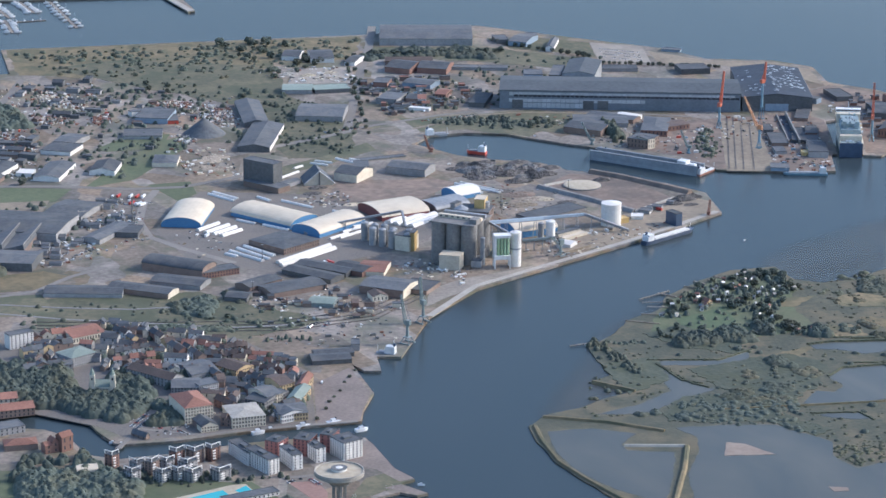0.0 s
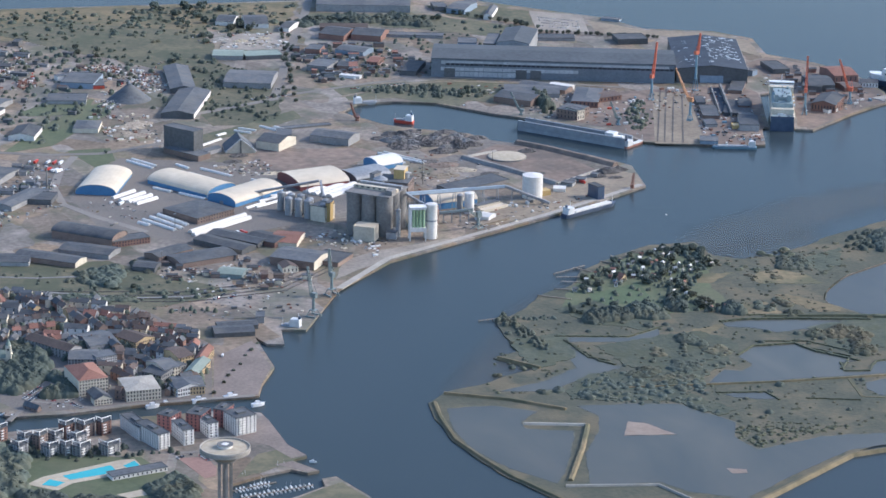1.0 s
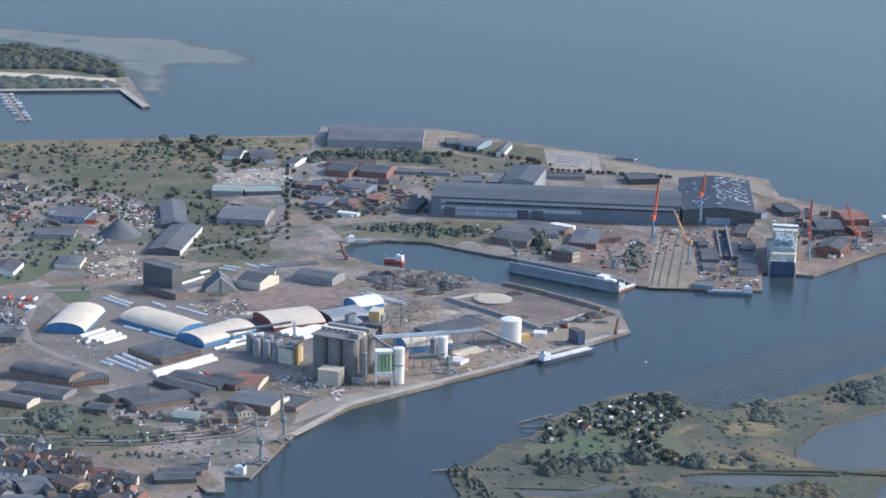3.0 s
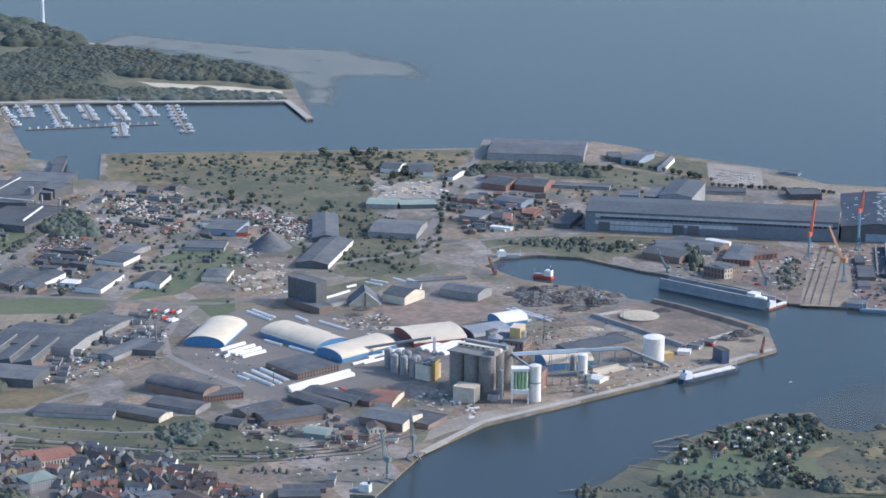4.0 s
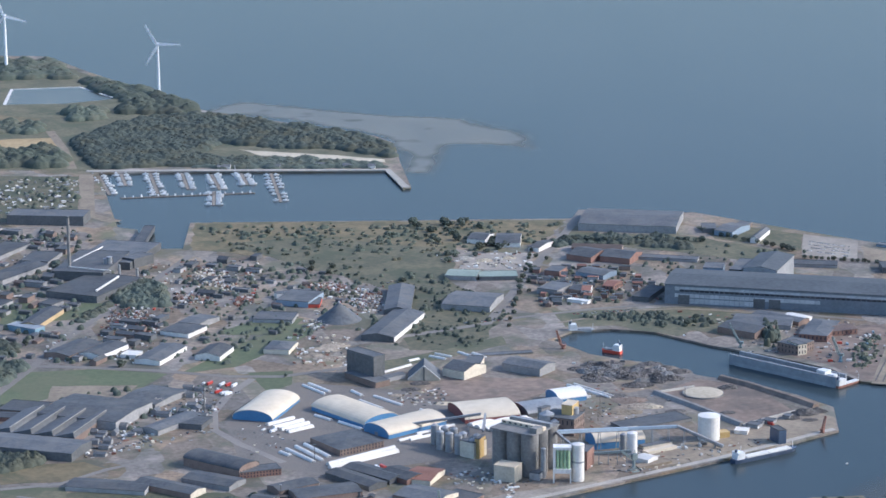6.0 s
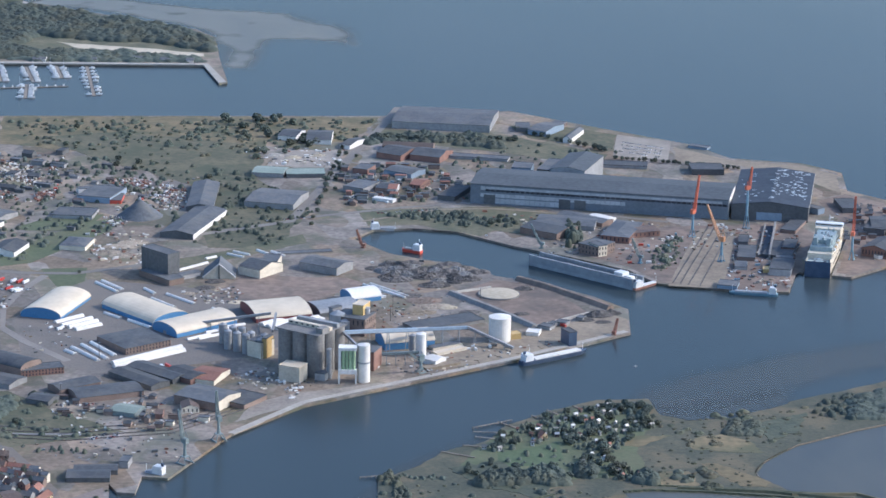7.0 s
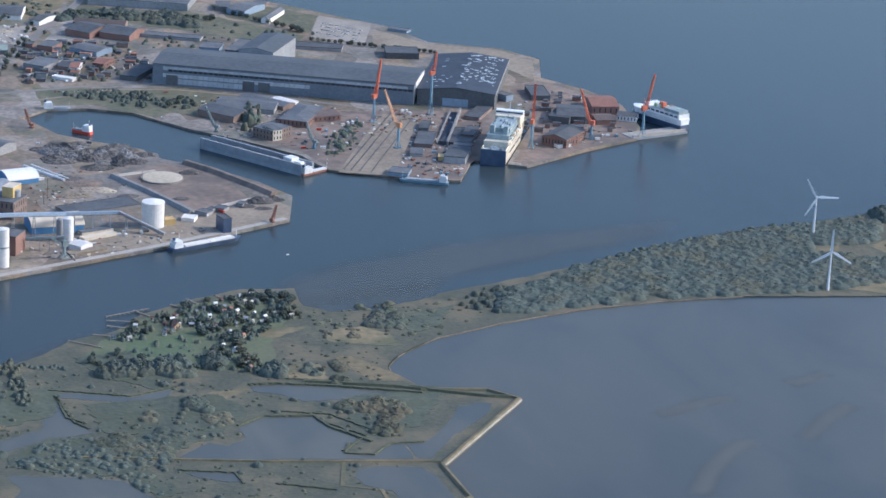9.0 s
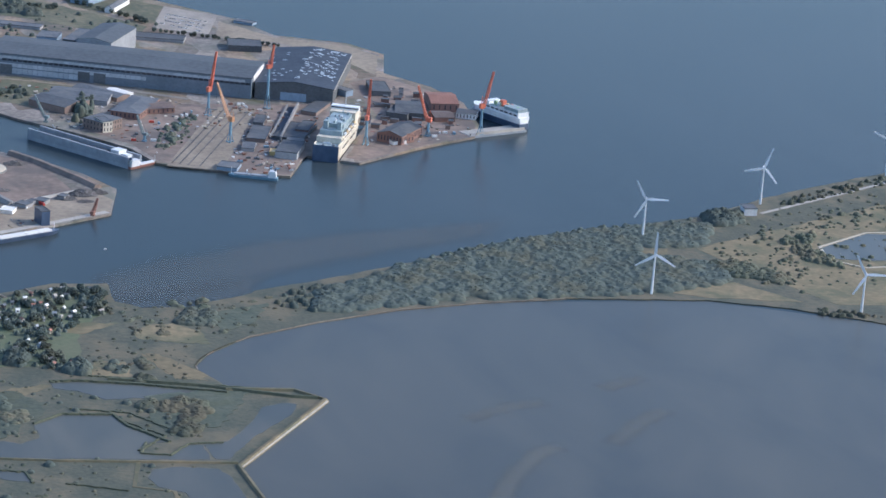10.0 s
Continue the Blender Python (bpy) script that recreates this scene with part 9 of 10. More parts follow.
# ---- wind turbines ----
def turbine(x, y, z, h, r, spin, turn, label):
    t = thing("wind_turbine", pose(x, y, z, 0, 0, turn), label, "wind turbine", "wind turbines")
    part("tower", cyl(0, 0, -0.2, h, 0.032 * h, 0.018 * h, 20), TURBINE, t)
    nac = part("nacelle", join(box(-0.05 * h, -0.025 * h, h, 0.07 * h, 0.025 * h, h + 0.045 * h)), TURBINE, t)
    part("hub", moved(box(-0.018 * h, -0.02 * h, -0.02 * h, 0.018 * h, 0.02 * h, 0.02 * h), -0.07 * h, 0, h + 0.022 * h), TURBINE, nac)
    for k in range(3):
        a = radians(spin + 120 * k)
        n, v, f = 8, [], []
        for i in range(n + 1):
            u = i / n
            c = (0.018 + 0.045 * math.sin(min(1, u * 4) * math.pi / 2) * (1 - 0.85 * u)) * r * 2.2
            for s, w in ((-0.3, 0.1), (0.7, 0.02), (0.7, -0.02), (-0.3, -0.1)):
                p = (w * c * 2, s * c, u * r)
                v.append((p[0] - 0.075 * h, p[1] * math.cos(a) - p[2] * math.sin(a), p[1] * math.sin(a) + p[2] * math.cos(a) + h + 0.022 * h))
        for i in range(n):
            f += [(4 * i + q, 4 * i + (q + 1) % 4, 4 * i + 4 + (q + 1) % 4, 4 * i + 4 + q) for q in range(4)]
        part("blade", (v, f + [(0, 1, 2, 3), tuple(4 * n + q for q in (3, 2, 1, 0))]), TURBINE, t)
    return t


for (x, y), h, r, sp in (((287.1, -20.1), 17.0, 9.5, 90), ((266.2, -93.5), 16.5, 9.5, 0), ((359.2, 26.9), 17.0, 9.5, 19), ((345.2, -122.9), 17.0, 9.5, 90), ((439.9, 70.8), 17.5, 9.5, 54)):
    turbine(x, y, 0.4, h, r, sp, 80, "white three-bladed wind turbine on the island")
for (x, y), h, r, sp in (((-206.3, 923.0), 38.0, 17, 90), ((-321.7, 1067.8), 41.0, 18, 103)):
    turbine(x, y, LAND, h, r, sp, 80, "white three-bladed wind turbine on the headland")
H((345.0, 9.5), (350.9, 9.3), (354.5, 15.9), 3.2, WHITEWALL, GREYROOF, "small white pump house on the island", roof="flat", z=0.4)

for a, b, c in (((-115.2, 637.0), (-107.2, 635.6), (-105.6, 643.0)), ((-97.2, 632.0), (-91.4, 631.0), (-89.8, 638.3)), ((-144.8, 636.3), (-137.5, 635.1), (-136.1, 642.5)), ((-81.1, 627.3), (-76.4, 626.5), (-74.7, 633.9)), ((-177.6, 640.1), (-169.6, 638.7), (-168.3, 646.1))):
    H(a, b, c, 1.6, WHITEWALL, GREYROOF, "low white boathouse on the marina quay", roof="gable", rh=0.8, along="x", category="boathouse", name="boathouse", group="marina boathouses")

# ---- huts and jetties of the allotment island ----
RNDH = random.Random(21)
H((-6.6, -119.2), (-4.9, -119.5), (-2.6, -113.0), 1.0, CREAMWALL, REDROOF, "red-roofed house wing", roof="gable", rh=0.8, along="y", z=0.4, category="house", name="house")
H((-5.0, -118.6), (-2.7, -117.9), (-2.0, -114.4), 2.0, OCHREWALL, REDROOF, "cream-yellow gabled house with a red roof", roof="gable", rh=1.2, along="y", storeys=2, bay=0.9, z=0.4, category="house", name="house")
for k, (x, y) in enumerate(spots(HUTS, 52, 5, 2.8)):
    w, r = RNDH.choice((WHITEWALL, GREYWALL, BROWNWALL, CREAMWALL)), RNDH.choice((WHITE, CONCRETE, GREYROOF, REDROOF, SHIPGREY))
    s = RNDH.uniform(0.9, 1.9)
    a = RNDH.uniform(-1.2, 1.2)
    house((x, y), (x + s * math.cos(a), y + s * math.sin(a)), s * 0.8, 1.3, w, r, "small painted allotment cottage among trees", roof="gable", rh=0.45, storeys=1, bay=0.8, category="cottage", name="cottage", group="allotment cottages", z=0.4)
for a, b in (((-28.9, -100.5), (-11.7, -92.9)), ((-29.6, -105.1), (-16.7, -108.3)), ((-36.4, -120.4), (-28.1, -123.3)), ((-46.0, -126.3), (-34.4, -135.0)), ((-17.7, -94.5), (-12.2, -102.4)), ((4.5, -82.8), (7.7, -88.9)), ((-2.8, -88.8), (-0.3, -92.1)), ((16.1, -78.7), (18.5, -83.2)), ((11.2, -82.3), (13.2, -86.8)), ((-80.9, -151.0), (-72.5, -150.2)), ((-29.9, -111.1), (-21.3, -115.4))):
    m, l = site(a, b, 0)
    t = thing("jetty", m, "grey weathered wooden jetty on posts", "jetty", "island jetties")
    part("deck", box(0, -0.35, 0.55, l, 0.35, 0.7), WOOD, t)
    for k in range(int(l / 2) + 1):
        for s in (-0.3, 0.3):
            part("post", box(k * 2 - 0.07, s - 0.07, -1, k * 2 + 0.07, s + 0.07, 0.9), WOOD, t)


# ---- boats ----
def boat(name="sailing_boat", sail=True, l=2.4, label="white sailing boat with a bare mast at its mooring"):
    t = thing(name, Matrix.Identity(4), label, "boat", "moored boats")
    part("hull", moved(hull(l, l * 0.3, 0.45, 0.5, 0.05, -0.2), 0, 0, 0), SHIPWHITE, t)
    part("cabin", box(l * 0.3, -l * 0.1, 0.45, l * 0.65, l * 0.1, 0.75), SHIPWHITE, t)
    if sail:
        part("mast", beam((l * 0.55, 0, 0.6), (l * 0.55, 0, 2.9), 0.05), SHIPWHITE, t)
    else:
        part("windscreen", box(l * 0.62, -l * 0.1, 0.6, l * 0.66, l * 0.1, 0.9), GLASS, t)
    return t


SAIL, MOTOR = boat(), boat("motor_boat", False, 1.9, "small white motor boat at its mooring")
BOATS = {0: True, 1: True}


def moor(p, turn, s, k=0):
    m = Matrix.LocRotScale((p[0], p[1], 0.0), Euler((0, 0, turn)), (s, s, s))
    proto = (SAIL, MOTOR)[k]
    if BOATS[k]:
        BOATS[k] = False
        proto.matrix_world = m
        return
    copy_thing(proto, m).scale = (s, s, s)


def berths(a, b, n, s, both=True, seed=1, kinds=(0, 0, 1), deck=1.6):
    """A pontoon with boats lying on one or both sides."""
    rnd = random.Random(seed)
    m, l = site(a, b, 0)
    t = thing("pontoon", m, "narrow wooden pontoon with moorings", "pontoon", "marina pontoons")
    part("deck", box(0, -deck / 2, 0.15, l, deck / 2, 0.4), WOOD, t)
    for k in range(int(l / 6) + 1):
        part("pile", cyl(k * 6, deck / 2, -1.5, 1.2, 0.15, n=8), STEEL, t)
    d = (Vector(b) - Vector(a)).normalized()
    side = Vector((-d.y, d.x))
    for i in range(n):
        for sg in ((1, -1) if both else (1,)):
            if rnd.random() < 0.88:
                p = Vector(a).lerp(Vector(b), (i + 0.5) / n) + side * sg * (deck / 2 + 0.3)
                moor(p, math.atan2(side.y * sg, side.x * sg) + rnd.uniform(-0.06, 0.06), s * rnd.uniform(0.8, 1.15), rnd.choice(kinds))


for k, (a, b) in enumerate((((-255.0, 643.3), (-247.6, 573.7)), ((-239.8, 640.7), (-237.1, 600.1)), ((-221.0, 637.5), (-217.5, 565.2)), ((-200.7, 634.0), (-198.8, 582.9)), ((-182.2, 627.1), (-179.1, 579.6)), ((-183.1, 573.2), (-185.3, 532.6)), ((-163.2, 627.6), (-161.1, 590.7)), ((-144.1, 624.4), (-144.1, 535.7)))):
    berths(a, b, 9, 2.0, True, 40 + k, (0, 1, 1), 2.0)
berths((-241.0, 562.3), (-158.2, 565.5), 16, 1.7, False, 50, (1, 1), 1.6)
for k, (a, b, n) in enumerate((((-219.0, -289.8), (-209.7, -286.0), 9), ((-208.5, -285.3), (-197.5, -283.0), 9), ((-222.5, -298.5), (-206.2, -294.8), 12), ((-221.4, -305.3), (-194.8, -301.1), 16))):
    berths(a, b, n, 0.85, k > 1, 60 + k, (1, 1, 0), 0.5)
for p, s, tn in (((-202.7, -209.8), 3.0, 0.1), ((-214.9, -210.5), 3.0, 0.1), ((-232.5, -211.5), 2.8, 0.1), ((-226.6, -209.5), 2.2, 0.1), ((-194.8, -220.5), 2.8, 0.15), ((-285.0, -204.2), 1.6, -0.5), ((-282.2, -206.3), 1.6, -0.5), ((-189.8, -279.7), 1.4, -0.5), ((53.4, -29.2), 0.7, 0.3), ((50.7, 159.1), 1.8, -0.4), ((28.8, 185.3), 2.0, -0.4)):
    moor(p, tn, s, 1)
for p, q, n in (((-288.0, -181.8), (-285.8, -197.7), 7), ((-286.4, -197.5), (-283.8, -205.8), 5), ((-303.8, -216.1), (-294.4, -220.7), 6)):
    berths(p, q, n, 1.0, False, 70 + n, (1,), 0.4)


# ---- vehicles ----
def vehicle(l, w, h, mat, label, name="car", van=False):
    t = thing(name, Matrix.Identity(4), label, name, "parked vehicles")
    part("body", box(-l / 2, -w / 2, h * 0.16, l / 2, w / 2, h * (1.0 if van else 0.58)), mat, t)
    if van:
        part("windscreen", box(l / 2, -w * 0.42, h * 0.5, l / 2 + 0.03, w * 0.42, h * 0.85), GLASS, t)
    else:
        sec = [(-l * 0.42, h * 0.58), (l * 0.26, h * 0.58), (l * 0.12, h), (-l * 0.32, h)]
        part("cabin", extrude(sec, -w * 0.43, w * 0.43), GLASS, t)
    sides = []
    for x in (-l * 0.3, l * 0.3):
        for y in (-w / 2, w / 2):
            v, f = cyl(0, 0, -0.06, 0.06, h * 0.22, n=8)
            sides.append(([(a + x, c + y, b + h * 0.22) for a, b, c in v], f))
    tagged(part("wheels", join(*sides), DARKSHEET, t), kind="stuff")
    return t


CARW = material("car_white_paint", (0.7, 0.7, 0.7), (0.8, 0.8, 0.8), 1, 1, 0.3, 0, 0.0, 0.1)
CARS = material("car_silver_paint", (0.35, 0.36, 0.37), (0.45, 0.46, 0.47), 1, 1, 0.3, 0.3, 0.0, 0.1)
CARD = material("car_dark_paint", (0.03, 0.035, 0.045), (0.06, 0.065, 0.08), 1, 1, 0.3, 0, 0.0, 0.3)
CARR = material("car_red_paint", (0.35, 0.04, 0.03), (0.45, 0.06, 0.045), 1, 1, 0.3, 0, 0.0, 0.2)
FLEET = [vehicle(1.65, 0.66, 0.54, m, f"{c} car parked on the asphalt") for m, c in ((CARW, "white"), (CARS, "silver"), (CARD, "dark"), (CARR, "red"))]
FLEET += [vehicle(2.2, 0.8, 0.85, CARW, "white delivery van parked outdoors", "van", True), vehicle(4.4, 0.95, 1.4, CARW, "white box lorry in a yard", "lorry", True), vehicle(4.4, 0.95, 1.4, CARR, "red box lorry in a yard", "lorry", True)]
SEEN = set()


def park(k, x, y, turn, z=LAND + 0.02):
    m = pose(x, y, z, 0, 0, turn)
    if k not in SEEN:
        SEEN.add(k)
        FLEET[k].matrix_world = m
    else:
        copy_thing(FLEET[k], m)


def car_row(a, b, n, turn=90, seed=1, kinds=(0, 0, 1, 1, 2, 3), fill=0.72):
    rnd = random.Random(seed)
    base = math.degrees(math.atan2(b[1] - a[1], b[0] - a[0]))
    for i in range(n):
        if rnd.random() < fill:
            u = (i + 0.5) / n
            park(rnd.choice(kinds), a[0] + (b[0] - a[0]) * u, a[1] + (b[1] - a[1]) * u, base + turn + rnd.uniform(-4, 4))


for k, (a, b, n) in enumerate((((145.2, 377.7), (164.6, 360.4), 16), ((143.1, 370.9), (162.1, 352.4), 16), ((140.7, 364.3), (160.0, 346.1), 16), ((138.0, 356.4), (157.6, 338.9), 16))):
    car_row(a, b, n, 70, 200 + k, (0, 0, 0, 1))
for k, (a, b, n) in enumerate((((-274.6, -187.5), (-264.9, -174.2), 12), ((-274.0, -192.1), (-264.2, -179.0), 12), ((-273.4, -196.2), (-263.5, -183.1), 12), ((-264.8, -193.7), (-262.1, -202.8), 7), ((-259.4, -198.5), (-255.4, -207.3), 9), ((-241.0, -174.8), (-234.3, -170.1), 6), ((-236.1, -172.9), (-233.9, -180.3), 5),
                                ((-225.3, -264.6), (-223.4, -271.5), 6), ((-235.0, -266.2), (-226.9, -263.0), 8), ((-177.0, -96.1), (-170.9, -91.6), 5), ((-170.7, -98.0), (-165.5, -91.6), 4), ((-294.3, -181.5), (-288.1, -193.6), 6))):
    car_row(a, b, n, 80, 220 + k)
for k, (a, b, n) in enumerate((((-177.8, -98.0), (-171.1, -90.7), 5), ((-171.3, -98.1), (-165.6, -90.5), 4), ((-189.7, -53.7), (-170.8, -55.0), 12), ((-162.5, -50.6), (-153.0, -46.3), 6), ((-148.4, -58.0), (-139.0, -54.6), 7), ((-158.8, -71.4), (-151.1, -69.3), 4), ((-223.7, 50.5), (-211.9, 57.5), 6), ((-222.9, 119.5), (-217.0, 128.3), 4),
                                ((-202.4, 111.3), (-194.2, 114.9), 7), ((-74.8, 225.3), (-53.7, 228.8), 12), ((-193.7, 63.5), (-180.8, 52.5), 4), ((-181.8, 55.3), (-174.9, 48.9), 4), ((-19.0, 234.3), (15.8, 238.5), 18), ((-29.9, 262.4), (-13.7, 276.3), 8), ((-0.8, 263.3), (10.6, 262.6), 6), ((-60.4, 245.0), (-49.5, 240.7), 6),
                                ((-343.4, 407.5), (-324.9, 447.7), 10), ((-324.4, 390.5), (-302.6, 400.7), 10), ((-296.3, 392.7), (-277.5, 396.6), 8), ((-344.3, 450.9), (-335.1, 479.5), 6), ((-258.2, 229.9), (-234.1, 203.7), 16), ((-261.4, 219.2), (-248.9, 184.6), 10), ((-312.0, 445.5), (-289.3, 456.6), 10), ((-262.8, 35.3), (-250.3, 41.8), 8), ((-249.8, 50.3), (-237.0, 57.0), 6), ((-223.1, 201.9), (-209.7, 233.4), 5))):
    car_row(a, b, n, 90, 260 + k)
for k, (a, b, n) in enumerate((((-204.7, 116.5), (-196.2, 107.5), 6), ((-211.4, 132.3), (-194.7, 124.7), 6), ((-15.9, 259.0), (-5.7, 253.1), 2), ((-144.8, -11.3), (-137.7, -7.8), 3), ((26.1, 22.9), (40.3, 31.7), 4), ((-189.5, 53.9), (-181.3, 48.2), 2))):
    car_row(a, b, n, 85, 300 + k, (5, 5, 6, 4))
for p, tn in (((-95.2, -57.4), 10), ((-92.4, -44.9), 15), ((-89.9, -44.6), 15), ((-146.5, -79.5), 20), ((-191.6, -165.9), 70)):
    park(4, p[0], p[1], tn)

# ---- containers, crates and machinery in the yards ----
BOXES = []
for mt, c in ((RUST, "rusty red"), (CRANEBLUE, "blue"), (WHITEWALL, "white"), (CRANEGREY, "grey-green"), (SHIPRED, "bright red"), (CREAMWALL, "cream"), (DARKSHEET, "dark")):
    ribs = [box(x - 0.06, y, 0.02, x + 0.06, y + 0.03, 0.93) for x in (-0.7, -0.2, 0.3, 0.8) for y in (-0.48, 0.45)]
    t = single("container", join(box(-1.1, -0.45, 0, 1.1, 0.45, 0.95), *ribs), mt, f"{c} steel container in a yard", "container", "yard containers")
    BOXES.append(t)
PUT = set()


def stow(poly, n, seed, kinds, apart=1.5, axis=0.0):
    rnd = random.Random(seed)
    for x, y in spots(poly, int(n * 0.6), seed, apart):
        k = rnd.choice(kinds)
        s = rnd.uniform(0.6, 1.15)
        m = Matrix.LocRotScale((x, y, LAND + 0.05), Euler((0, 0, axis + rnd.choice((0, 1.57)) + rnd.uniform(-0.15, 0.15))), (s, s, s))
        if k not in PUT:
            PUT.add(k)
            BOXES[k].matrix_world = m
        else:
            copy_thing(BOXES[k], m).scale = (s, s, s)


stow([(-202.8, 377.2), (-182.7, 353.4), (-175.0, 299.9), (-217.7, 288.2), (-218.0, 332.6)], 34, 1, (0, 2, 5, 6, 0), 2.0, -0.3)
stow([(-183.9, 301.3), (-173.9, 312.4), (-176.6, 281.4), (-186.2, 274.4)], 8, 2, (4, 4, 0), 1.8, -0.3)
stow([(-253.7, 275.8), (-224.3, 277.0), (-230.1, 225.3), (-255.9, 218.3)], 34, 3, (0, 4, 2, 6, 5), 1.8, -0.3)
stow([(-138.0, 306.5), (-113.3, 308.9), (-115.2, 271.4), (-138.6, 275.2)], 18, 4, (0, 4, 2, 6), 1.8, -0.3)
stow([(-60.4, 369.0), (-16.6, 374.5), (-24.2, 335.8), (-50.9, 340.9)], 16, 5, (2, 5, 6), 2.0)
stow([(118.4, 175.3), (129.2, 185.2), (121.9, 153.8), (106.4, 134.8)], 10, 6, (1, 2, 6, 3), 1.6)
stow([(152.0, 161.6), (165.8, 170.9), (142.5, 91.9), (129.6, 83.6)], 26, 7, (1, 2, 6, 0, 5), 1.8)
stow([(143.9, 86.9), (157.0, 90.4), (149.4, 72.2), (130.3, 76.1)], 14, 8, (1, 2, 6, 0), 1.6)
stow([(140.2, 195.1), (159.5, 191.2), (156.0, 177.3), (137.6, 184.4)], 14, 9, (5, 2, 6, 0), 1.5)
stow([(-19.9, 321.9), (-5.7, 338.8), (16.1, 301.1), (2.5, 286.9)], 14, 10, (0, 2, 6, 1), 2.0)
stow([(35.9, 238.4), (62.1, 222.4), (46.4, 198.3), (37.0, 210.1)], 8, 11, (2, 6, 0), 2.0)
stow([(223.6, 123.4), (253.5, 136.1), (255.1, 149.7), (228.3, 138.5)], 10, 12, (1, 2, 6), 1.6)
stow([(84.2, 147.1), (110.5, 165.4), (102.0, 115.3), (88.2, 126.6)], 12, 13, (2, 4, 6, 1), 1.6)
stow([(-166.1, 209.3), (-153.1, 224.2), (-145.9, 211.6), (-153.6, 169.2)], 10, 14, (2, 6, 0), 1.6)
stow([(-234.1, 106.9), (-203.2, 101.9), (-210.5, 75.2), (-228.2, 78.0)], 22, 15, (2, 6, 1, 3), 1.6, 0.3)
stow([(-189.0, -44.2), (-166.5, -57.6), (-143.5, -63.1), (-151.7, -77.0), (-187.2, -64.5)], 22, 16, (2, 6, 5, 0, 3), 1.6)
stow([(-188.8, -76.6), (-150.2, -96.2), (-147.8, -120.5), (-178.3, -126.5), (-197.3, -109.4)], 22, 17, (6, 6, 0, 3), 2.4)
stow([(-100.6, -22.4), (-84.4, -44.2), (-94.1, -51.1), (-106.4, -36.3)], 12, 18, (2, 6, 5), 1.4)
stow([(-62.3, 73.4), (-24.2, 93.4), (-25.4, 48.5), (-48.3, 44.4)], 14, 19, (2, 6, 5, 0), 2.0)
stow([(-377.2, 471.3), (-269.8, 453.4), (-281.3, 356.3), (-371.1, 319.5)], 40, 20, (2, 6, 5, 0, 1), 3.0)
stow([(-348.0, 632.1), (-269.4, 618.7), (-270.1, 507.8), (-345.6, 512.5)], 90, 21, (2, 2, 5, 6, 3), 3.0)
stow([(-335.2, 13.8), (-263.8, 10.6), (-238.5, 31.4), (-242.5, 49.2), (-275.9, 4.5)], 14, 22, (2, 6, 0), 2.0)
stow([(14.6, 139.1), (-42.5, 155.5), (-44.3, 140.7), (-13.8, 129.3)], 6, 23, (2, 6), 2.0)
stow([(-12.1, 3.8), (12.6, 3.8), (7.4, -11.6), (-14.7, -11.8)], 10, 24, (2, 6, 5), 1.4)
for k, (p, r, h, mt) in enumerate((((-198.5, 349.3), 9, 1.0, RUBBLE), ((-190.3, 334.6), 8, 1.0, RUBBLE), ((-211.0, 299.5), 6, 0.9, RUBBLE), ((-149.1, 184.5), 9, 1.3, RUBBLE), ((-142.7, 191.1), 8, 1.2, RUBBLE), ((-155.8, 174.8), 7, 1.0, RUBBLE), ((-148.2, 168.3), 8, 0.9, RUBBLE), ((-123.1, 291.4), 6, 0.9, RUBBLE),
                                   ((-44.5, 359.5), 5, 1.6, SAND), ((-54.6, 365.3), 6, 1.8, CONCRETE), ((-30.3, 363.6), 5, 1.0, SAND), ((-245.7, 256.6), 7, 0.8, STEEL), ((-235.2, 237.5), 6, 0.7, RUST), ((-109.9, 117.3), 5, 1.6, STEEL), ((-115.4, 107.9), 5, 1.2, STEEL), ((-123.4, 99.4), 4, 0.8, RUBBLE), ((-89.5, 84.2), 4, 1.0, RUBBLE), ((-102.7, 82.7), 5, 0.7, SAND))):
    heap(p, r, h, mt, "low heap of mixed rubble", 160 + k)

# lamp masts over the yards
for p, h in (((-36.7, 53.5), 9.5), ((-50.2, 53.4), 8.0), ((-168.9, 5.4), 7.0), ((-39.1, 45.3), 6.0), ((-186.9, -44.7), 6.0), ((7.1, 76.2), 5.0)):
    t = thing("lamp_mast", pose(p[0], p[1], LAND), "tall slim steel lamp mast", "lamp mast", "yard lamp masts")
    part("pole", cyl(0, 0, 0, h, 0.16, 0.1, 8), STEEL, t)
    part("lamp_head", box(-0.5, -0.25, h, 0.5, 0.25, h + 0.25), GREYSHEET, t)

# ---- small stuff lying about the yards: pallets, bins, planks, parts, marks ----
def litter(poly, n, seed, mat, label, low=0.15, high=0.9, z=LAND, tall=0.6, name="yard_litter"):
    rnd = random.Random(seed)
    v, f = [], []
    for x, y in spots(poly, n, seed + 500):
        a, b, c = rnd.uniform(low, high), rnd.uniform(low, high * 0.6), rnd.uniform(0.1, tall)
        g = moved(box(-a, -b, -0.05, a, b, c), x, y, z, rnd.choice((0.25, 0.25, 1.82, 1.82, rnd.uniform(0, 3))))
        k = len(v)
        v += g[0]
        f += [tuple(i + k for i in q) for q in g[1]]
    return single(name, (v, f), mat, label, "clutter", kind="stuff")


TONES = ((WHITEWALL, "pale"), (DARKSHEET, "dark"), (RUST, "rust-red"), (DIRT, "brown"), (GREYSHEET, "grey"), (CREAMWALL, "cream"))


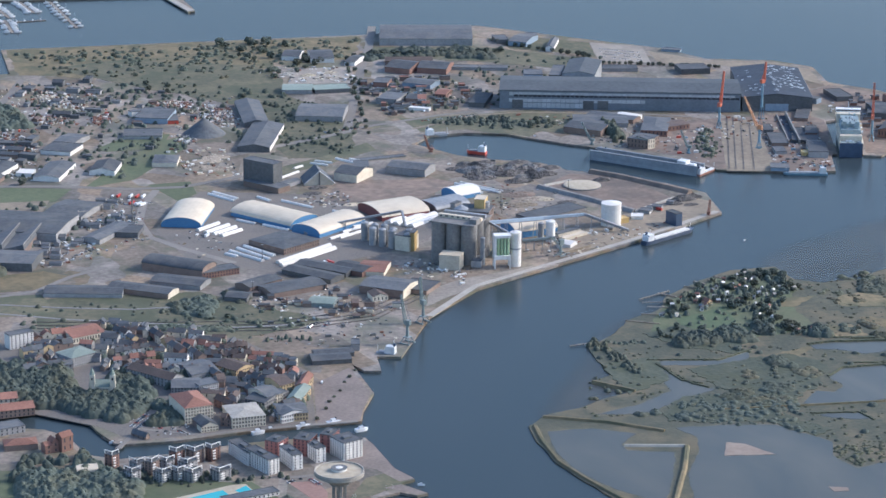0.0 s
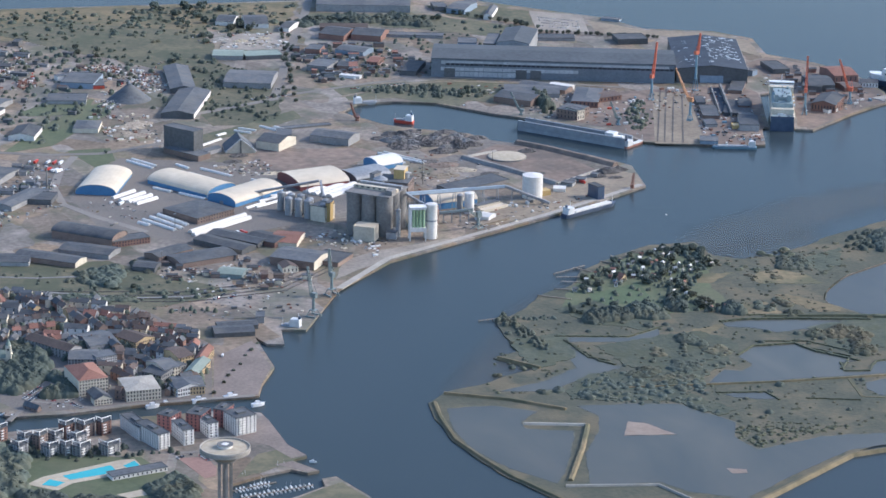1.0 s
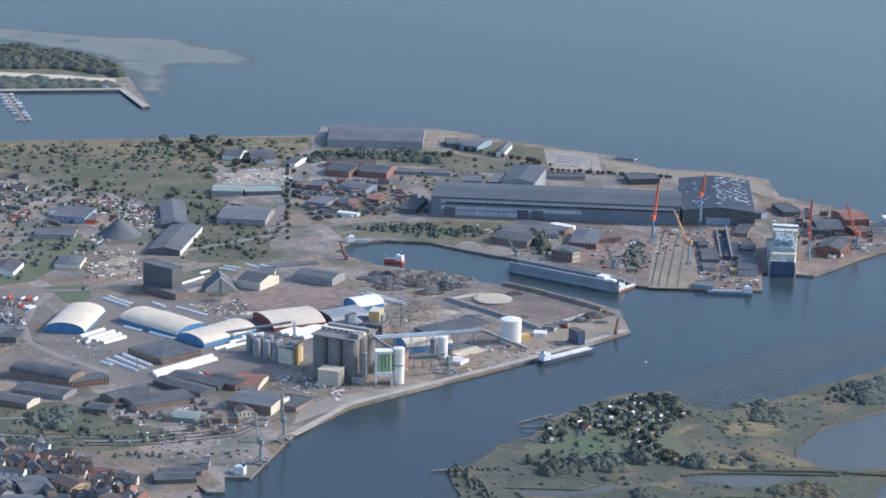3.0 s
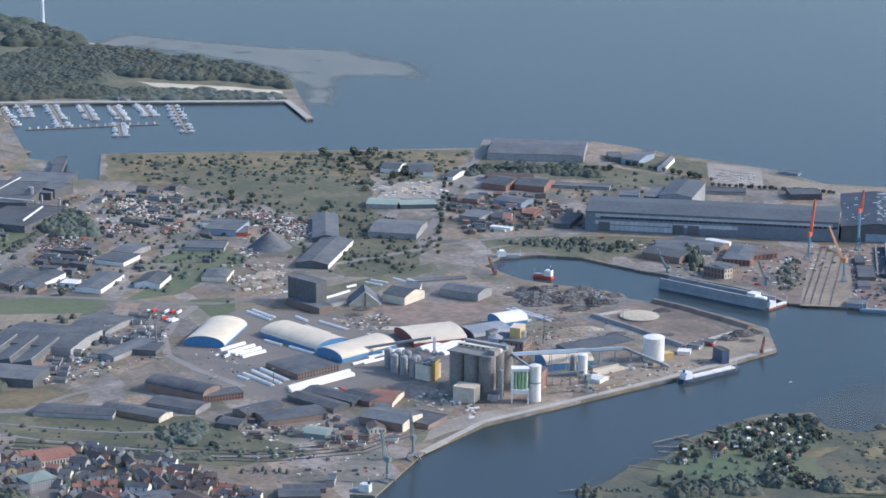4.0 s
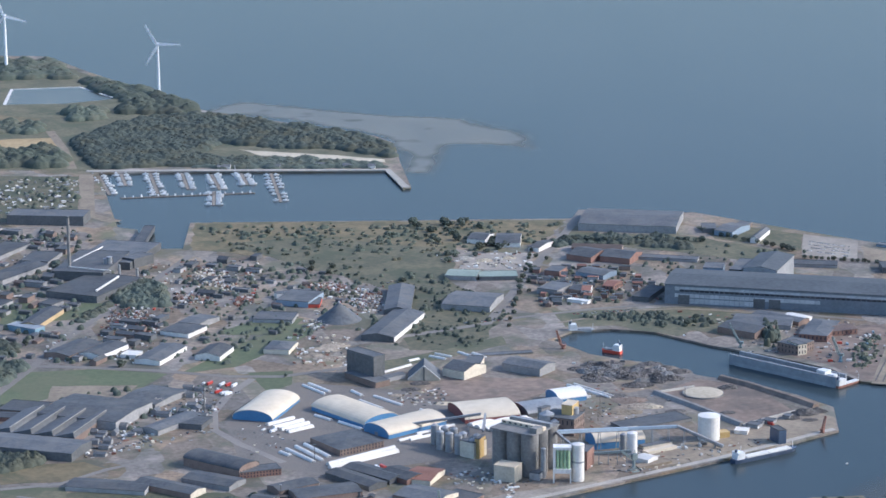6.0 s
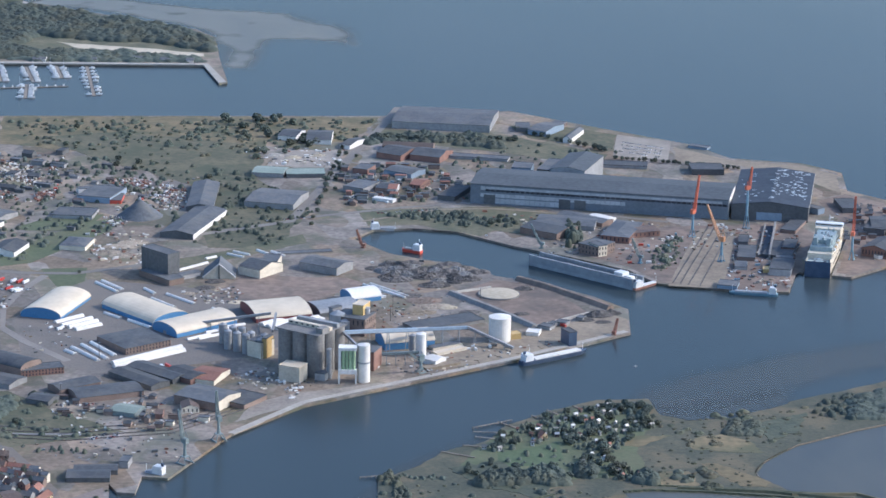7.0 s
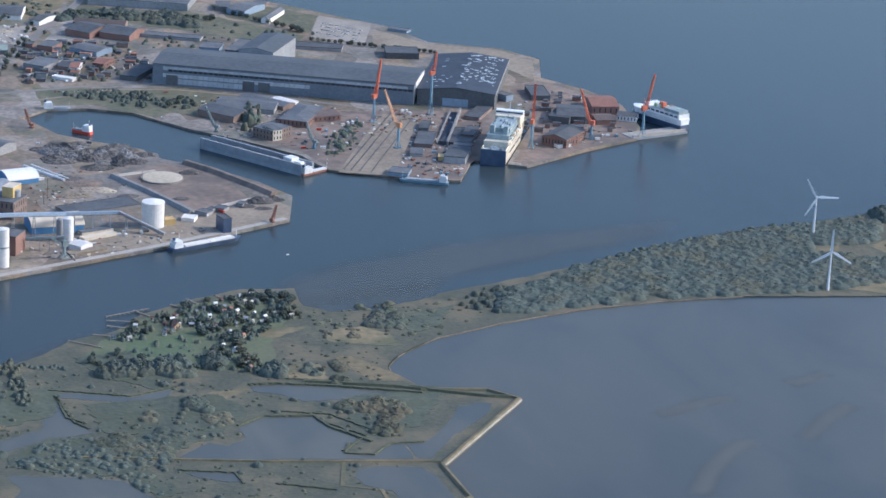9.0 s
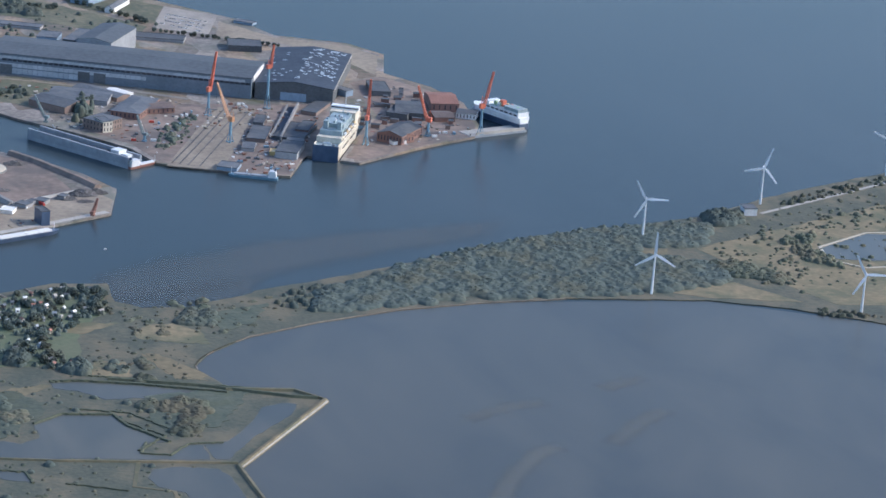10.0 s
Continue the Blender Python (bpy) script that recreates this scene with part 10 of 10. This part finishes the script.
def strew(poly, n, seed, mix=(1, 2, 1, 1, 1, 1), high=0.9, tall=0.6, z=LAND):
    total = sum(mix)
    for k, (mt, word) in enumerate(TONES):
        if mix[k]:
            litter(poly, max(2, int(n * mix[k] / total)), seed * 10 + k, mt, f"{word} crates, pallets and parts lying about", 0.15, high, z, tall)


strew([(118.4, 175.3), (158.7, 187.9), (185.5, 169.1), (153.3, 76.5), (123.9, 82.3), (146.7, 151.5), (119.5, 143.7)], 260, 1, (1, 3, 2, 2, 2, 1), 1.1, 0.9)
strew([(43.8, 151.0), (79.5, 137.4), (95.2, 96.5), (121.9, 153.8), (118.0, 186.2), (73.3, 190.3)], 130, 2, (1, 3, 1, 1, 2, 1), 1.0)
strew([(193.1, 106.3), (255.2, 141.2), (261.3, 195.4), (236.5, 232.5), (202.9, 189.5), (213.8, 166.5)], 130, 3, (1, 3, 2, 2, 2, 1), 1.1)
strew([(-17.0, 321.2), (31.9, 325.2), (33.0, 256.1), (-31.2, 251.0)], 130, 4, (2, 3, 2, 1, 2, 1), 1.3, 0.9)
strew([(21.2, 217.4), (56.8, 225.1), (126.0, 196.5), (117.5, 184.1), (57.5, 197.3)], 110, 5, (1, 3, 1, 2, 1, 1), 1.2)
strew([(-104.8, -44.0), (-132.5, -20.2), (-100.0, -14.9), (-81.4, -37.3), (-92.5, -57.2)], 110, 6, (2, 3, 1, 1, 2, 2), 0.9)
strew([(-56.2, -19.3), (-16.9, 4.7), (8.8, 0.2), (40.8, 21.4), (38.4, 8.4), (-1.2, -15.6), (-37.3, -35.2)], 120, 7, (2, 3, 1, 2, 2, 1), 0.8)
strew([(-63.3, 64.7), (-33.0, 104.6), (6.3, 87.3), (-10.6, 45.5), (-46.9, 35.7)], 110, 8, (1, 3, 2, 2, 1, 1), 1.0)
strew([(-224.2, 387.8), (-167.9, 378.4), (-173.7, 281.0), (-218.8, 270.1), (-258.6, 218.7), (-253.7, 275.8)], 260, 9, (2, 3, 4, 2, 2, 2), 1.3, 1.0)
strew([(-157.2, 297.0), (-99.5, 319.7), (-106.0, 251.6), (-144.9, 246.1)], 120, 10, (2, 3, 3, 1, 1, 1), 1.3, 0.9)
strew([(-364.7, 484.4), (-266.1, 467.9), (-281.3, 356.3), (-323.1, 240.4), (-358.5, 292.9)], 240, 11, (2, 4, 1, 1, 2, 1), 1.4, 0.9)
strew([(-283.6, 234.0), (-221.7, 223.9), (-235.8, 171.9), (-284.6, 179.8)], 120, 12, (3, 4, 1, 1, 2, 1), 1.1, 0.8)
strew([(-238.0, 131.7), (-196.0, 124.9), (-212.9, 44.5), (-263.5, 18.7), (-254.0, 68.6)], 110, 13, (2, 5, 1, 2, 3, 1), 1.0, 0.7)
strew([(-159.9, 213.9), (-133.3, 209.6), (-140.6, 151.3), (-165.6, 160.6)], 120, 14, (3, 2, 2, 3, 1, 3), 1.2, 0.9)
strew([(-192.4, -43.4), (-137.1, -56.7), (-129.0, -82.4), (-150.7, -92.6), (-192.4, -67.1)], 160, 15, (3, 4, 1, 2, 2, 2), 0.8, 0.6)
strew([(-188.8, -76.6), (-140.1, -95.3), (-146.6, -124.6), (-180.4, -125.8), (-206.1, -106.7)], 60, 16, (2, 4, 0, 3, 2, 1), 0.8, 0.5)
strew([(-274.2, -187.6), (-201.4, -176.7), (-207.7, -207.9), (-233.4, -206.5), (-265.4, -206.2)], 80, 17, (3, 3, 1, 1, 2, 1), 0.5, 0.5)
strew([(-200.6, 65.4), (-177.8, 48.8), (-168.7, 31.6), (-196.1, 16.2)], 30, 18, (1, 3, 1, 1, 1, 1), 0.8, 0.6)
strew([(-128.7, 101.0), (-100.7, 109.1), (-97.5, 81.2), (-120.5, 79.5)], 90, 19, (2, 3, 1, 2, 1, 2), 0.9, 0.7)
strew([(-68.3, 384.0), (-12.9, 380.6), (-22.1, 328.9), (-66.9, 330.9)], 110, 20, (3, 3, 1, 2, 1, 2), 1.3, 0.8)
strew([(-348.2, 641.2), (-267.4, 627.5), (-267.0, 499.3), (-345.4, 504.5)], 260, 21, (4, 4, 0, 1, 2, 1), 1.8, 1.2)
# scrap dealers' yards: low tangled piles of rusty, pale and dark pieces
strew([(-203.5, 365.8), (-194.3, 364.3), (-183.5, 335.6), (-186.0, 305.0), (-194.5, 319.2), (-205.7, 334.0)], 420, 31, (3, 2, 1, 5, 1, 5), 0.9, 1.3)
strew([(-216.4, 308.7), (-198.2, 303.2), (-197.2, 284.3), (-217.7, 287.7)], 160, 32, (2, 3, 5, 3, 1, 3), 0.9, 1.2)
strew([(-186.0, 293.7), (-175.0, 299.4), (-177.8, 281.2), (-187.7, 276.7)], 150, 33, (1, 1, 8, 1, 0, 1), 1.0, 1.3)
strew([(-250.7, 277.2), (-235.8, 282.1), (-225.1, 252.8), (-226.6, 226.6), (-255.3, 231.2), (-252.9, 257.4)], 480, 34, (3, 4, 6, 3, 2, 2), 0.9, 1.1)
strew([(-260.5, 212.0), (-246.7, 203.1), (-246.7, 183.8), (-260.9, 186.1)], 160, 35, (4, 4, 1, 2, 3, 2), 0.8, 1.0)
strew([(-147.4, 317.9), (-133.3, 320.8), (-124.2, 314.1), (-130.8, 302.3), (-147.2, 305.0)], 170, 36, (2, 2, 5, 1, 1, 1), 0.9, 1.1)
strew([(-124.8, 254.3), (-131.0, 300.6), (-108.3, 296.9), (-109.1, 282.0), (-117.6, 253.1)], 240, 37, (2, 5, 3, 3, 2, 2), 0.9, 1.0)
strew([(-175.8, 359.9), (-170.9, 359.1), (-173.7, 342.0), (-178.8, 342.8)], 60, 38, (2, 2, 5, 2, 1, 1), 0.9, 1.1)
strew([(-154.1, 241.3), (-142.0, 245.2), (-144.7, 222.4), (-156.2, 221.9)], 90, 39, (3, 4, 1, 2, 4, 1), 0.9, 1.0)
wood([(-348.2, 641.2), (-267.4, 627.5), (-267.0, 499.3), (-345.4, 504.5)], 110, 91, PALM2, "scattered hedges of the caravan site", r=1.8, h=1.8, per=6)
wood([(-365.2, 500.0), (-265.9, 475.6), (-239.2, 404.4), (-218.7, 373.0), (-221.7, 223.9), (-257.5, 175.4), (-311.7, 194.7), (-356.9, 245.9)], 260, 92, PALM, "scattered garden trees and hedges", r=1.5, h=1.9, per=7)
wood([(-212.5, 371.9), (-143.0, 374.3), (-111.6, 321.7), (-155.1, 259.7), (-159.9, 213.9), (-198.0, 165.8), (-224.4, 180.6), (-215.9, 269.6)], 170, 93, PALM, "scattered bushes among the yards", r=1.2, h=1.5, per=7)
wood([(-108.1, 301.6), (-68.3, 321.1), (-48.3, 242.2), (-74.1, 177.8), (-109.9, 183.6), (-88.0, 273.1)], 150, 94, PALM2, "scattered scrub on waste ground", r=1.2, h=1.4, per=7)
wood([(-193.1, 471.2), (-72.9, 463.5), (17.2, 454.1), (-14.0, 395.5), (-59.9, 374.6), (-125.9, 357.6), (-185.0, 402.5)], 150, 95, SCRUB, "scattered scrub on the dry pasture", r=1.1, h=1.1, per=6)
wood([(-12.4, 333.5), (34.0, 338.2), (92.1, 383.5), (130.1, 349.5), (97.8, 316.6), (44.5, 255.1), (20.7, 251.7), (-31.2, 251.0)], 130, 96, PALM, "scattered bushes between the works", r=1.1, h=1.4, per=7)
wood([(-261.0, -101.6), (-208.8, -117.3), (-194.0, -158.1), (-208.1, -201.3), (-242.3, -171.0), (-265.1, -143.6)], 210, 97, PALM, "courtyard trees of the old town", r=1.1, h=2.4, per=12)
wood([(-295.3, -230.3), (-249.7, -247.2), (-228.8, -262.4), (-253.0, -260.7), (-292.0, -254.4)], 90, 98, PALM, "garden trees between the flats", r=0.8, h=1.4, per=8)
wood([(-229.1, -34.6), (-190.9, -59.7), (-164.2, -89.3), (-198.6, -97.4), (-241.0, -78.2)], 60, 99, PALM2, "bushes beside the railway", r=1.0, h=0.9, per=7)
wood([(48.9, -96.5), (108.9, -91.4), (108.6, -111.8), (80.8, -135.4), (46.6, -132.2)], 30, 103, SCRUB, "scattered scrub by the beach", z=0.35, r=1.8, h=0.8, per=10)
wood([(313.5, -28.6), (380.1, 6.3), (449.6, 44.3), (426.5, -7.1), (369.2, -14.1), (331.0, -96.0), (309.6, -73.8)], 160, 104, SCRUB, "scattered scrub on the dry grassland", z=0.4, r=1.0, h=0.9, per=6)

wood([(-251.4, -142.2), (-239.1, -135.9), (-240.4, -145.5), (-247.6, -150.3), (-251.7, -149.0)], 36, 121, PALM, "dark courtyard trees", r=1.2, h=2.6)
strew([(-264.3, 61.4), (-236.5, 65.8), (-233.1, 39.1), (-256.1, 21.7), (-265.7, 23.2)], 80, 30, (2, 5, 1, 1, 3, 1), 1.3, 0.8)
strew([(-247.7, 123.4), (-201.3, 125.8), (-207.3, 83.8), (-235.7, 79.2)], 70, 31, (3, 5, 1, 1, 3, 1), 1.2, 0.8)


# ---- close-set back buildings, hedges and sidings that fill the quarters ----
def quarter(poly, turn, step, n, seed, size, h, wall, roof, label, z=LAND, rise=0.3):
    """Outhouses and back wings, close together along the quarter's own grid: one mesh of walls and one of roofs."""
    rnd = random.Random(seed)
    walls, roofs = [], []
    for x, y in spots(poly, n, seed + 900, step):
        l, d, hh = size * rnd.uniform(0.7, 1.6), size * rnd.uniform(0.5, 0.9), h * rnd.uniform(0.7, 1.25)
        if not free(x, y, max(l, d) * 0.42):
            continue
        a = radians(turn + rnd.choice((0, 0, 90)) + rnd.uniform(-4, 4))
        rh = d * rise * rnd.uniform(0.6, 1.2)
        walls.append(moved(moved(gable_wall(l, d, hh, rh, "x"), -l / 2, -d / 2), x, y, z, a))
        roofs.append(moved(moved(gable_roof(l, d, hh + 0.01, rh, "x"), -l / 2, -d / 2), x, y, z, a))
    if walls:
        single("outhouses", join(*walls), wall, f"walls of {label}", "outhouses", kind="stuff")
        single("outhouse_roofs", join(*roofs), roof, f"roofs of {label}", "outhouses", kind="stuff")


OLD_TOWN = [(-300.0, -122.0), (-292.0, -76.0), (-258.0, -66.0), (-214.0, -100.0), (-196.0, -140.0), (-196.0, -162.0), (-210.0, -202.0), (-226.0, -203.0), (-244.0, -172.0), (-256.0, -138.0), (-276.0, -118.0)]
for k, (w, r, word) in enumerate(((BROWNWALL, BROWNROOF, "brown tiled back houses in the old town"), (GREYWALL, DARKROOF, "dark roofed back houses in the old town"), (CREAMWALL, GREYROOF, "cream back houses in the old town"), (BROWNWALL, GREYROOF, "grey roofed back houses in the old town"))):
    quarter(OLD_TOWN, -28, 3.4, 90, 40 + k, 3.6, 2.4, w, r, word, rise=0.4)
WORKS_W = [(-364.7, 484.4), (-266.6, 470.9), (-281.3, 356.3), (-262.0, 300.0), (-286.4, 180.5), (-326.7, 196.5), (-356.9, 245.9)]
WORKS_M = [(-284.5, 179.9), (-219.8, 270.1), (-218.0, 388.0), (-160.3, 380.3), (-112.0, 316.0), (-140.0, 246.0), (-158.0, 196.0), (-200.0, 160.0), (-240.0, 170.0)]
WORKS_N = [(-24.0, 340.0), (32.9, 336.0), (40.7, 262.0), (-31.2, 250.0)]
for k, (poly, turn, n, size) in enumerate(((WORKS_W, -30, 130, 4.6), (WORKS_M, -30, 26, 3.6), (WORKS_N, -14, 34, 3.6))):
    quarter(poly, turn, 4.6, n, 60 + 3 * k, size, 1.5, DARKSHEET, DARKROOF, "dark sheds among the works", rise=0.12)
    quarter(poly, turn, 4.6, n // 3, 61 + 3 * k, size, 1.5, BROWNWALL, BROWNROOF, "brick sheds among the works", rise=0.25)
    quarter(poly, turn, 5.0, n // 4, 62 + 3 * k, size, 1.4, GREYWALL, GREYROOF, "grey sheds among the works", rise=0.12)
quarter([(-262.0, 20.0), (-236.0, 66.0), (-206.0, 80.0), (-212.0, 128.0), (-248.0, 124.0), (-266.0, 60.0)], -22, 5.0, 40, 80, 4.0, 1.6, GREYWALL, GREYROOF, "grey sheds beside the works")
quarter([(-190.0, -44.0), (-134.0, -45.0), (-129.0, -78.0), (-155.0, -88.0), (-192.0, -67.0)], -14, 4.0, 14, 81, 3.2, 1.5, BROWNWALL, DARKROOF, "dark sheds near the quay")
quarter([(192.0, 120.0), (250.0, 150.0), (256.0, 196.0), (232.0, 236.0), (210.0, 190.0)], -20, 4.0, 30, 82, 3.0, 1.5, BROWNWALL, DARKROOF, "dark dock sheds")

for k, (poly, n, mt, rr, hh) in enumerate(((OLD_TOWN, 130, PALM, 1.3, 2.3), (WORKS_W, 170, PALM, 1.6, 2.2), (WORKS_M, 170, PALM, 1.3, 1.7), (WORKS_N, 40, PALM, 1.3, 1.8), ([(-270.0, 20.0), (-206.0, 80.0), (-206.0, 134.0), (-310.0, 120.0)], 70, PALM, 1.3, 1.6),
                                           ([(-160.0, 376.0), (-100.0, 354.0), (-66.0, 310.0), (-110.0, 180.0), (-140.0, 240.0)], 110, PALM2, 1.4, 1.6), ([(-196.0, 470.0), (16.0, 452.0), (-14.0, 396.0), (-60.0, 372.0), (-186.0, 404.0)], 210, PALM2, 1.7, 1.3),
                                           ([(-290.0, -30.0), (-206.0, -46.0), (-180.0, -88.0), (-232.0, -92.0), (-292.0, -62.0)], 70, PALM2, 1.1, 1.1), ([(-320.0, -216.0), (-296.0, -216.0), (-292.0, -232.0), (-330.0, -240.0)], 60, PALM, 1.5, 2.6))):
    wood(poly, n, 180 + k, mt, "scattered trees, hedges and bushes", r=rr, h=hh, per=8, category="bushes")
for k, line in enumerate(([(-295.7, -38.5), (-270.1, -54.9), (-241.8, -68.8), (-205.0, -87.0), (-181.5, -90.5)], [(-293.5, -25.8), (-271.3, -37.1), (-242.1, -49.0), (-218.3, -52.4)])):
    road(line, 1.6, DARKCONC, "dark ballast of a railway siding", "railway", up=0.1 + 0.004 * k, category="railway")
wood([(-206.1, -99.2), (-178.8, -111.7), (-180.0, -117.1), (-207.2, -104.7)], 16, 240, PALM, "row of slim young trees on the quay", r=0.75, h=1.7, per=8, category="trees")
wood([(-23.9, -135.7), (-2.2, -124.2), (7.5, -138.0), (-3.3, -152.6), (-25.7, -147.1)], 26, 241, PALM, "bushes and fruit trees on the garden lawn", z=0.4, r=0.9, h=1.4, per=8, category="bushes")
wood([(-0.6, 401.4), (32.8, 407.7), (63.5, 401.7), (77.6, 385.0), (75.2, 368.9), (60.0, 375.9), (38.3, 388.4), (-0.4, 387.8)], 170, 242, PALM, "dark belt of trees behind the brick halls", r=1.7, h=2.8, per=9, category="trees")
wood([(-15.8, 229.5), (10.1, 237.2), (38.1, 222.2), (52.9, 205.7), (40.9, 196.4), (10.5, 212.3)], 70, 243, PALM, "bushes and small trees on the basin bank", r=1.2, h=1.6, per=8, category="bushes")
MARSHLAND = [(-110.0, -236.0), (-72.0, -160.0), (-46.0, -160.0), (10.0, -176.0), (60.0, -186.0), (62.0, -232.0), (30.0, -252.0), (60.0, -262.0), (30.0, -310.0), (-30.0, -320.0), (-60.0, -240.0)]
MEADOW = [(20.0, -174.0), (46.0, -100.0), (104.0, -90.0), (122.0, -112.0), (70.0, -150.0), (60.0, -182.0)]
for k, (poly, n, mt, rr, hh) in enumerate(((MARSHLAND, 420, SCRUB, 0.75, 0.55), (MARSHLAND, 130, PALM, 1.2, 0.9), (MEADOW, 150, SCRUB, 0.8, 0.5), ([(-60.0, -222.0), (-20.0, -226.0), (-30.0, -276.0), (-78.0, -244.0)], 170, PALM, 1.3, 0.9), ([(310.0, -40.0), (362.0, 20.0), (470.0, 90.0), (420.0, -90.0), (330.0, -90.0)], 240, SCRUB, 1.0, 0.8))):
    wood(poly, n, 210 + k, mt, "scattered tussocks and low bushes of the marsh", z=0.36, r=rr, h=hh, per=6, name="tussocks", category="tussocks")
